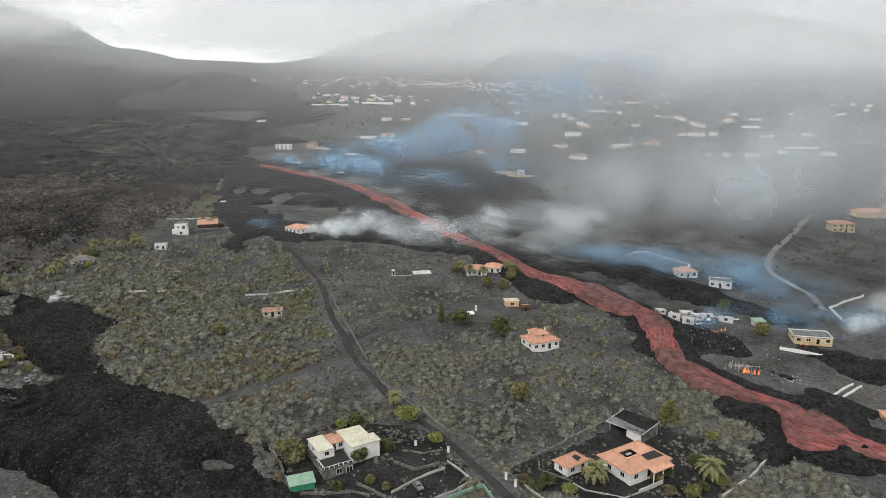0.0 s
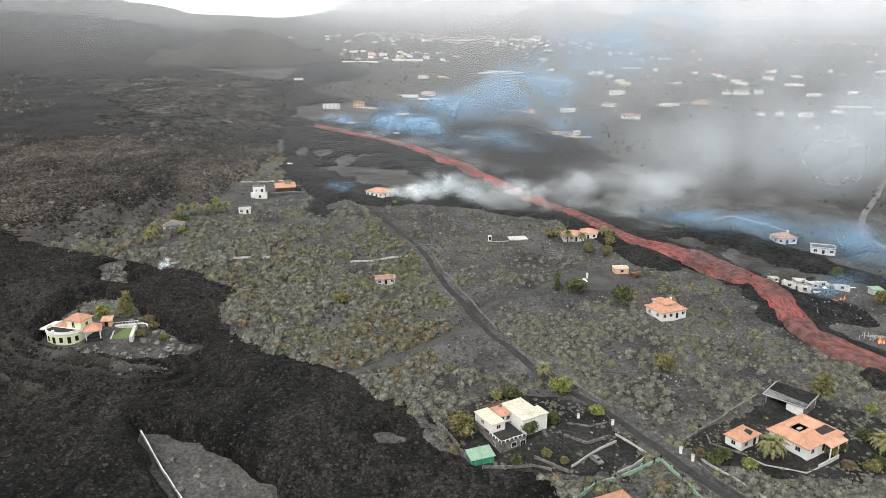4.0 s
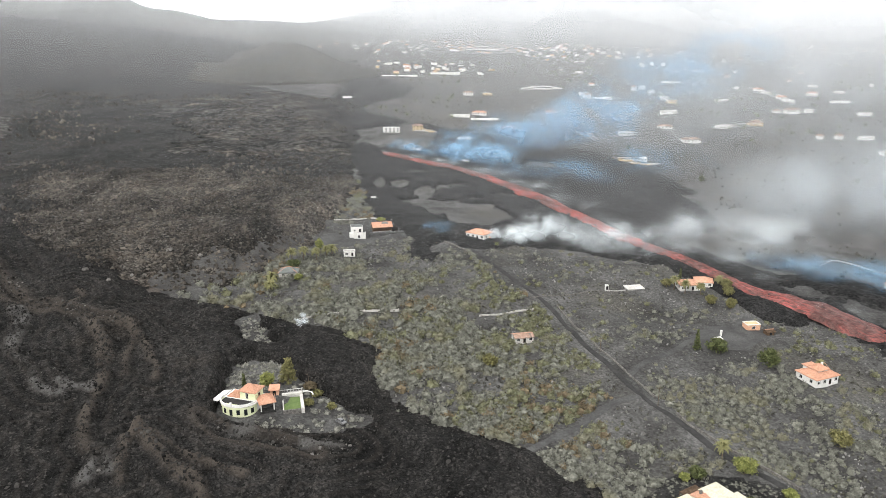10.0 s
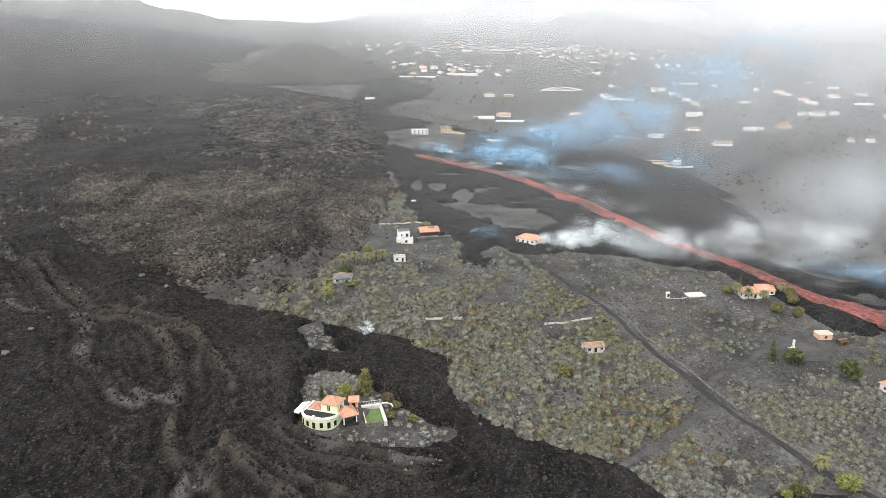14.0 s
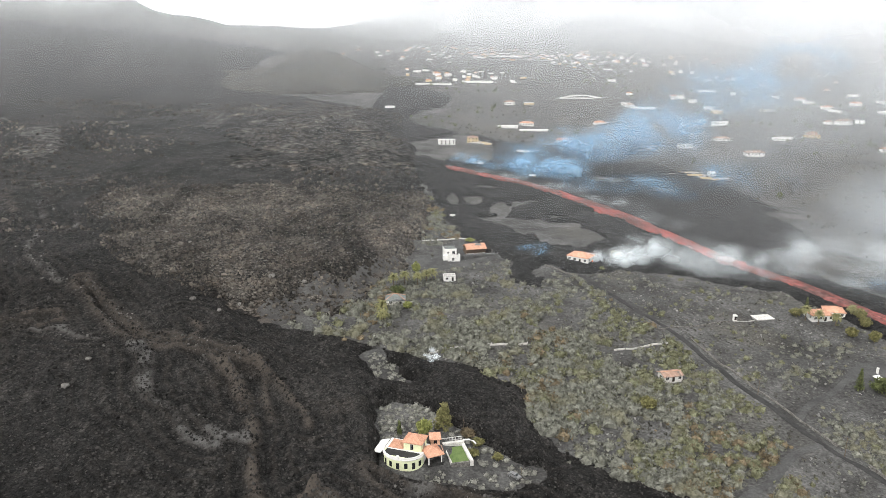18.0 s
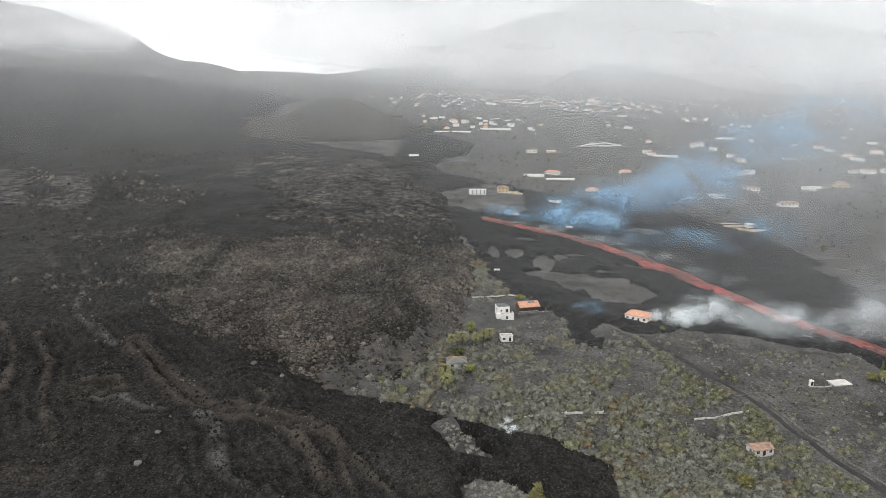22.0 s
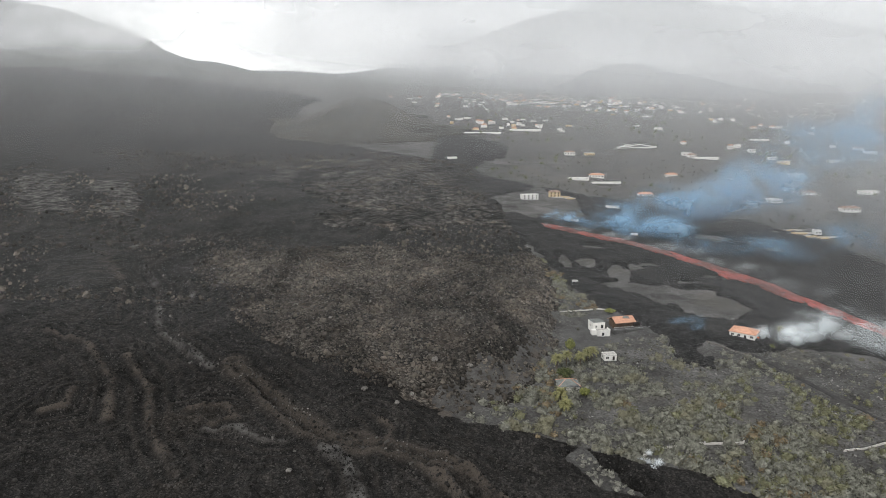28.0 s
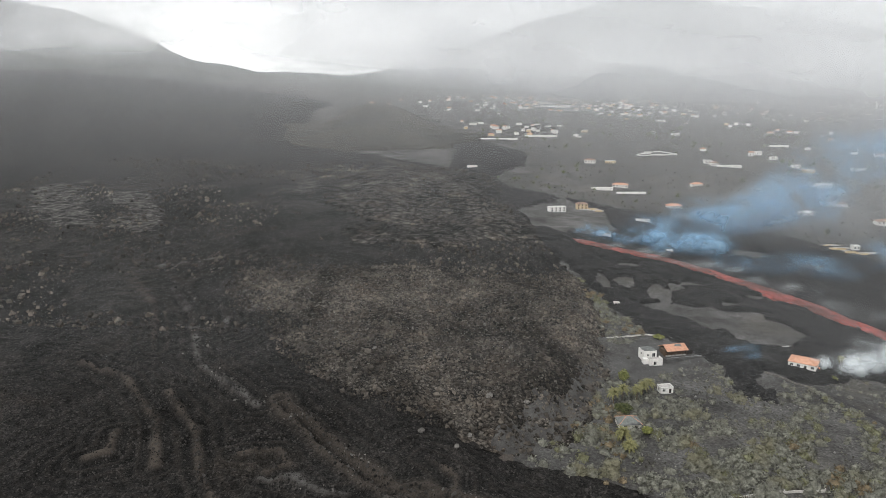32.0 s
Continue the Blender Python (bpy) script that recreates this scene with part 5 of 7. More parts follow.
    part("roof", solid([[(-6.5, -5.3, 3.35), (6.4, -5.3, 3.35), (6.4, 5.1, 4.1), (-6.5, 5.1, 4.1)]], 0.18), GREY_ROOF, g)
    part("ash_drift", solid([[(-6.2, -1.0, 3.75), (6.0, -2.4, 3.66), (6.1, 4.9, 4.16), (-6.2, 4.9, 4.16)]], 0.08), YARD, g, "sheet of black ash on the roof")
    bm = bmesh.new()
    for q in (((-6.5, -5.3, 3.4), (6.4, -5.3, 3.4)), ((6.4, -5.3, 3.4), (6.4, 5.1, 4.15)), ((-6.5, 5.1, 4.15), (-6.5, -5.3, 3.4))):
        tube(q, 0.14, 6, bm)
    part("roof_edge", bm, CONCRETE, g)


villa()

# ---- houses of the slope ----
gabled = cottage("house", "white house with terracotta hip roof and upper gable", 38.8, 264.5, 24, 12.0, 9.4, 3.1, "hip", 2.8, front=4, side=2, courses=True, chimney=True, zoff=0.2)
part("upper_wall", box(-2.6, 2.2, -2.4, 2.0, 3.4, 5.5, bevel=0.03), WHITE, gabled)
window(gabled, -0.2, -2.4, 4.3, 1.0, 0.9, "-y")
roof_on(gabled, "hip", -2.6, 2.2, -2.4, 2.0, 5.5, 1.5, 0.5, TILE, True)
dormer = thing("roof_turret", "white upper storey with terracotta roof on the house", "house part", stand(37.6, 266.0, 24, 3.9))
part("wall", box(-2.6, 1.8, -1.9, 2.6, -1.2, 1.6), WHITE, dormer)
roof_on(dormer, "hip", -2.6, 1.8, -1.9, 2.6, 1.6, 1.3, 0.4, TILE, True)
window(dormer, -0.4, -1.9, 0.3, 1.0, 0.9, "-y")
cottage("shed", "small salmon rendered block with a flat roof", 31.8, 312, 8, 6.4, 4.2, 2.6, "flat", wall=PINK, roof_mat=TAN, front=1, side=0, door=False)
cottage("shed", "low brown stone hut with a dark roof", 37.6, 306.5, 12, 3.6, 3.0, 1.9, "gable", 0.7, wall=WOOD_DARK, roof_mat=WOOD_DARK, front=1, side=0)
cottage("house", "long white house with terracotta roof among palms", 17.5, 360.5, 6, 10.5, 8.0, 3.0, "hip", 1.9, front=4, side=2)
cottage("house", "white house wing with terracotta hip roof", 27.2, 365.0, -14, 9.0, 7.5, 3.0, "hip", 1.9, front=3, side=2)
cottage("cistern", "low white flat-roofed cistern on bare ash", -11.2, 357.2, 12, 8.6, 5.2, 0.7, "shed", 0.25, wall=CONCRETE, roof_mat=PALE_WALL, front=0, side=0, door=False, detail=False)
cottage("pump_house", "small white pump house on bare ash", -26, 354.5, 10, 1.5, 1.5, 1.9, "flat", roof_mat=WHITE, front=1, side=0)
cottage("ruin", "abandoned stone cottage with a collapsing tiled roof", -74.8, 293.0, 14, 8.2, 5.4, 2.4, "gable", 1.0, wall=PALE_WALL, roof_mat=TILE_OLD, front=3, side=1)
cottage("hut", "small white flat-roofed hut with a dark door", -167.4, 405.2, 10, 6.6, 4.4, 2.6, "flat", roof_mat=CONCRETE, front=2, side=1)
cottage("cottage", "grey stone cottage under dusty palms", -194.2, 366.0, 4, 9.5, 7.5, 2.8, "hip", 2.2, wall=PALE_WALL, roof_mat=GREY_ROOF, front=2, side=1)
cottage("burning_house", "white house with terracotta roof, smoking at one end", -90.0, 427.5, -34, 13.0, 10.0, 3.2, "hip", 2.0, front=4, side=2, zoff=2.0)
cottage("house", "white house with terracotta roof beyond the lava", 131.0, 366.0, 5, 10.5, 8.0, 3.0, "hip", 2.2, front=3, side=2, chimney=True)
cottage("house", "flat white house with grey roof slabs", 144.2, 350.5, -22, 11.0, 7.5, 3.0, "flat", roof_mat=GREY_ROOF, front=3, side=2)
cottage("house", "tan two-storey house on the far ash slope", 275.5, 476.0, -5, 15.0, 10.0, 5.8, "hip", 1.6, wall=TAN, front=4, side=2, storeys=2)
cottage("house", "large tan house with terracotta roof", 325.0, 524.0, 5, 24.0, 12.0, 4.2, "hip", 2.2, wall=TAN, front=6, side=2)
cottage("house", "tan house with a dark flat roof beside the lava", 156.0, 281.5, -12, 15.0, 9.0, 2.7, "flat", wall=TAN, roof_mat=GREY_ROOF, front=4, side=2)
cottage("shed", "pale green shed at the edge of the lava", 140.6, 297.0, 5, 4.6, 3.6, 2.4, "shed", 0.5, wall=PALE_WALL, roof_mat=GREEN_PALE, front=1, side=0)
cottage("house", "terracotta roof half buried by lava", 152.0, 214.0, -10, 10.0, 8.0, 2.0, "hip", 1.8, wall=TAN, front=2, side=1)
cottage("house", "orange-roofed house by the green gate", -8.5, 149.0, 24, 15.0, 9.0, 3.2, "hip", 2.2, front=3, side=2, courses=True)


def white_modern():
    PADS.extend([(-168, 437, 9), (-152, 446, 13), (-175, 425, 7)])
    ob = thing("house", "white cubic two-storey house with dark flat roof", "house", stand(-167.2, 438.5, 12, -0.3))
    part("wall", box(-3.9, 3.4, -1.5, 5.5, -2.0, 6.4, bevel=0.03), WHITE, ob)
    part("wall", box(-2.6, 4.8, -6.0, -1.5, -2.0, 2.7, bevel=0.03), WHITE, ob)
    part("wall", box(-5.2, -2.6, -4.4, -1.5, -2.0, 3.1, bevel=0.03), WHITE, ob)
    part("flat_roof", box(-3.7, 3.2, -1.3, 5.3, 6.41, 6.6), GREY_ROOF, ob)
    part("terrace_floor", box(-2.5, 4.7, -5.9, -1.5, 2.71, 2.76), CONCRETE, ob)
    part("parapet", box(-2.6, 4.8, -6.0, -5.8, 2.71, 3.6), WHITE, ob)
    part("parapet", box(4.6, 4.8, -5.8, -1.5, 2.71, 3.6), WHITE, ob)
    for x, y, z, w, h, f in ((1.6, -1.5, 3.0, 1.6, 2.1, "-y"), (-1.8, -1.5, 3.6, 1.0, 1.1, "-y"), (0.5, -6.0, 0.2, 1.4, 1.8, "-y"), (3.4, 2.0, 3.8, 1.2, 1.1, "+x"), (-3.9, 2.0, 3.6, 1.2, 1.2, "-x")):
        window(ob, x, y, z, w, h, f)
    barn = thing("barn", "dark timber building with a patched terracotta roof", "barn", stand(-152.6, 446.0, 16, 0.6))
    part("wall", box(-5.9, 5.9, -2.6, 4.0, -2.0, 3.4), WOOD_DARK, barn)
    part("gallery_floor", box(-5.9, 5.9, -4.6, -2.6, -1.0, 0.15), CONCRETE, barn)
    for i in range(6):
        part("post", box(-5.7 + i * 2.28 - 0.09, -5.7 + i * 2.28 + 0.09, -4.5, -4.3, 0.1, 3.0), WOOD_DARK, barn)
    roof_on(barn, "gable", -5.9, 5.9, -4.6, 4.0, 3.3, 2.3, 0.6, TILE, True)
    part("roof_patch", solid([[(-0.6, -1.9, 4.95), (4.2, -2.6, 4.55), (3.6, -0.6, 5.6), (0.6, -0.5, 5.62)]], 0.12), GREY_ROOF, barn, "bare grey patch in the tiles")
    yard = part("forecourt", solid([[(-9, -9.0, 0.2), (13, -9.0, 0.2), (13, -4.7, 0.25), (-9, -4.7, 0.25)]], 2.0), TRACK, barn)
    part("handrail", tube([(-9, -8.9, 1.1), (13, -8.9, 1.1)], 0.06, 6), METAL, yard)
    part("lean_to", box(6.2, 10.0, -3.5, 3.0, -2.0, 2.4), CHAR, barn, "dark lean-to shelter")


white_modern()


# ---- lime house on its island in the lava ----
def lime_house():
    PADS.extend([(-178.6, 227, 9.5), (-169.6, 227.3, 5), (-169, 236, 3), (-161.5, 231.6, 7)])
    ob = thing("house", "pale lime house with a rounded terrace front and terracotta roofs", "house", stand(-178.6, 227.2, -16, -0.7))
    bm = bmesh.new()
    n, r = 25, 6.7
    for z0, z1, rr, bmx in ((-2.5, 3.3, r, bm),):
        lo = [bmx.verts.new((rr * math.cos(math.pi + math.pi * k / (n - 1)), 0.85 * rr * math.sin(math.pi + math.pi * k / (n - 1)), z0)) for k in range(n)]
        hi = [bmx.verts.new((v.co.x, v.co.y, z1)) for v in lo]
        for k in range(n - 1):
            bmx.faces.new((lo[k], lo[k + 1], hi[k + 1], hi[k]))
        bmx.faces.new(hi)
        bmx.faces.new((lo[0], hi[0], hi[-1], lo[-1]))
    part("rounded_wall", bm, LIME, ob)
    for z0, z1, rr, nm, mt in ((3.26, 3.5, 6.95, "cornice", WHITE), (3.5, 4.15, 6.7, "parapet", WHITE)):
        bm = bmesh.new()
        ring = []
        for k in range(n):
            a = math.pi + math.pi * k / (n - 1)
            c, s = math.cos(a), 0.85 * math.sin(a)
            ring.append([bm.verts.new((q * c, q * s, z)) for q, z in ((rr, z0), (rr, z1), (rr - 0.3, z1), (rr - 0.3, z0))])
        for u, v in zip(ring, ring[1:]):
            for i in range(4):
                bm.faces.new((u[i], v[i], v[(i + 1) % 4], u[(i + 1) % 4]))
        part(nm, bm, mt, ob)
    part("terrace_floor", box(-5.8, 5.8, -3.6, -0.05, 3.31, 3.36), ROAD, ob, "roof terrace under black ash")
    part("finial", box(-0.4, 0.4, -5.9, -5.3, 3.3, 4.9, bevel=0.1), WHITE, ob)
    for k in range(7):
        a = math.pi + math.pi * (k + 1) / 8
        bm = box(-0.55, 0.55, -0.08, 0.1, 0.5 if k % 2 == 0 else 0.1, 2.3)
        bmesh.ops.transform(bm, matrix=Matrix.Translation((6.7 * math.cos(a), 0.85 * 6.7 * math.sin(a), 0)) @ Matrix.Rotation(math.atan2(0.85 * math.sin(a), math.cos(a)) + math.pi / 2, 4, "Z"), verts=bm.verts)
        part("window", bm, GLASS, ob)
    part("wall", box(-6.7, 6.7, -0.05, 6.6, -2.5, 3.2, bevel=0.03), WHITE, ob)
    part("upper_wall", box(-0.4, 5.6, 0.8, 6.0, 3.21, 6.2, bevel=0.03), LIME, ob)
    window(ob, 2.4, 0.8, 3.6, 1.0, 2.0, "-y")
    window(ob, 5.6, 3.4, 4.0, 1.1, 1.2, "+x")
    roof_on(ob, "hip", -0.4, 5.6, 0.8, 6.0, 6.2, 1.8, 0.45, TILE, True)
    roof_on(ob, "hip", -5.6, -0.9, 1.0, 5.8, 3.25, 1.5, 0.2, TILE, True)
    part("white_roof_edge", solid([[(-9.6, -2.5, 3.0), (-6.9, -3.0, 3.2), (-6.9, 5.5, 3.4), (-9.6, 4.5, 3.1)]], 0.25), WHITE, ob, "white flat canopy")
    part("canopy_post", box(-9.4, -9.1, -2.2, -1.9, -2.0, 2.8), WHITE, ob)
    pav = thing("pavilion", "open garden pavilion with terracotta hip roof on white columns", "pavilion", stand(-169.6, 227.4, 26, 0.2))
    for x in (-2.2, 2.2):
        for y in (-2.6, 2.6):
            part("column", tube([(x, y, -1.5), (x, y, 3.0)], 0.2, 8), WHITE, pav)
    part("floor", box(-2.7, 2.7, -3.1, 3.1, -1.5, 0.12), YARD, pav)
    part("beam", box(-2.45, 2.45, -2.85, 2.85, 3.0, 3.2), WHITE, pav)
    roof_on(pav, "hip", -2.4, 2.4, -2.8, 2.8, 3.2, 1.9, 0.5, TILE, True)
    cottage("shed", "little brick-coloured shed with a terracotta roof", -169.0, 236.6, 8, 3.0, 2.6, 2.4, "shed", 0.8, wall=PINK, front=1, side=0)
    court = thing("walled_court", "small walled garden court with green turf", "court", stand(-161.6, 231.6, 16, 0.3))
    part("turf", box(-2.9, 2.9, -5.0, 4.6, -0.6, 0.35), TURF, court, "bright green turf")
    part("wall", box(2.9, 4.0, -5.6, 5.2, -1.0, 1.0), PALE_WALL, court)
    part("wall", box(-3.3, 2.9, -5.6, -5.0, -1.2, 0.75), STONE, court)
    part("wall", box(-3.3, -2.9, -5.0, 5.2, -1.0, 0.8), PALE_WALL, court)
    part("wall", box(-3.3, 4.0, 5.2, 6.4, -1.0, 1.5), PALE_WALL, court)
    bm = bmesh.new()
    for i in range(9):
        box(-4.2 + i * 1.0, -4.1 + i * 1.0, 8.6, 8.7, -0.6, 1.5, bm)
    box(-4.4, 4.2, 8.6, 8.7, 1.4, 1.55, bm)
    box(-4.4, 4.2, 8.6, 8.7, 0.5, 0.6, bm)
    part("railing", bm, WHITE, court)
    part("curved_wall", tube([(4.2, 7.2, 0.9), (6.0, 7.0, 0.9), (7.4, 5.8, 0.8), (7.7, 4.2, 0.7)], 0.28, 6), WHITE, court)


lime_house()


# ---- cars ----
def car(x, y, deg, paint, label):
    ob = thing("car", label, "car", pose(x, y, float(ground_z(x, y)) + 0.05, 0, 0, deg))
    prof = [(-2.1, 0.35), (-2.15, 0.8), (-1.9, 0.98), (-1.2, 1.02), (-0.55, 1.45), (0.9, 1.48), (1.6, 1.02), (2.05, 0.92), (2.15, 0.4)]
    bm = bmesh.new()
    l, r = [[bm.verts.new((px, s * (0.84 if pz < 1.1 else 0.68), pz)) for px, pz in prof] for s in (-1, 1)]
    bm.faces.new(l[::-1]), bm.faces.new(r)
    for i in range(len(prof)):
        j = (i + 1) % len(prof)
        bm.faces.new((l[i], l[j], r[j], r[i]))
    bmesh.ops.recalc_face_normals(bm, faces=bm.faces)
    part("body", bm, paint, ob)
    for s in (-0.78, 0.70):
        part("side_window", box(-0.75, 1.05, s, s + 0.06, 1.08, 1.38), GLASS, ob)
    part("windscreen", solid([[(-1.15, -0.62, 1.06), (-1.15, 0.62, 1.06), (-0.62, 0.6, 1.44), (-0.62, -0.6, 1.44)]], 0.04), GLASS, ob)
    for wx in (-1.35, 1.3):
        for wy in (-0.82, 0.62):
            wheel = part("wheel", tube([(wx, wy, 0.32), (wx, wy + 0.2, 0.32)], 0.32, 14), RUBBER, ob)
            part("rim", tube([(wx, wy - 0.015, 0.32), (wx, wy + 0.215, 0.32)], 0.19, 10), METAL, wheel)
    PADS.append((x, y, 2.5))
    return ob


car(-6.8, 171.3, 118, CAR_DARK, "dark car dusted with volcanic ash")
car(-143.2, 224.6, 140, CAR_DARK, "dark car abandoned on the ash island")


# ---- walls, gates and posts ----
def low_wall(name, label, line, height, thick, material, posts=0.0, ground=None, category="wall"):
    """A wall that follows the ground along a line, with optional posts."""
    ob = thing(name, label, category, pose(line[0][0], line[0][1], 0))
    ground = ground or ground_z
    bm = bmesh.new()
    for a, b in zip(line, line[1:]):
        n = max(1, int(math.dist(a, b) / 3))
        rings = []
        for i in range(n + 1):
            t = i / n
            x, y = a[0] + (b[0] - a[0]) * t, a[1] + (b[1] - a[1]) * t
            s = Vector((b[1] - a[1], a[0] - b[0], 0)).normalized() * thick / 2
            z = float(ground(x, y))
            h = height * (1 + 0.12 * random.uniform(-1, 1))
            o = Vector((x - line[0][0], y - line[0][1], 0))
            rings.append([bm.verts.new(o + s + Vector((0, 0, z - 0.8))), bm.verts.new(o - s + Vector((0, 0, z - 0.8))), bm.verts.new(o - s * 0.8 + Vector((0, 0, z + h))), bm.verts.new(o + s * 0.8 + Vector((0, 0, z + h)))])
        for u, v in zip(rings, rings[1:]):
            for k in range(4):
                bm.faces.new((u[k], u[(k + 1) % 4], v[(k + 1) % 4], v[k]))
        bm.faces.new(rings[0][::-1]), bm.faces.new(rings[-1])
    bmesh.ops.recalc_face_normals(bm, faces=bm.faces)
    part("wall_body", bm, material, ob)
    if posts:
        for a, b in zip(line, line[1:]):
            n = max(1, int(math.dist(a, b) / posts))
            for i in range(n + 1):
                x, y = a[0] + (b[0] - a[0]) * i / n - line[0][0], a[1] + (b[1] - a[1]) * i / n - line[0][1]
                z = float(ground(x + line[0][0], y + line[0][1]))
                part("post", box(x - 0.2, x + 0.2, y - 0.2, y + 0.2, z - 0.5, z + height * 1.6), material, ob)
    return ob


low_wall("garden_wall", "pale masonry boundary wall with posts above the lava", [(-176, 303), (-168, 310.8), (-155, 315.4), (-131, 318.3)], 0.95, 0.3, PALE_WALL, 7.5)
low_wall("garden_wall", "pale masonry wall with gate openings in the scrub", [(-128, 318.6), (-121, 319.5)], 0.8, 0.3, PALE_WALL)
low_wall("garden_wall", "long pale masonry wall across the scrub", [(-93, 315.8), (-78, 320.6), (-65, 325.2)], 0.8, 0.3, PALE_WALL)
low_wall("stone_wall", "dark dry-stone wall along the road", [(-24, 238), (-21.7, 231.2), (-15.4, 222.6), (-9.5, 216), (-3.2, 206.8), (3, 198)], 1.0, 0.6, STONE)
low_wall("stone_wall", "pale dry-stone verge along the road", [(-55, 330), (-49, 306), (-43, 289), (-36, 270.5), (-28.5, 249)], 0.7, 0.6, STONE)
low_wall("garden_wall", "concrete-capped wall of the parking yard", [(-13.9, 168.9), (-6.8, 174.9), (0.6, 180.6)], 0.8, 0.35, CONCRETE)
low_wall("garden_wall", "pale wall round the parking yard", [(1.2, 184.2), (6.4, 177.9), (8.4, 174.5), (3.0, 169.8), (-2.2, 166.5)], 0.8, 0.3, CONCRETE)
low_wall("stone_wall", "dark stone garden wall", [(-23.5, 171.8), (-18.4, 168.8), (-14.9, 166.5)], 1.0, 0.5, STONE)
low_wall("stone_wall", "stone garden wall beside the lava front", [(-50.4, 187.5), (-46.9, 181.7), (-43.5, 174.2), (-41.2, 169.2)], 1.3, 0.5, STONE, 5.0)
low_wall("stone_wall", "low stone wall at the foot of the lava", [(-37.9, 167.2), (-29.1, 168.0), (-24.5, 168.7), (-19.5, 166.9)], 0.9, 0.5, STONE)
low_wall("road_rail", "pale concrete channel along the road", [(20.3, 174.2), (24.2, 165), (30, 156.5)], 0.6, 0.3, STONE)
low_wall("road_rail", "pale concrete channel along the road", [(22.1, 174.9), (26.7, 167.7), (33.3, 157.8)], 0.7, 0.4, CONCRETE)
low_wall("stone_wall", "mossy stone wall along the villa drive", [(19.5, 181.2), (32.1, 191.8), (51.2, 207)], 1.0, 0.7, STONE)
low_wall("garden_wall", "pale wall curving down from the villa", [(98, 191.5), (91, 183.5), (85.4, 178.4), (76.2, 171.2)], 0.9, 0.6, CONCRETE)
low_wall("stone_wall", "dark dry-stone terrace wall in the garden", [(-14, 182), (-8, 179), (-1, 183)], 0.9, 0.6, STONE)
low_wall("stone_wall", "dark dry-stone terrace wall in the garden", [(-12, 188.5), (-6, 187), (0, 190)], 0.7, 0.5, STONE)
low_wall("stone_wall", "low stone edge of the villa path", [(28, 185.5), (27.6, 181.5), (32, 178.6), (36, 176)], 0.5, 0.5, STONE)
low_wall("garden_kerb", "pale curved kerb below the villa", [(36, 175), (39, 172), (45, 170.8), (49, 169), (54, 172)], 0.5, 0.35, CONCRETE)
low_wall("garden_wall", "green painted boundary wall", [(-15.7, 155.2), (-9, 161.6), (-3.4, 163.9), (8.6, 170.9), (11, 172.7), (14.5, 164.7), (17, 156)], 1.1, 0.3, GREEN_PALE, 4.0)
low_wall("garden_wall", "white wall by the small cistern", [(-27.2, 353.2), (-16, 355)], 0.4, 0.25, CONCRETE)
low_wall("garden_wall", "low pale wall over bare ash", [(-67.7, 338.2), (-41.9, 347.5), (-29, 352.3)], 0.5, 0.4, STONE)
low_wall("garden_wall", "pale wall along the terrace above the barn", [(-186, 462), (-161, 470.6), (-151.2, 468.5), (-146.8, 465), (-140.7, 454.8), (-131.9, 444.5), (-127.5, 437)], 0.8, 0.35, PALE_WALL)
low_wall("stone_wall", "wall of the lane to the burning house", [(-111.6, 423.2), (-101.6, 409.5), (-96, 404.5)], 0.7, 0.4, STONE)
low_wall("garden_wall", "broken pale wall at the edge of the black lava", [(-107, 447), (-94, 456.6), (-83.4, 459.2)], 0.6, 0.4, PALE_WALL)
low_wall("garden_wall", "long white wall beside the burnt house", [(139.2, 272.9), (152.8, 265.2)], 1.4, 0.5, WHITE)
low_wall("kerb_wall", "pair of pale concrete channel walls", [(139.7, 232.6), (151.9, 241.6)], 0.9, 0.5, WHITE)
low_wall("kerb_wall", "pair of pale concrete channel walls", [(142.2, 231), (154, 239.8)], 0.9, 0.5, WHITE)
low_wall("garden_wall", "thin pale wall across the far ash", [(103, 398.5), (119.2, 410.6)], 0.5, 0.35, CONCRETE)
low_wall("garden_wall", "thin pale wall across the far ash", [(119.7, 410.4), (141.8, 386)], 0.5, 0.35, CONCRETE)
low_wall("garden_wall", "pale boundary wall on the burnt slope", [(182, 304), (186, 322), (213, 340)], 1.0, 0.6, PALE_WALL)
low_wall("garden_wall", "white wall on an ash island by the lava", [(-133, 178), (-121, 162.5), (-108, 147)], 1.2, 0.4, WHITE)


def gate_pillar(x, y, h=2.0):
    ob = thing("gate_pillar", "white rendered gate pillar with a cap", "pillar", pose(x, y, float(ground_z(x, y))), "gate pillars")
    part("shaft", box(-0.35, 0.35, -0.35, 0.35, -0.5, h, bevel=0.03), WHITE, ob)
    part("cap", box(-0.45, 0.45, -0.45, 0.45, h, h + 0.15, bevel=0.03), CONCRETE, ob)


for gx_, gy_, gh_ in ((17.6, 176.6, 1.8), (19.9, 173.4, 1.8), (-8.2, 191.8, 1.5), (1.6, 189.6, 1.5)):
    gate_pillar(gx_, gy_, gh_)

tank = thing("water_tower", "slim white water tank on bare ash", "tank", stand(15.0, 303.5, 0))
part("cylinder", tube([(0, 0, -0.4), (0, 0, 2.6)], 0.5, 16), WHITE, tank)
part("lid", tube([(0, 0, 2.6), (0, 0, 2.75)], 0.55, 16), WHITE, tank)
# a slanted white board, built as a low block with a sloping top
cottage("shed", "small white slanted board on bare ash", 12.2, 298.0, 20, 2.6, 1.5, 1.0, "shed", 0.7, roof_mat=WHITE, front=0, side=0, detail=False)


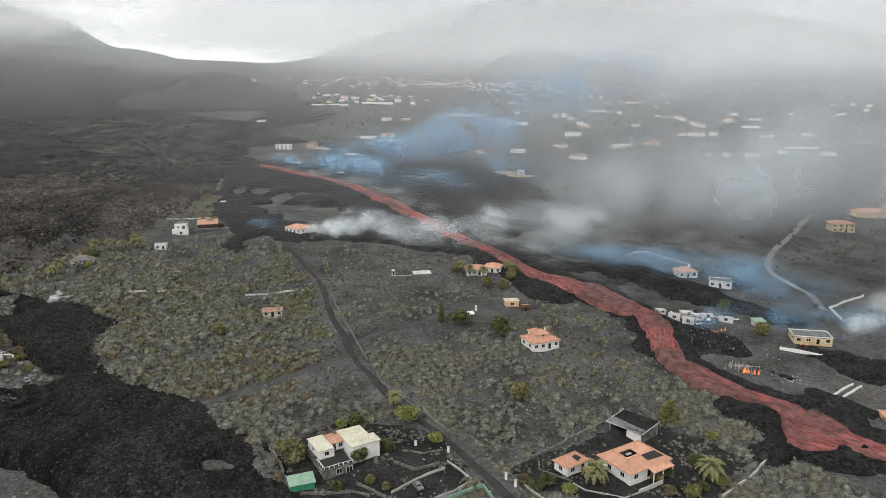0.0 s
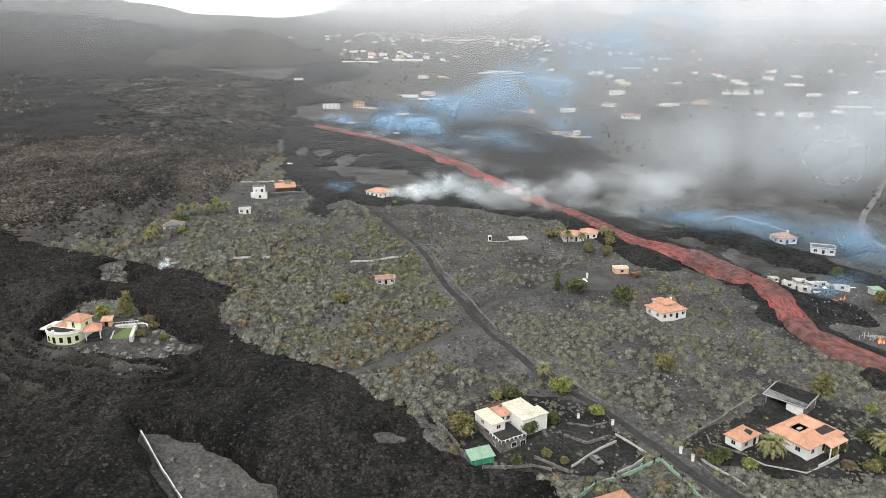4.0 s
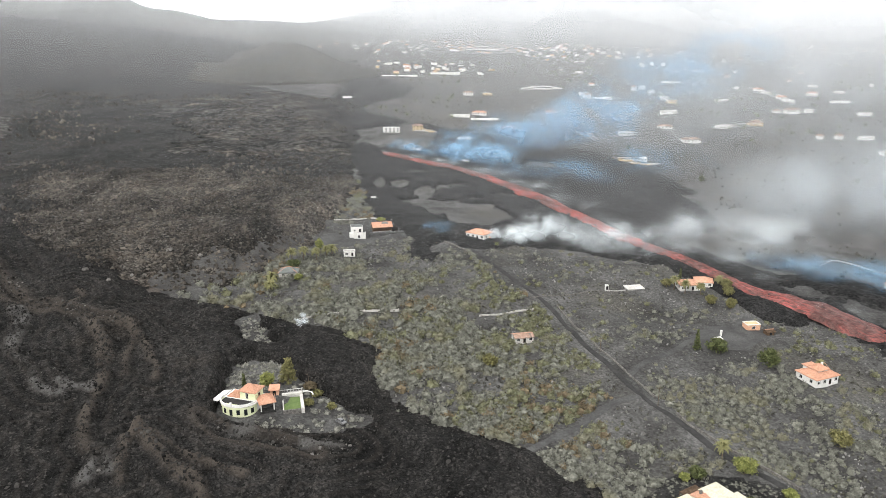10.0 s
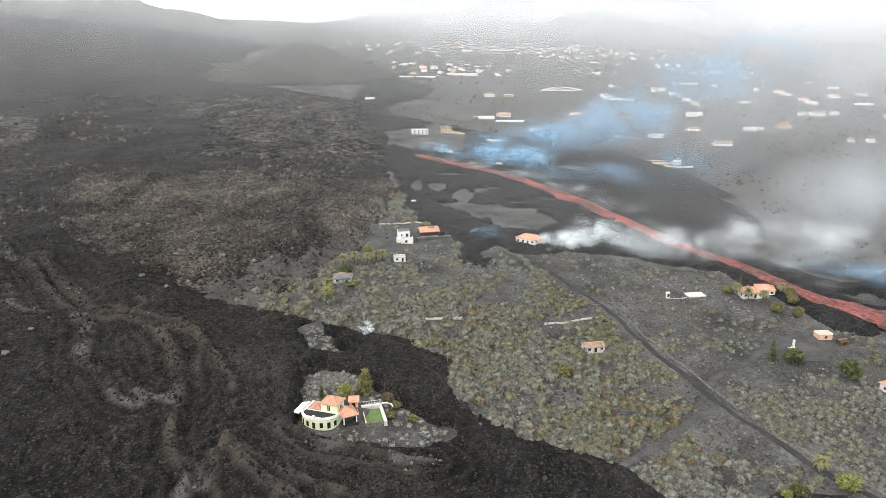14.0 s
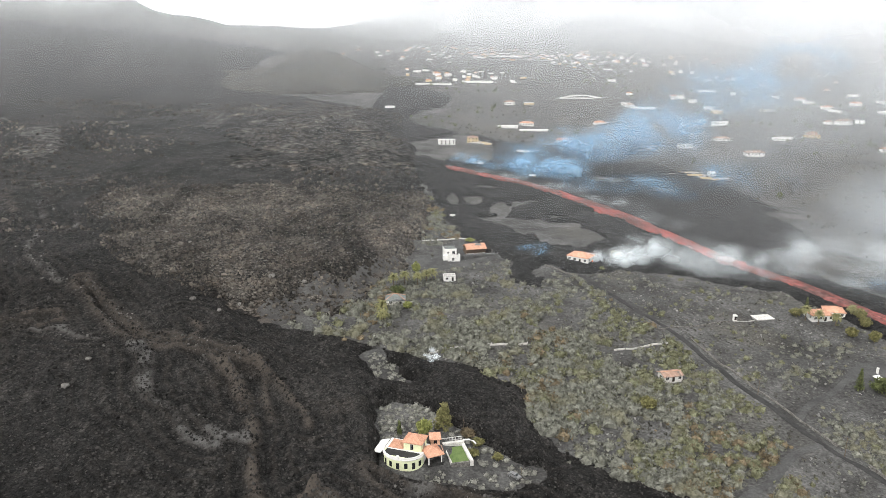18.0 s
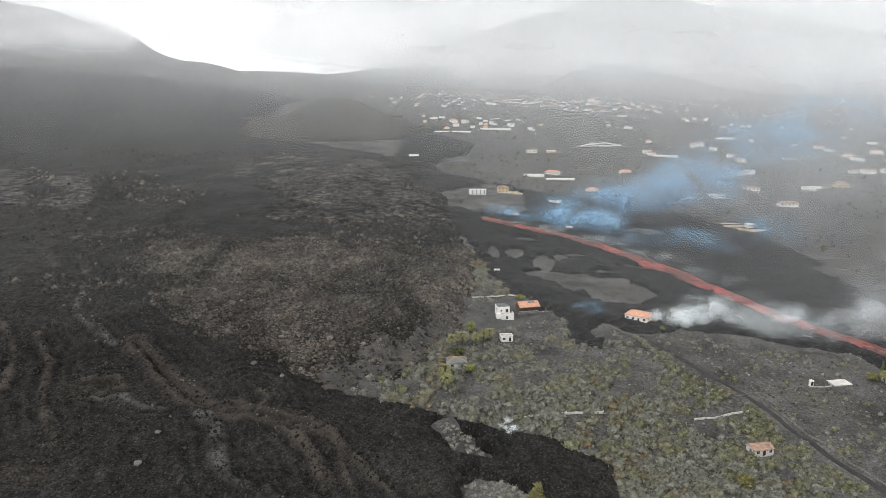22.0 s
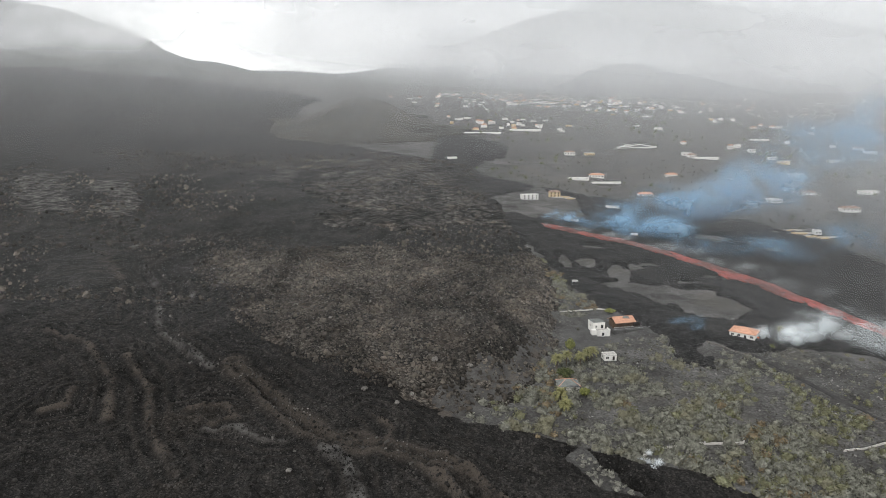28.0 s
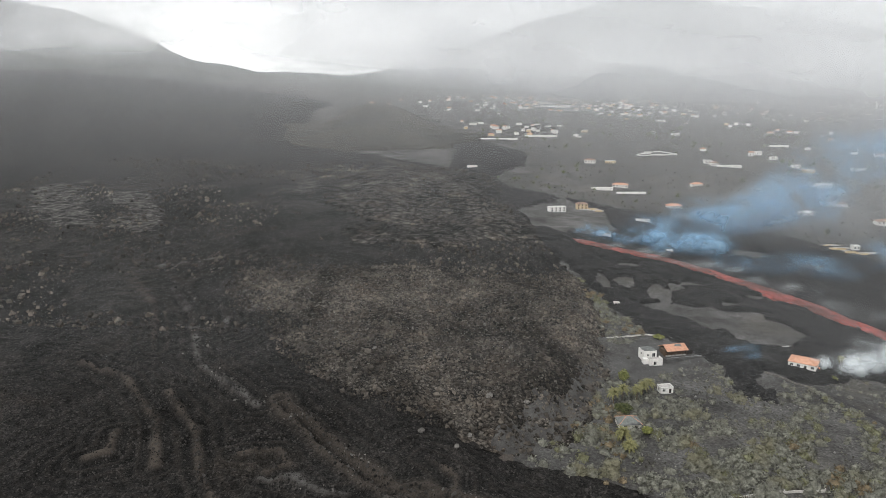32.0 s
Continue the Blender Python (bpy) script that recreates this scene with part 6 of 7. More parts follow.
# ---- burnt and burning ruins beyond the river ----
def ruins():
    rr = random.Random(5)
    for i, (x, y, w, d, h, deg) in enumerate(((100, 307, 4, 3, 2.0, 20), (104.5, 301.5, 5, 4, 2.4, -15), (109.5, 297.5, 5, 4.5, 2.8, -20), (115, 301, 4, 3.5, 2.2, 10), (120.5, 304, 5, 4, 1.8, -10), (127.5, 300, 6, 3.5, 1.8, -25), (112, 306, 6, 4, 1.5, 0))):
        ob = thing("burnt_building", "gutted white building surrounded by lava", "ruin", stand(x, y, deg, 0.8), "burnt buildings by the river")
        t = 0.3
        for q in ((-w / 2, w / 2, -d / 2, -d / 2 + t), (-w / 2, w / 2, d / 2 - t, d / 2), (-w / 2, -w / 2 + t, -d / 2 + t, d / 2 - t), (w / 2 - t, w / 2, -d / 2 + t, d / 2 - t)):
            part("wall", box(*q, -2, h * rr.uniform(0.45, 0.95)), PALE_WALL if i % 3 else CONCRETE, ob)
        if i % 3 == 0:
            part("roof_slab", solid([[(-w / 2 - 0.2, -d / 2 - 0.2, h), (w / 2 + 0.2, -d / 2 - 0.2, h - rr.uniform(0.3, 1.2)), (w / 2 * 0.4, d / 2, h - 0.3), (-w / 2 - 0.2, d / 2 + 0.2, h + 0.1)]], 0.25), PALE_WALL, ob)
        for q in range(4):
            u, v, e = rr.uniform(-w, w), rr.uniform(-d, d * 0.7), rr.uniform(0.6, 1.6)
            part("fallen_slab", solid([[(u - e, v - e * 0.6, rr.uniform(0.0, 0.5)), (u + e, v - e * 0.5, rr.uniform(0.2, 0.9)), (u + e * 0.8, v + e * 0.6, rr.uniform(0.3, 1.2)), (u - e * 0.9, v + e * 0.5, rr.uniform(0.1, 0.8))]], 0.2), (PALE_WALL, WHITE, CONCRETE, TILE_OLD)[q], ob)
        window(ob, 0, -d / 2, 0.3, 1.4, 1.3, "-y")
    ob = thing("burning_greenhouse", "collapsed burning frame of pale posts on ash", "ruin", stand(114.8, 249.6, -30, 0.2))
    for i in range(36):
        x, y, h = rr.uniform(-6.5, 6.5), rr.uniform(-2.5, 2.5), rr.uniform(1.2, 3.2)
        part("stake", tube([(x, y, -0.4), (x + rr.uniform(-0.5, 0.5), y + rr.uniform(-0.4, 0.4), h)], 0.07, 5), PALE_WALL if rr.random() < 0.7 else CHAR, ob)
    for k in range(4):
        part("crossbar", tube([(-6 + k * 1.5, -2.3 + k, 2.0), (1 + k * 1.5, -2.0 + k, 2.3)], 0.06, 5), PALE_WALL, ob)
    for i in range(14):
        flame(ob, rr.uniform(0, 5.5), rr.uniform(-2.0, 1.5), -0.1, rr.uniform(0.6, 1.9), rr)
    rr2 = random.Random(8)
    for (x, y, n) in ((151.5, 276.6, 4), (-83.0, 424.5, 4), (170.5, 262, 4), (182, 250, 6), (117, 286, 5), (123, 289, 3), (161, 259, 4)):
        ob = thing("fire", "small open flames licking over dark rubble", "fire", pose(x, y, float(np.maximum(ground_z(x, y), flow_z(x, y))) + 0.2))
        for i in range(n):
            flame(ob, rr2.uniform(-2.2, 2.2), rr2.uniform(-1, 1), -0.2, rr2.uniform(0.6, 1.5), rr2)


def flame(parent, x, y, z, h, rr):
    """A tongue of fire: a bent, tapering blade."""
    a = rr.uniform(0, 6.28)
    pts = [(x, y, z), (x + 0.12 * math.cos(a), y + 0.12 * math.sin(a), z + h * 0.35), (x - 0.1 * math.cos(a), y + 0.1 * math.sin(a), z + h * 0.7), (x + 0.15, y, z + h)]
    bm = tube(pts, 0.38 * h * 0.6, 7, taper=0.05)
    part("flame", bm, FLAME, parent)


ruins()
debris = np.random.RandomState(3)
dp = np.concatenate([np.stack([debris.uniform(100, 135, 150), debris.uniform(262, 300, 150)], -1), np.stack([debris.uniform(-100, 90, 60), debris.uniform(560, 720, 60)], -1), np.stack([debris.uniform(124, 134, 45), debris.uniform(240, 248, 45)], -1)])


# ---- trees ----
def leaf_cloud(n, centre, radii, leaf, r, bm_list):
    p = r.normal(size=(n, 3))
    p /= np.linalg.norm(p, axis=1)[:, None]
    p *= (0.55 + 0.5 * r.rand(n)[:, None] ** 0.6)
    c = p * np.array(radii) + np.array(centre)
    d = r.normal(size=(n, 3, 3)) * leaf
    bm_list.append((c[:, None, :] + d).reshape(-1, 3))
    # a dark uneven heart so that the crown is not see-through everywhere
    k = 34
    q = r.normal(size=(k, 3))
    q /= np.linalg.norm(q, axis=1)[:, None]
    h = q * np.array(radii) * 0.55 + np.array(centre)
    bm_list.append((h[:, None, :] + r.normal(size=(k, 3, 3)) * np.array(radii) * 0.28).reshape(-1, 3))


def tree(name, label, x, y, h, spread_r, leaf_mat, seed, form="round", trunk_r=0.22, dense=1.0, ground=None):
    """A tapered trunk with limbs and a crown of small leaf clumps in uneven lobes."""
    r = np.random.RandomState(seed)
    z = float((ground or ground_z)(x, y))
    ob = thing(name, label, "tree", pose(x, y, z))
    th = h * (0.5 if form == "round" else 0.85)
    trunk = part("trunk", tube([(0, 0, -0.4), (0.1, 0.05, th * 0.4), (-0.05, 0.1, th * 0.75), (0.05, 0, th)], trunk_r, 8, taper=0.35), BARK, ob)
    clouds = []
    if form == "round":
        for k in range(6):
            a = k * 1.05 + r.rand()
            q = (math.cos(a) * spread_r * 0.55, math.sin(a) * spread_r * 0.55, h * r.uniform(0.42, 0.72))
            part("limb", tube([(0, 0, th * 0.45), (q[0] * 0.5, q[1] * 0.5, q[2] * 0.8), q], trunk_r * 0.45, 6, taper=0.3), BARK, trunk)
            leaf_cloud(int(110 * dense), q, (spread_r * 0.5, spread_r * 0.5, h * 0.24), 0.26, r, clouds)
        leaf_cloud(int(150 * dense), (0, 0, h * 0.76), (spread_r * 0.6, spread_r * 0.6, h * 0.24), 0.26, r, clouds)
        leaf_cloud(int(130 * dense), (0, 0, h * 0.35), (spread_r * 0.75, spread_r * 0.75, h * 0.25), 0.26, r, clouds)
    elif form == "cypress":
        for k in range(9):
            t = k / 8
            leaf_cloud(int(80 * dense), (r.uniform(-0.12, 0.12), r.uniform(-0.12, 0.12), h * (0.1 + 0.84 * t)), (spread_r * (1.05 - 0.85 * t), spread_r * (1.05 - 0.85 * t), h * 0.09), 0.2, r, clouds)
    else:
        for k in range(8):
            t = k / 7
            for j in range(5 if t < 0.8 else 2):
                a = j * 1.257 + k * 0.8
                rad = spread_r * (1.05 - 0.85 * t) * r.uniform(0.5, 0.9)
                leaf_cloud(int(42 * dense), (math.cos(a) * rad, math.sin(a) * rad, h * (0.16 + 0.8 * t)), (spread_r * 0.38, spread_r * 0.38, h * 0.07), 0.22, r, clouds)
    v = np.concatenate(clouds)
    crown = mesh_from("crown", v, np.arange(len(v)).reshape(-1, 3), leaf_mat, False)
    crown.parent = ob
    PADS.append((x, y, spread_r * 0.6))
    return ob


FROND = None


def palm(x, y, h, span, seed, label="dusty palm with drooping grey-green fronds", n=34):
    """A palm: rough trunk and arching fronds, each with two rows of leaflets."""
    global FROND
    r = random.Random(seed)
    ob = thing("palm_tree", label, "palm", pose(x, y, float(ground_z(x, y))), "palms")
    part("trunk", tube([(0, 0, -0.4), (0.08, 0.05, h * 0.5), (0, 0.1, h)], 0.28, 9, taper=0.75), BARK, ob)
    if FROND is None:
        bm = bmesh.new()
        rib = []
        for i in range(9):
            t = i / 8
            rib.append(Vector((0.15 + 0.95 * t, 0, 0.42 * math.sin(t * 2.4) - 0.55 * t * t)))
        for i in range(8):
            a, b = rib[i], rib[i + 1]
            for s in (-1, 1):
                for k in range(3):
                    p = a.lerp(b, k / 3)
                    w = 0.30 * math.sin(math.pi * min(0.97, 0.15 + 0.8 * (i + k / 3) / 8))
                    tip = p + Vector((0.10, s * w, -0.10 - 0.05 * k))
                    vs = [bm.verts.new(p), bm.verts.new(p + (b - a) * 0.5), bm.verts.new(tip)]
                    bm.faces.new(vs if s > 0 else vs[::-1])
        tube(rib, 0.012, 4, bm, 0.4)
        FROND = bpy.data.meshes.new("frond")
        bm.to_mesh(FROND)
        bm.free()
        FROND.materials.append(PALM)
    for k in range(n):
        f = new("frond", FROND)
        f.parent = ob
        a, tilt = k * 137.5 + r.uniform(-12, 12), -55 + 95 * (k / n) + r.uniform(-8, 8)
        f.matrix_basis = pose(0, 0.1, h, 0, 0, a) @ pose(0, 0, 0, 0, tilt - 10, 0) @ Matrix.Scale(span * r.uniform(0.85, 1.1), 4)
    PADS.append((x, y, 1.5))
    return ob


for x, y, h, s, k in ((42.2, 175.2, 4.2, 3.6, 1), (75.7, 179.4, 3.6, 3.8, 2), (-177, 401.5, 5.0, 3.2, 3), (-197, 385.5, 5.5, 3.2, 4), (-199.5, 352, 4.2, 3.4, 5), (-198.6, 343.5, 3.4, 3.2, 6), (-184.5, 392, 5.5, 3.0, 7),
                      (-191.5, 391, 6.0, 3.0, 8), (-180, 399, 4.6, 3.0, 9), (14, 353, 5.0, 2.6, 10), (9.5, 357, 5.5, 2.6, 11), (34, 361, 4.6, 2.6, 12), (21, 350.5, 4.2, 2.6, 13), (42, 269.5, 4.5, 2.0, 14), (-71, 427, 6.5, 2.0, 15), (-62, 428, 6.0, 2.0, 16), (-16, 214, 4.5, 2.6, 17)):
    palm(x, y, h, s, k)
T = [("tree", "leafy olive-green tree beside the stone house", -43.0, 180.8, 8.0, 4.6, LEAF_OLIVE, "round"), ("tree", "small green tree against the white wall", -24.0, 182.4, 4.8, 2.6, LEAF, "round"), ("tree", "small green tree by the house corner", -16.6, 188.2, 4.2, 2.2, LEAF, "round"),
     ("bush", "round green garden bush", -28.6, 169.6, 2.6, 1.7, LEAF, "round"), ("bush", "clipped round green garden bush", -20.0, 173.2, 2.0, 1.3, LEAF_OLIVE, "round"), ("bush", "clipped green bush by the wall", -15.4, 171.0, 1.6, 1.0, LEAF_OLIVE, "round"),
     ("tree", "dark green tree behind the house", -27.5, 203.5, 4.0, 2.6, LEAF, "round"), ("bush", "bright green bush behind the house", -32.0, 202.0, 2.6, 1.6, LEAF_BRIGHT, "round"), ("tree", "bright yellow-green willow-like tree", -11.5, 206.5, 5.8, 4.0, LEAF_BRIGHT, "round"),
     ("bush", "large green shrub by the gate", -2.2, 194.6, 3.0, 2.4, LEAF_BRIGHT, "round"), ("tree", "broad olive tree in the open scrub", 26.0, 221.0, 7.0, 3.8, LEAF_OLIVE, "round"), ("tree", "pine behind the garage", 73.5, 210.0, 7.4, 3.4, LEAF_OLIVE, "pine"),
     ("bush", "green garden shrub beside the villa", 74.0, 186.0, 3.0, 2.6, LEAF, "round"), ("bush", "green garden shrub beside the villa", 64.3, 181.0, 3.0, 1.8, LEAF, "round"), ("bush", "grey dusty shrub beside the porch", 60.5, 179.0, 3.0, 2.0, LEAF_OLIVE, "round"), ("bush", "green garden shrub beside the villa", 72.0, 174.6, 2.2, 1.9, LEAF, "round"),
     ("bush", "green shrub in the villa garden", 29.0, 175.6, 2.6, 2.2, LEAF, "round"), ("bush", "green shrub in the villa garden", 25.4, 173.0, 2.6, 2.4, LEAF, "round"), ("bush", "rust-coloured dry shrub by the drive", 22.4, 175.4, 2.4, 1.8, SHRUB_RUST, "round"), ("bush", "green shrub in the villa garden", 34.5, 170.7, 2.4, 2.0, LEAF_BRIGHT, "round"),
     ("bush", "dry brown shrub beside the villa", 62.0, 172.0, 2.2, 1.9, SHRUB_RUST, "round"), ("bush", "olive shrub beside the villa", 68.2, 172.0, 2.6, 2.4, LEAF_OLIVE, "round"), ("bush", "green shrub below the villa", 78.5, 177.0, 2.8, 2.2, LEAF_OLIVE, "round"), ("bush", "green shrub on the slope", 84.0, 200.5, 2.4, 1.5, LEAF_BRIGHT, "round"),
     ("cypress", "dark green cypress on bare ash", -0.7, 288.5, 9.0, 1.9, LEAF, "cypress"), ("tree", "dark green tree beside a cypress", 7.2, 286.5, 7.2, 4.6, LEAF, "round"), ("tree", "large dark green tree on ash", 23.5, 273.5, 9.0, 4.6, LEAF, "round"), ("tree", "olive tree in the scrub", -90, 268.5, 5.4, 3.2, LEAF_OLIVE, "round"),
     ("pine_tree", "green pine on the ash island", -166.5, 246.7, 10.0, 3.2, LEAF_OLIVE, "pine"), ("tree", "bright green tree behind the lime house", -173.0, 241.5, 6.0, 2.8, LEAF_BRIGHT, "round"), ("cypress", "slim dark cypress behind the lime house", -181.2, 240.6, 5.2, 0.8, LEAF, "cypress"), ("bush", "dried rusty palm bush", -158.0, 244.3, 2.6, 2.6, SHRUB_RUST, "round"),
     ("bush", "olive shrub on the ash island", -154.5, 240.5, 2.2, 2.2, LEAF_OLIVE, "round"), ("bush", "olive shrub on the ash island", -156.5, 233.5, 2.0, 2.0, LEAF_OLIVE, "round"), ("bush", "green shrub on the ash island", -148.0, 234.0, 1.8, 1.7, LEAF_OLIVE, "round"),
     ("tree", "dense green tree by the stone cottage", -194, 377.5, 5.0, 4.2, LEAF, "round"), ("tree", "bright green tree by the cottage", -187.5, 359.5, 3.6, 2.4, LEAF_BRIGHT, "round"), ("tree", "tall yellow-green tree by the lane", -186.5, 412.5, 7.0, 2.6, LEAF_BRIGHT, "round"), ("bush", "green shrubs on the terrace", -155.5, 466, 2.4, 3.2, LEAF_BRIGHT, "round"),
     ("bush", "yellow-green bush beside the burning house", -80, 416, 2.2, 2.4, LEAF_BRIGHT, "round"), ("tree", "green tree beside the long house", 37.0, 359, 6.0, 3.2, LEAF_OLIVE, "round"), ("tree", "green tree beside the long house", 35.5, 351, 5.2, 3.0, LEAF_OLIVE, "round"), ("tree", "olive tree below the long house", 22, 338, 5.0, 2.8, LEAF_OLIVE, "round"), ("tree", "olive tree below the long house", 30, 333, 5.5, 2.6, LEAF_OLIVE, "round"),
     ("tree", "green trees by the long house", 6.5, 361, 4.5, 3.2, LEAF_OLIVE, "round"), ("cypress", "dark slim cypress behind the long house", 17.0, 372, 6.5, 1.0, LEAF, "cypress"), ("tree", "scorched tree between burnt buildings", 138, 287, 6.0, 3.6, LEAF_OLIVE, "round"), ("tree", "dark tree beyond the lava", 131, 312, 6.5, 3.0, LEAF, "round"), ("tree", "dark tree by the flat house", 153, 356, 5.0, 3.2, LEAF, "round"), ("tree", "green tree by the hip-roofed house", 139, 366, 5.5, 2.4, LEAF, "round")]
for i, (nm, lb, x, y, h, s, mt, form) in enumerate(T):
    tree(nm, lb, x, y, h, s, mt, 200 + i, form)
rng = random.Random(17)
for i in range(26):
    x, y = rng.uniform(60, 520), rng.uniform(480, 1150)
    tree("tree", "dark tree on the far ash slope", x, y, rng.uniform(4, 7), rng.uniform(2, 3.6), LEAF, 400 + i, "round", dense=0.35)


def snag(x, y, h, label):
    ob = thing("dead_tree", label, "tree", pose(x, y, float(ground_z(x, y))))
    part("trunk", tube([(0, 0, -0.3), (0.1, 0, h * 0.6), (0, 0.1, h)], 0.12, 6, taper=0.4), BARK, ob)
    for k in range(4):
        a = k * 1.7
        part("branch", tube([(0.05, 0, h * (0.6 + 0.1 * k)), (math.cos(a) * 0.9, math.sin(a) * 0.9, h * (0.75 + 0.08 * k))], 0.05, 5, taper=0.4), BARK, ob)


for x, y, h in ((-159.4, 248.4, 4.5), (-141, 226, 3.0), (57, 372, 6), (192, 250, 5.5), (196, 250, 5), (39.8, 313, 2.0)):
    snag(x, y, h, "bare grey dead tree")


def pole(x, y, h):
    ob = thing("utility_pole", "weathered wooden utility pole", "pole", pose(x, y, float(ground_z(x, y))), "utility poles")
    part("shaft", tube([(0, 0, -0.5), (0, 0, h)], 0.13, 8, taper=0.7), BARK, ob)
    part("crossarm", box(-0.8, 0.8, -0.06, 0.06, h - 0.7, h - 0.58), BARK, ob)


for x, y in ((-43, 283), (-29, 244), (16, 186), (28, 178)):
    pole(x, y, 7.5)


# ---- houses of the far slope and the town ----
def far_house(x, y, w, d, h, roof, deg, label, wall=None, windows=3, roof_mat=None, storeys=1):
    w, d, h = w * 0.72, d * 0.72, h * 0.8
    ob = thing("house", label, "house", stand(x, y, deg, 0.0), "houses of the far slope")
    part("wall", box(-w / 2, w / 2, -d / 2, d / 2, -3, h), wall or WHITE, ob)
    for s in range(storeys):
        for i in range(windows):
            u = -w / 2 + w * (i + 0.5) / windows
            part("window", box(u - 0.75, u + 0.75, -d / 2 - 0.06, -d / 2 + 0.05, h / storeys * s + 0.9, h / storeys * s + 2.3), GLASS, ob)
    roof_on(ob, roof, -w / 2, w / 2, -d / 2, d / 2, h, 2.0, 0.6, roof_mat or (CONCRETE if roof == "flat" else TILE), caps=False)
    return ob


FAR = [(-177.2, 782.8, 24, 10, 6, "flat", 2), (-149.1, 801, 16, 9, 7, "hip", 2), (-145.2, 691.6, 14, 8, 4, "flat", 1), (-97.6, 751.4, 18, 9, 4, "flat", 1), (-96.6, 659.4, 8, 7, 4, "flat", 1), (-45.1, 832.5, 22, 11, 4, "hip", 1), (-75.7, 963.2, 26, 10, 4, "hip", 1), (20.6, 967.3, 20, 10, 5, "hip", 1),
       (42.5, 796.9, 12, 8, 4, "hip", 1), (87.1, 813.8, 22, 9, 4, "flat", 1), (144, 862, 24, 10, 4, "hip", 1), (151.2, 783.3, 27, 12, 4, "hip", 1), (218, 876, 24, 10, 4, "flat", 1), (178, 968, 28, 11, 8, "flat", 2), (219, 1098, 22, 10, 5, "flat", 1), (201, 1262, 12, 9, 6, "hip", 2), (86.7, 939.2, 7, 6, 4, "flat", 1),
       (222, 1225, 15, 9, 4, "flat", 1), (420, 1238, 26, 10, 4, "flat", 1), (304, 1126, 26, 10, 4, "flat", 1), (96, 1157, 18, 9, 5, "flat", 1), (410, 1133, 26, 10, 5, "flat", 1), (269, 905, 24, 10, 4, "hip", 1), (77.9, 697.7, 9, 7, 4, "flat", 1)]
FAR2 = [(98, 1136, 16, 9, 5, "hip", 1), (23, 1234, 12, 8, 4, "flat", 1), (-89, 1118, 22, 10, 5, "hip", 1), (-59, 1119, 20, 9, 4, "flat", 1), (148, 1522, 22, 10, 5, "flat", 1), (-35, 1518, 16, 10, 5, "flat", 1), (-263, 1028, 18, 9, 5, "flat", 1), (-253, 787, 12, 8, 3, "flat", 1), (-285, 800, 10, 8, 3, "flat", 1), (219, 1280, 14, 9, 5, "flat", 1), (221, 1142, 16, 9, 4, "flat", 1),
        (227, 885, 25, 9, 3, "flat", 1), (276, 920, 18, 9, 4, "hip", 1), (426, 1287, 24, 10, 4, "hip", 1), (418, 1175, 22, 10, 5, "hip", 1), (368, 1025, 30, 11, 6, "hip", 2), (396, 1034, 14, 9, 5, "flat", 1), (345, 1022, 14, 8, 4, "hip", 1), (552, 1352, 24, 10, 5, "flat", 1), (494, 1232, 24, 10, 5, "hip", 1),
        (559, 1270, 26, 10, 4, "flat", 1), (465, 1014, 26, 10, 4, "flat", 1), (536, 1043, 16, 10, 5, "flat", 1), (311, 825, 9, 8, 4, "hip", 1), (332, 824, 10, 8, 5, "hip", 1), (363, 824, 22, 10, 4, "flat", 1), (413, 853, 14, 9, 4, "flat", 1), (464, 846, 24, 10, 4, "flat", 1), (566, 946, 28, 10, 4, "hip", 1), (333, 738, 6, 5, 3, "flat", 1),
        (-167.3, 526.6, 5, 4, 2.6, "flat", 1)]
rng = random.Random(23)
for x, y, w, d, h, rf, st in FAR + FAR2:
    tint = rng.random()
    far_house(x, y, w, d, h, rf, rng.uniform(-18, 18), "white far house with terracotta roof on dark ash" if rf == "hip" else "white flat-roofed far house on dark ash", TAN if tint < 0.14 else WHITE, max(2, int(w / 5)), (CONCRETE if rf == "flat" else TILE_OLD) if rng.random() < 0.6 else (WHITE if rf == "flat" else TILE), st)


def long_wall(x, y, w, deg, h=1.8, d=3.5):
    ob = thing("greenhouse", "long low white greenhouse on the far slope", "greenhouse", stand(x, y, deg), "greenhouses")
    part("wall", box(-w / 2, w / 2, -d / 2, d / 2, -3, h), WHITE, ob)
    part("roof", solid([[(-w / 2 - 0.2, -d / 2, h), (w / 2 + 0.2, -d / 2, h), (w / 2 + 0.2, 0, h + 0.7), (-w / 2 - 0.2, 0, h + 0.7)], [(-w / 2 - 0.2, 0, h + 0.7), (w / 2 + 0.2, 0, h + 0.7), (w / 2 + 0.2, d / 2, h), (-w / 2 - 0.2, d / 2, h)]], 0.15), WHITE, ob)


for q in ((-101.7, 943.8, 26, 4), (-69.8, 927.3, 36, 6), (116, 1124, 36, 2), (458, 901, 40, -3), (500, 1150, 30, 3), (300, 1390, 34, 0), (-275, 1410, 30, 3), (-216, 1353, 70, 3), (-131, 1429, 60, 3), (-34, 2149, 90, 3), (197, 1818, 24, 3)):
    long_wall(*q)
low_wall("perimeter_wall", "long white perimeter wall round a far plot", [(1, 1209), (34, 1257), (53, 1272), (74, 1246), (39, 1225), (0, 1199)], 1.3, 2.2, WHITE)


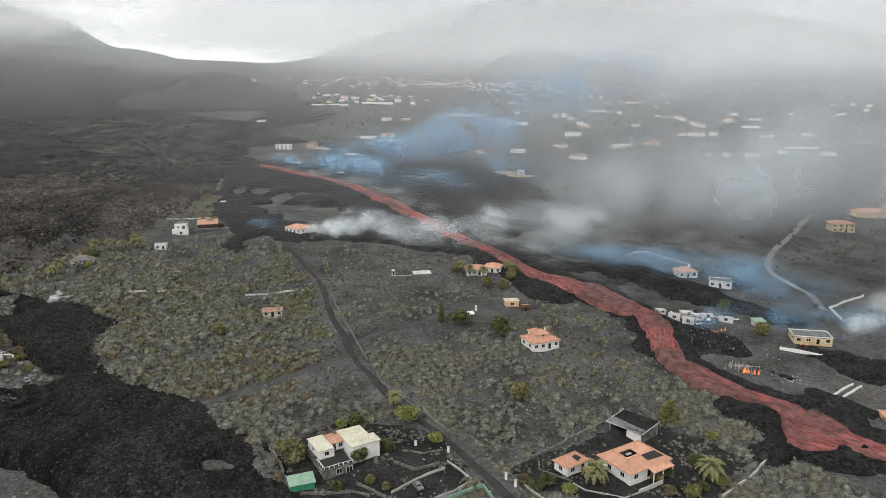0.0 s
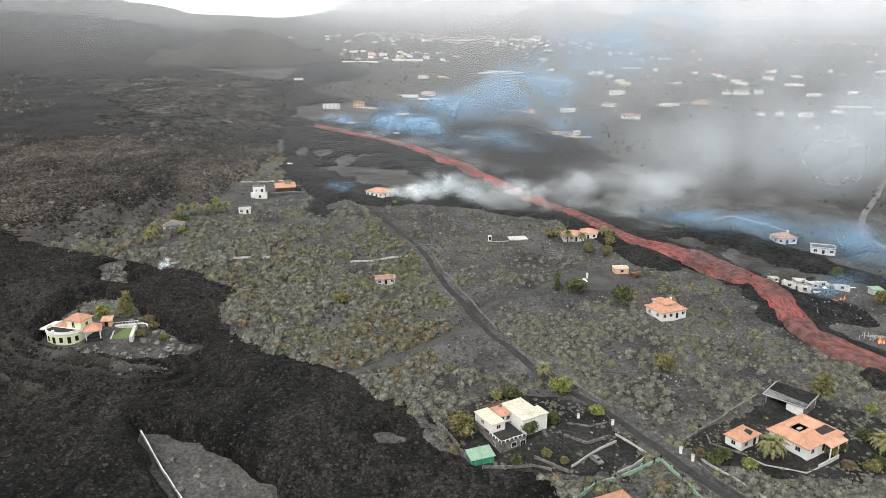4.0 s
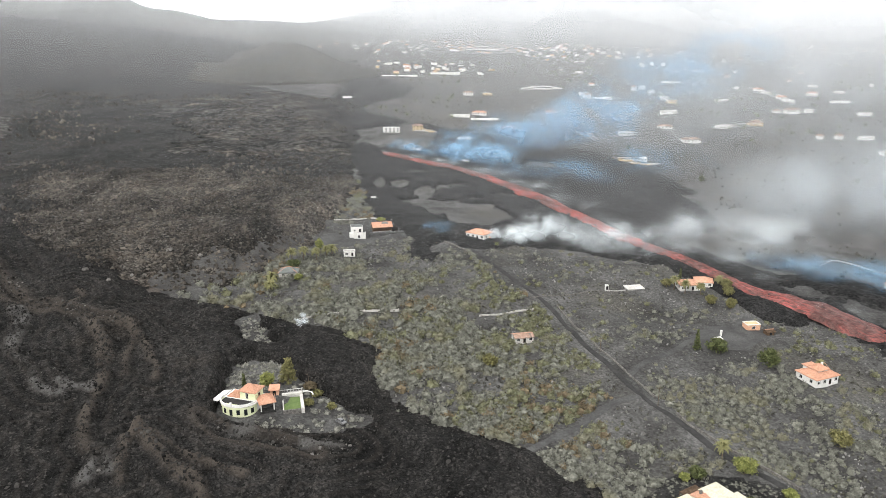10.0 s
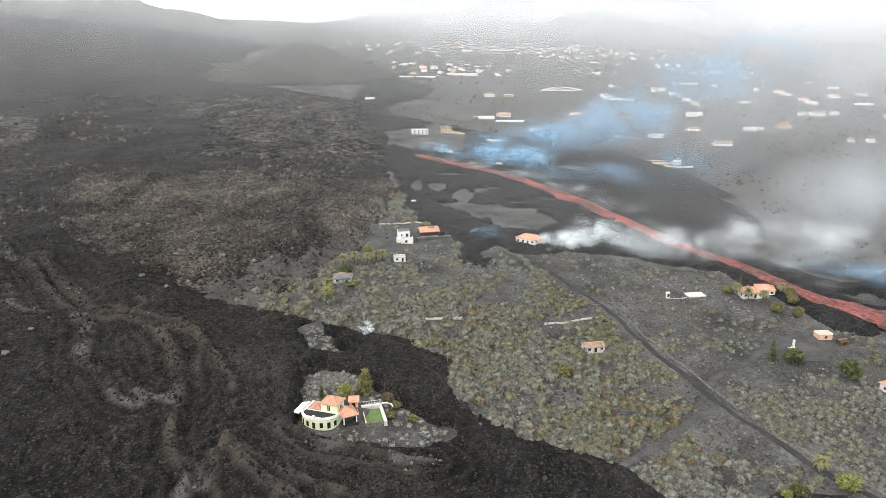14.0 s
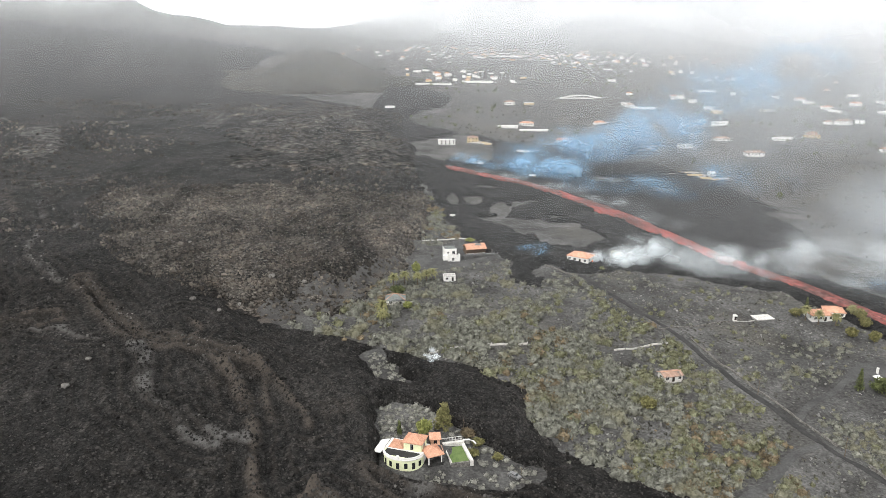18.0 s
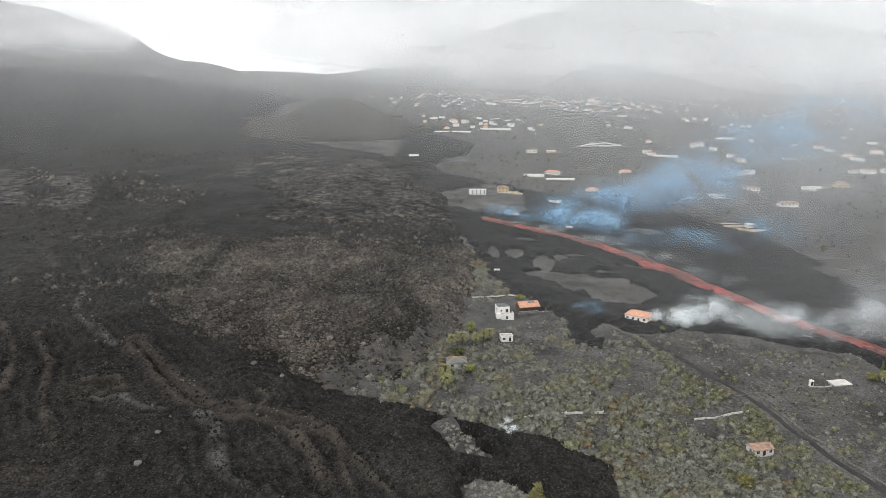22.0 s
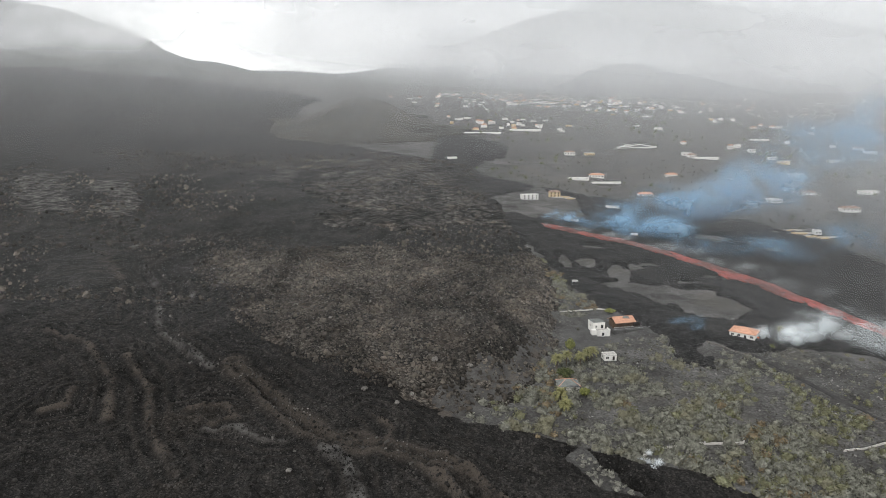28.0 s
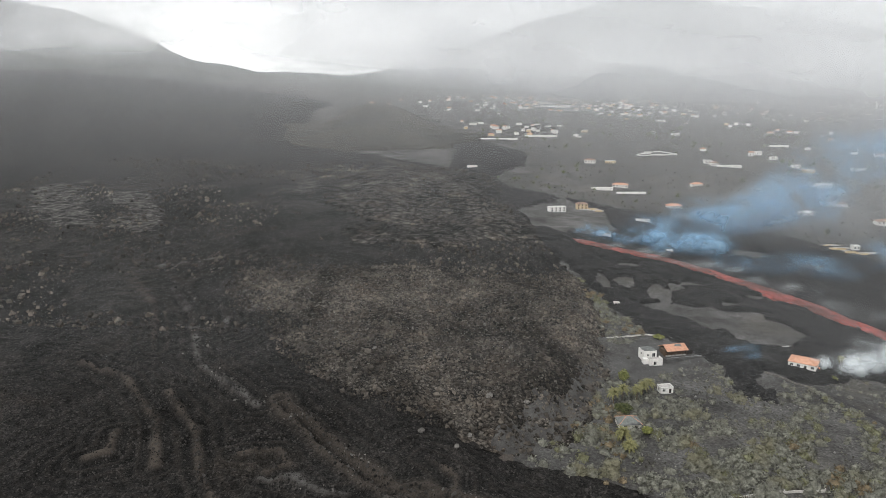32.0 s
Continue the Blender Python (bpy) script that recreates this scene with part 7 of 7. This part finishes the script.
def bare_frame(x, y, n, seed):
    """Flattened greenhouse frames: pale rails on ash."""
    rr = random.Random(seed)
    ob = thing("greenhouse_ruin", "collapsed pale greenhouse rails on ash", "ruin", stand(x, y, rr.uniform(-10, 10)))
    for i in range(n * 2):
        yy, xx = rr.uniform(-14, 14), rr.uniform(-22, 10)
        part("rail", box(xx, xx + rr.uniform(4, 16), yy, yy + 0.3, -1, rr.uniform(0.2, 0.8)), PALE_WALL if rr.random() < 0.6 else TAN, ob)



bare_frame(51.7, 707.1, 11, 1)
bare_frame(78.2, 694.4, 8, 2)
bare_frame(-140.1, 806.2, 8, 3)


def town():
    rr = random.Random(31)
    count = 0
    while count < 300:
        pick = rr.random()
        if pick < 0.6:
            x, y = rr.gauss(10, 230), rr.gauss(2230, 190)
        elif pick < 0.70:
            x, y = rr.uniform(-320, -60), rr.uniform(1400, 1650)
        elif pick < 0.78:
            x, y = rr.uniform(100, 1300), rr.uniform(1250, 1700)
        else:
            x, y = rr.uniform(-200, 1900), rr.uniform(1700, 2700)
        if inside(np.array([x]), np.array([y]), LAVA_FIELD)[0] > -20 or math.hypot(x - CONE[0], y - CONE[1]) < 190:
            continue
        w, d, h = rr.uniform(5, 13), rr.uniform(4, 6), rr.choice((1.8, 2.2, 2.6, 3.2))
        rf = "hip" if rr.random() < 0.4 else "flat"
        ob = thing("house", "white town house in the hazy distance", "house", stand(x, y, rr.uniform(-30, 30)), "houses of the town")
        part("wall", box(-w / 2, w / 2, -d / 2, d / 2, -4, h), TAN if rr.random() < 0.15 else WHITE, ob)
        roof_on(ob, rf, -w / 2, w / 2, -d / 2, d / 2, h, 2.0, 0.5, TILE if rf == "hip" else (WHITE if rr.random() < 0.5 else CONCRETE), caps=False)
        count += 1


town()


def scrub():
    r = np.random.RandomState(7)
    n = 118000
    x, y = r.uniform(-265, 125, n), r.uniform(140, 575, n)
    d = np.maximum(inside(x, y, BUSHLAND), inside(x, y, STRIP))
    east = smooth(x - np.interp(y, [170, 250, 330, 410], [10, -33, -59, -97]), -4, 10)
    cover = 0.46 + 0.60 * fbm(x, y, 36, 3, 101) + 0.55 * fbm(x, y, 18, 2, 105) + 0.85 * fbm(x, y, 9, 2, 103)
    streak = 0.50 + 0.90 * fbm(x * 0.5 + y * 0.5, y * 2.2 - x * 1.2, 46, 3, 107)
    cover = cover * (1 - east) + (streak - 0.20 + 0.60 * fbm(x, y, 10, 2, 109) + 0.62 * (1 - smooth(y, 225, 290))) * east * (1 - 0.85 * smooth(y, 255, 330)) * (1 - 0.75 * smooth(x, 38, 58) * smooth(y, 222, 245))
    keep = (d > -7) & clear_of_plan(x, y) & (lava_z(x, y) < ground_z(x, y) + 0.2) & (flow_z(x, y) < ground_z(x, y) + 0.1) & (r.rand(n) < np.clip(cover, 0.04, 0.98) * np.where(y < 330, 0.85, 0.6))
    x, y, east = x[keep], y[keep], east[keep]
    p = np.stack([x, y], -1)
    size = (0.36 + 2.25 * r.rand(len(x)) ** 2.3) * (1 - 0.15 * east) * (1 + 0.5 * smooth(-x, 50, 130) * (1 - smooth(y, 330, 420)))
    tone = fbm(x, y, 60, 3, 111) + r.normal(size=len(x)) * 0.45
    tone = tone + 0.15 * ((x < -150) & (y > 330))
    rust = (fbm(x, y, 34, 3, 117) + r.normal(size=len(x)) * 0.35 > 0.78) & (east < 0.5)
    olive = (tone > 0.75) & ~rust
    grey = ~rust & ~olive
    tp = [tufts(50, k, 0.8, 0.125) for k in range(8)]
    scatter("scrub", "grey-green dusty succulent shrubs on volcanic ash", "shrubs", p[grey], size[grey], tp, SHRUB_GREY, ground_z, 1)
    scatter("scrub", "yellow-green low shrubs on volcanic ash", "shrubs", p[olive], size[olive], tp, SHRUB_OLIVE, ground_z, 2)
    scatter("scrub", "rusty brown dry shrubs on volcanic ash", "shrubs", p[rust], size[rust], tp, SHRUB_RUST, ground_z, 3)
    # low dry tufts over the open ash
    n = 26000
    x, y = r.uniform(-200, 125, n), r.uniform(150, 440, n)
    ok = (inside(x, y, BUSHLAND) > -3) & clear_of_plan(x, y) & (flow_z(x, y) < ground_z(x, y)) & (lava_z(x, y) < ground_z(x, y)) & (r.rand(n) < (0.40 + 0.5 * fbm(x, y, 25, 3, 127)) * (1 - 0.7 * smooth(y, 240, 320) * smooth(x, -70, -40)))
    p = np.stack([x[ok], y[ok]], -1)
    # weeds and low plants in the buried gardens
    n = 12000
    xg, yg = r.uniform(-52, 95, n), r.uniform(160, 214, n)
    okg = np.zeros(n, bool)
    for ring in YARDS[:2]:
        okg |= inside(xg, yg, ring) > 0.3
    for cx, cy, rad in PADS:
        okg &= np.hypot(xg - cx, yg - cy) > rad * 0.72
    okg &= (off_line(xg, yg, MAIN_ROAD) > 3) & (inside(xg, yg, LAVA_FIELD) < -3) & (r.rand(n) < 0.22 + 0.5 * fbm(xg, yg, 9, 3, 129)) & (inside(xg, yg, PARKING) < 0.3)
    pg = np.stack([xg[okg], yg[okg]], -1)
    scatter("garden_weeds", "dusty low plants in the ash-buried gardens", "plants", pg, 0.28 + 0.65 * r.rand(len(pg)) ** 2, tp, SHRUB_GREY, ground_z, 8)
    scatter("dry_tufts", "small dry grey tufts on volcanic ash", "tufts", p, 0.25 + 0.4 * r.rand(len(p)), [tufts(18, k, 0.9, 0.35, False) for k in range(4)], SHRUB_DARK, ground_z, 6)
    # shrubs left standing on the islands in the lava
    n = 6000
    x, y = r.uniform(-210, -80, n), r.uniform(140, 310, n)
    ok = ((inside(x, y, ISLAND_SHRUB) > -0.5) & (r.rand(n) < 0.6)) | ((inside(x, y, ISLAND_CORNER) > 0.5) & (r.rand(n) < 0.12)) | ((inside(x, y, ISLAND_HOUSE) > -1.0) & (r.rand(n) < 0.22 + 0.3 * (inside(x, y, ISLAND_HOUSE) < 4) + 0.6 * (y > 245)) & clear_of_plan(x, y))
    p = np.stack([x[ok], y[ok]], -1)
    scatter("scrub", "pale grey shrubs on an ash island in the lava", "shrubs", p, 0.55 + 1.1 * r.rand(len(p)) ** 1.5, tp, SHRUB_PALE, ground_z, 4)
    # dark trees and hedges among the far fields
    n = 5200
    x, y = r.uniform(-260, 1500, n), r.uniform(850, 2500, n)
    ok = (inside(x, y, MID_FLOW) < -5) & (inside(x, y, LAVA_FIELD) < -10) & (r.rand(n) < 0.30 + 0.8 * fbm(x, y, 130, 3, 183))
    p = np.stack([x[ok], y[ok]], -1)
    scatter("far_trees", "small dark trees and hedges among the far fields", "trees", p, 1.2 + 2.4 * r.rand(len(p)) ** 2, [tufts(14, k, 1.2, 0.3) for k in range(3)], LEAF, ground_z, 9)
    # sparse far scrub
    n = 20000
    x, y = r.uniform(-240, 560, n), r.uniform(300, 1100, n)
    ok = (inside(x, y, MID_FLOW) < -2) & (inside(x, y, LAVA_FIELD) < -2) & (inside(x, y, BUSHLAND) < 0) & (r.rand(n) < 0.35 + 0.5 * fbm(x, y, 60, 3, 121))
    p = np.stack([x[ok], y[ok]], -1)
    scatter("scrub", "sparse dark shrubs on the far ash slope", "shrubs", p, 0.5 + 1.4 * r.rand(len(p)) ** 2, [tufts(12, k, 0.9, 0.3) for k in range(3)], SHRUB_DARK, ground_z, 5)


scrub()


mx, my = np.arange(-478, -180, 1.5), np.arange(328, 600, 1.5)
tagged(sheet("rubble_mound", mx, my, lambda x, y: lava_z(x, y) + np.where(inside(x, y, RUBBLE) + fbm(x, y, 34, 4, 131, 0.6) * np.where(y > 470, 22, 13) > 0, 0.22 + 0.75 * np.abs(fbm(x, y, 3.0, 3, 133, 0.65)), -1.2), LAVA_OLD, lambda x, y: inside(x, y, RUBBLE) > -10), "weathered brown-grey lava mound with broken crust", "lava mound", kind="structure")
UPPER = [(-190, 600), (-190, 702), (-223, 807), (-295, 929), (-366, 1028), (-417, 899), (-384, 728), (-327, 630), (-279, 630), (-232, 655)]
tagged(sheet("weathered_slope", np.arange(-440, -175, 4.0), np.arange(585, 1050, 4.0), lambda x, y: lava_z(x, y) + np.where(inside(x, y, UPPER) + fbm(x, y, 70, 5, 173, 0.68) * 46 > 0, 0.5 + 1.6 * np.abs(fbm(x, y, 12, 3, 175, 0.65)), -2.5), LAVA_SLOPE, lambda x, y: inside(x, y, UPPER) > -30), "weathered brown-grey lava slope above the mound", "lava slope", kind="structure")
SCREE_RING = [(-254, 322), (-238, 331), (-230, 344), (-219, 357), (-208, 373), (-202, 398), (-195, 413), (-198, 428), (-210, 408), (-221, 384), (-234, 365), (-247, 349), (-262, 334)]
tagged(sheet("ash_scree", np.arange(-268, -185, 1.5), np.arange(318, 436, 1.5), lambda x, y: lava_z(x, y) + np.where(inside(x, y, SCREE_RING) + fbm(x, y, 13, 4, 177, 0.6) * 6 > 0, 0.62 + 0.2 * fbm(x, y, 5, 2, 179), -1.2), SCREE, lambda x, y: inside(x, y, SCREE_RING) > -7), "smooth grey ash scree down the side of the mound", "scree", kind="structure")


def rocks(name, label, places, sizes, material, height, seed):
    """Angular lava blocks, joined."""
    r = np.random.RandomState(seed)
    n = len(places)
    corner = np.array([[a, b, c] for a in (-1, 1) for b in (-1, 1) for c in (-1, 1)], float)
    v = corner[None] * (0.45 + 0.4 * r.rand(n, 8, 3)) * (0.6 + 0.8 * r.rand(n, 1, 3))
    ax = r.normal(size=(n, 3))
    ax /= np.linalg.norm(ax, axis=1)[:, None]
    an = r.rand(n) * 3
    c, s = np.cos(an)[:, None, None], np.sin(an)[:, None, None]
    k = ax[:, None, :]
    v = v * c + np.cross(np.broadcast_to(k, v.shape), v) * s + k * (v * k).sum(-1, keepdims=True) * (1 - c)
    v = v * sizes[:, None, None]
    v[..., 0] += places[:, 0][:, None]
    v[..., 1] += places[:, 1][:, None]
    v[..., 2] += (height(places[:, 0], places[:, 1]) + 0.25 * sizes)[:, None]
    q = np.array([[0, 1, 3, 2], [4, 6, 7, 5], [0, 4, 5, 1], [2, 3, 7, 6], [0, 2, 6, 4], [1, 5, 7, 3]])
    f = (np.arange(n)[:, None, None] * 8 + q[None]).reshape(-1, 4)
    return tagged(mesh_from(name, v.reshape(-1, 3), f, material, False), label, "rocks", kind="stuff")


def rubble():
    r = np.random.RandomState(11)
    n = 52000
    x, y = r.uniform(-470, -185, n), r.uniform(335, 590, n)
    d = inside(x, y, RUBBLE)
    ok = (d > -12) & (r.rand(n) < np.clip(0.25 + 0.06 * (d + 12), 0, 0.85)) & (lava_z(x, y) > ground_z(x, y))
    p = np.stack([x[ok], y[ok]], -1)
    rocks("rubble", "broken brown-grey lava blocks on the weathered mound", p, 0.22 + 0.95 * r.rand(len(p)) ** 7 + 0.24 * r.rand(len(p)), ROCK, lambda x, y: lava_z(x, y) + 0.35, 12)
    n = 38000
    x, y = r.uniform(-480, -40, n), r.uniform(150, 420, n)
    d = inside(x, y, LAVA_FIELD)
    for ring in HOLES:
        d = np.minimum(d, -inside(x, y, ring))
    ok = (d > 2) & (inside(x, y, RUBBLE) < 0)
    p = np.stack([x[ok], y[ok]], -1)
    rocks("clinker", "loose dark clinker blocks on the lava field", p, 0.12 + 0.45 * r.rand(len(p)) ** 9 + 0.2 * r.rand(len(p)), ROCK_DARK, lava_z, 13)
    at = []
    for line in LEVEES + PALE_CRESTS + CHANNELS:
        for a, b in zip(line, line[1:]):
            k = int(math.hypot(b[0] - a[0], b[1] - a[1]) * 3)
            t = r.rand(k, 1)
            at.append(np.array(a) * (1 - t) + np.array(b) * t + r.normal(size=(k, 2)) * 2.2)
    at = np.concatenate(at)
    at = at[lava_z(at[:, 0], at[:, 1]) > ground_z(at[:, 0], at[:, 1]) + 0.5]
    rocks("clinker", "heaped clinker blocks along the pressure ridges", at, 0.12 + 0.5 * r.rand(len(at)) ** 5 + 0.2 * r.rand(len(at)), ROCK_DARK, lava_z, 16)
    # the large blocks that stand out farther up the slope
    n = 17000
    x, y = r.uniform(-760, -190, n), r.uniform(420, 1000, n)
    ok = (inside(x, y, LAVA_FIELD) > 4) & (inside(x, y, RUBBLE) < 0) & (r.rand(n) < 0.35 + 0.9 * fbm(x + y * 0.4, y, 60, 4, 197))
    p = np.stack([x[ok], y[ok]], -1)
    rocks("clinker", "large weathered blocks scattered up the lava slope", p, 0.35 + 1.5 * r.rand(len(p)) ** 5 + 0.3 * r.rand(len(p)), ROCK, lambda x, y: lava_z(x, y) + 0.6, 19)
    at = []
    for line in PALE_CRESTS + CHANNELS:
        for a, b in zip(line, line[1:]):
            k = int(math.hypot(b[0] - a[0], b[1] - a[1]) * 2.4)
            t = r.rand(k, 1)
            at.append(np.array(a) * (1 - t) + np.array(b) * t + r.normal(size=(k, 2)) * 3.2)
    at = np.concatenate(at)
    at = at[(lava_z(at[:, 0], at[:, 1]) > ground_z(at[:, 0], at[:, 1]) + 0.5) & (r.rand(len(at)) < 0.4 + 1.1 * fbm(at[:, 0], at[:, 1], 22, 3, 195))]
    rocks("crust_slabs", "pale ash-grey crust slabs tipped along the pressure ridges", at, 0.10 + 0.50 * r.rand(len(at)) ** 6 + 0.15 * r.rand(len(at)), ROCK_PALE, lava_z, 18)
    rocks("stones", "grey stones strewn over the buried gardens", np.stack([r.uniform(-26, 4, 420), r.uniform(168, 200, 420)], -1), 0.10 + 0.3 * r.rand(420) ** 3, ROCK_ASH, ground_z, 17)
    n = 22000
    x, y = r.uniform(-200, 140, n), r.uniform(150, 440, n)
    ok = (inside(x, y, BUSHLAND) > -3) & clear_of_plan(x, y) & (flow_z(x, y) < ground_z(x, y)) & (lava_z(x, y) < ground_z(x, y)) & (r.rand(n) < 0.5 + 0.7 * fbm(x * 0.5 + y * 0.5, y * 2.2 - x * 1.2, 40, 3, 137))
    p = np.stack([x[ok], y[ok]], -1)
    rocks("stones", "grey volcanic stones strewn over the ash", p, 0.12 + 0.5 * r.rand(len(p)) ** 5 + 0.15 * r.rand(len(p)), ROCK_ASH, ground_z, 14)

    rocks("debris", "scattered pale building debris on black lava", dp, 0.10 + 0.22 * r.rand(len(dp)) ** 3, CONCRETE, lambda x, y: np.maximum(ground_z(x, y), flow_z(x, y)), 15)


rubble()


def boulder(x, y, size, seed):
    """A rounded, split lava block, much larger than the rubble round it."""
    rr = random.Random(seed)
    bm = bmesh.new()
    bmesh.ops.create_icosphere(bm, subdivisions=2, radius=size)
    for v in bm.verts:
        k = 0.82 + 0.3 * float(fbm(v.co.x * 3 + seed * 7, v.co.y * 3 + v.co.z * 2, 3.0, 3, seed)) + rr.uniform(-0.05, 0.05)
        v.co = Vector((v.co.x * k * 1.15, v.co.y * k, v.co.z * k * 0.75))
    me = bpy.data.meshes.new("boulder")
    bm.to_mesh(me)
    bm.free()
    me.materials.append(BOULDER)
    ob = new("boulder", me)
    ob.matrix_world = pose(x, y, float(lava_z(x, y)) + size * 0.35, rr.uniform(-15, 15), rr.uniform(-15, 15), rr.uniform(0, 360))
    tagged(ob, "large ash-grey boulder lying on the weathered lava mound", "boulder", "boulders on the mound")


BOULDER = mat("ash_grey_boulder", (0.07, 0.066, 0.061), (0.17, 0.162, 0.150), 0.8, 0.95, 0.5, 5, obj_random=0.25)
for i, (bx, by, bs) in enumerate(((-256.4, 362.7, 1.9), (-284, 329, 1.5), (-265, 335.5, 1.3), (-240, 363, 1.6), (-297, 436.5, 2.0), (-257, 452, 1.6), (-244, 414, 1.4), (-300, 266, 1.3), (-299, 248, 1.6), (-270, 323, 1.2), (-312, 402, 1.3), (-336, 425, 1.5))):
    boulder(bx, by, bs, 60 + i)


# ---- smoke and steam ----
def plume(name, label, puffs, material, seed, category="smoke"):
    """Drifting smoke: soft, bowed, overlapping veils. Each puff: x, y, height over ground, half width, half height, density."""
    r = np.random.RandomState(seed)
    x0, y0 = puffs[0][0], puffs[0][1]
    ob = thing(name, label, category, pose(x0, y0, 0))
    n = 15
    u, v = np.meshgrid(np.linspace(-1, 1, n), np.linspace(-1, 1, n))
    idx = np.arange(n * n).reshape(n, n)
    q = np.stack([idx[:-1, :-1], idx[:-1, 1:], idx[1:, 1:], idx[1:, :-1]], -1).reshape(-1, 4)
    for (x, y, up, rx, rz, dens) in puffs:
        rad = np.hypot(u, v)
        tilt = r.uniform(-0.3, 0.3)
        X = u * rx + v * rx * tilt
        Y = (rad ** 2) * rx * 0.35 + r.uniform(-0.25, 0.25) * u * rx
        Z = v * rz + float(base(x, y)) + up + u * rz * r.uniform(-0.25, 0.25)
        p = mesh_from("puff", np.stack([X + x - x0, Y + y - y0, Z], -1).reshape(-1, 3), q, material)
        with_density(p, dens * np.clip(1 - rad ** 2, 0, 1) ** 1.5)
        p.parent = ob
    return ob


def drift(a, b, n, w0, w1, h0, h1, d0, d1, seed, jitter=0.35):
    """Puffs strung from a to b (x, y, height), growing from w0, h0 to w1, h1."""
    rr = random.Random(seed)
    out = []
    for i in range(n):
        t = (i + 0.5) / n
        w, h = w0 + (w1 - w0) * t, h0 + (h1 - h0) * t
        out.append((a[0] + (b[0] - a[0]) * t + rr.uniform(-1, 1) * w * jitter, a[1] + (b[1] - a[1]) * t + rr.uniform(-1, 1) * 6, a[2] + (b[2] - a[2]) * t + rr.uniform(-1, 1) * h * jitter, w, h, d0 + (d1 - d0) * t))
    return out


plume("smoke_plume", "dense white smoke drifting low from the burning house", drift((-86, 421, 4), (-45, 424, 12), 16, 4, 14, 3.2, 9, 0.9, 0.6, 1) + drift((-48, 424, 11), (95, 385, 16), 28, 12, 30, 7, 13, 0.44, 0.22, 2, 0.9), SMOKE_WHITE, 3)
plume("smoke_plume", "thin pale fumes hanging over the lava river", drift((-165, 672, 4), (-60, 595, 6), 9, 13, 17, 4, 6, 0.32, 0.26, 31) + drift((-55, 585, 6), (20, 440, 6), 11, 13, 17, 5, 6, 0.26, 0.2, 32) + drift((24, 425, 5), (90, 300, 5), 9, 13, 15, 4, 5, 0.11, 0.11, 33), SMOKE_WHITE, 34)
plume("smoke_plume", "white smoke rising beside the burnt house", drift((176, 288, 6), (240, 290, 22), 10, 8, 22, 6, 16, 0.85, 0.45, 4), SMOKE_WHITE, 5)
plume("smoke_plume", "thin blue smoke rising along the lava river", drift((-172, 690, 6), (-60, 640, 12), 14, 10, 26, 7, 13, 0.9, 0.85, 6) + drift((-120, 672, 14), (70, 720, 40), 20, 20, 46, 14, 28, 0.75, 0.55, 7) + drift((-20, 690, 26), (190, 760, 95), 12, 34, 60, 24, 44, 0.5, 0.36, 27) + drift((-70, 610, 10), (90, 590, 24), 8, 20, 40, 9, 18, 0.4, 0.3, 28), SMOKE_BLUE, 8)
plume("smoke_plume", "blue smoke hanging over the black lava bank", drift((60, 400, 6), (170, 320, 10), 10, 18, 32, 6, 12, 0.42, 0.42, 9) + drift((110, 285, 6), (170, 262, 12), 7, 12, 24, 6, 12, 0.42, 0.40, 10), SMOKE_BLUE, 11)
plume("smoke_plume", "wide grey-blue smoke drifting over the far slope", drift((91, 451.9, 18), (330, 420, 70), 9, 60, 110, 30, 60, 0.40, 0.54, 12) + drift((7.6, 675.9, 20), (301.6, 632.2, 80), 7, 80, 130, 30, 60, 0.12, 0.2, 13), SMOKE_GREY, 14)
plume("steam", "small white steam puff at the lava edge", drift((-176, 294, 1.8), (-170, 300, 4.5), 9, 1.5, 2.4, 1.2, 2.0, 1.0, 0.8, 15), SMOKE_WHITE, 16, "steam")
plume("smoke_plume", "faint blue smoke over a burning lot", drift((-125, 437, 3), (-108, 438, 6), 4, 5, 8, 2.5, 4, 0.5, 0.4, 17), SMOKE_BLUE, 18)
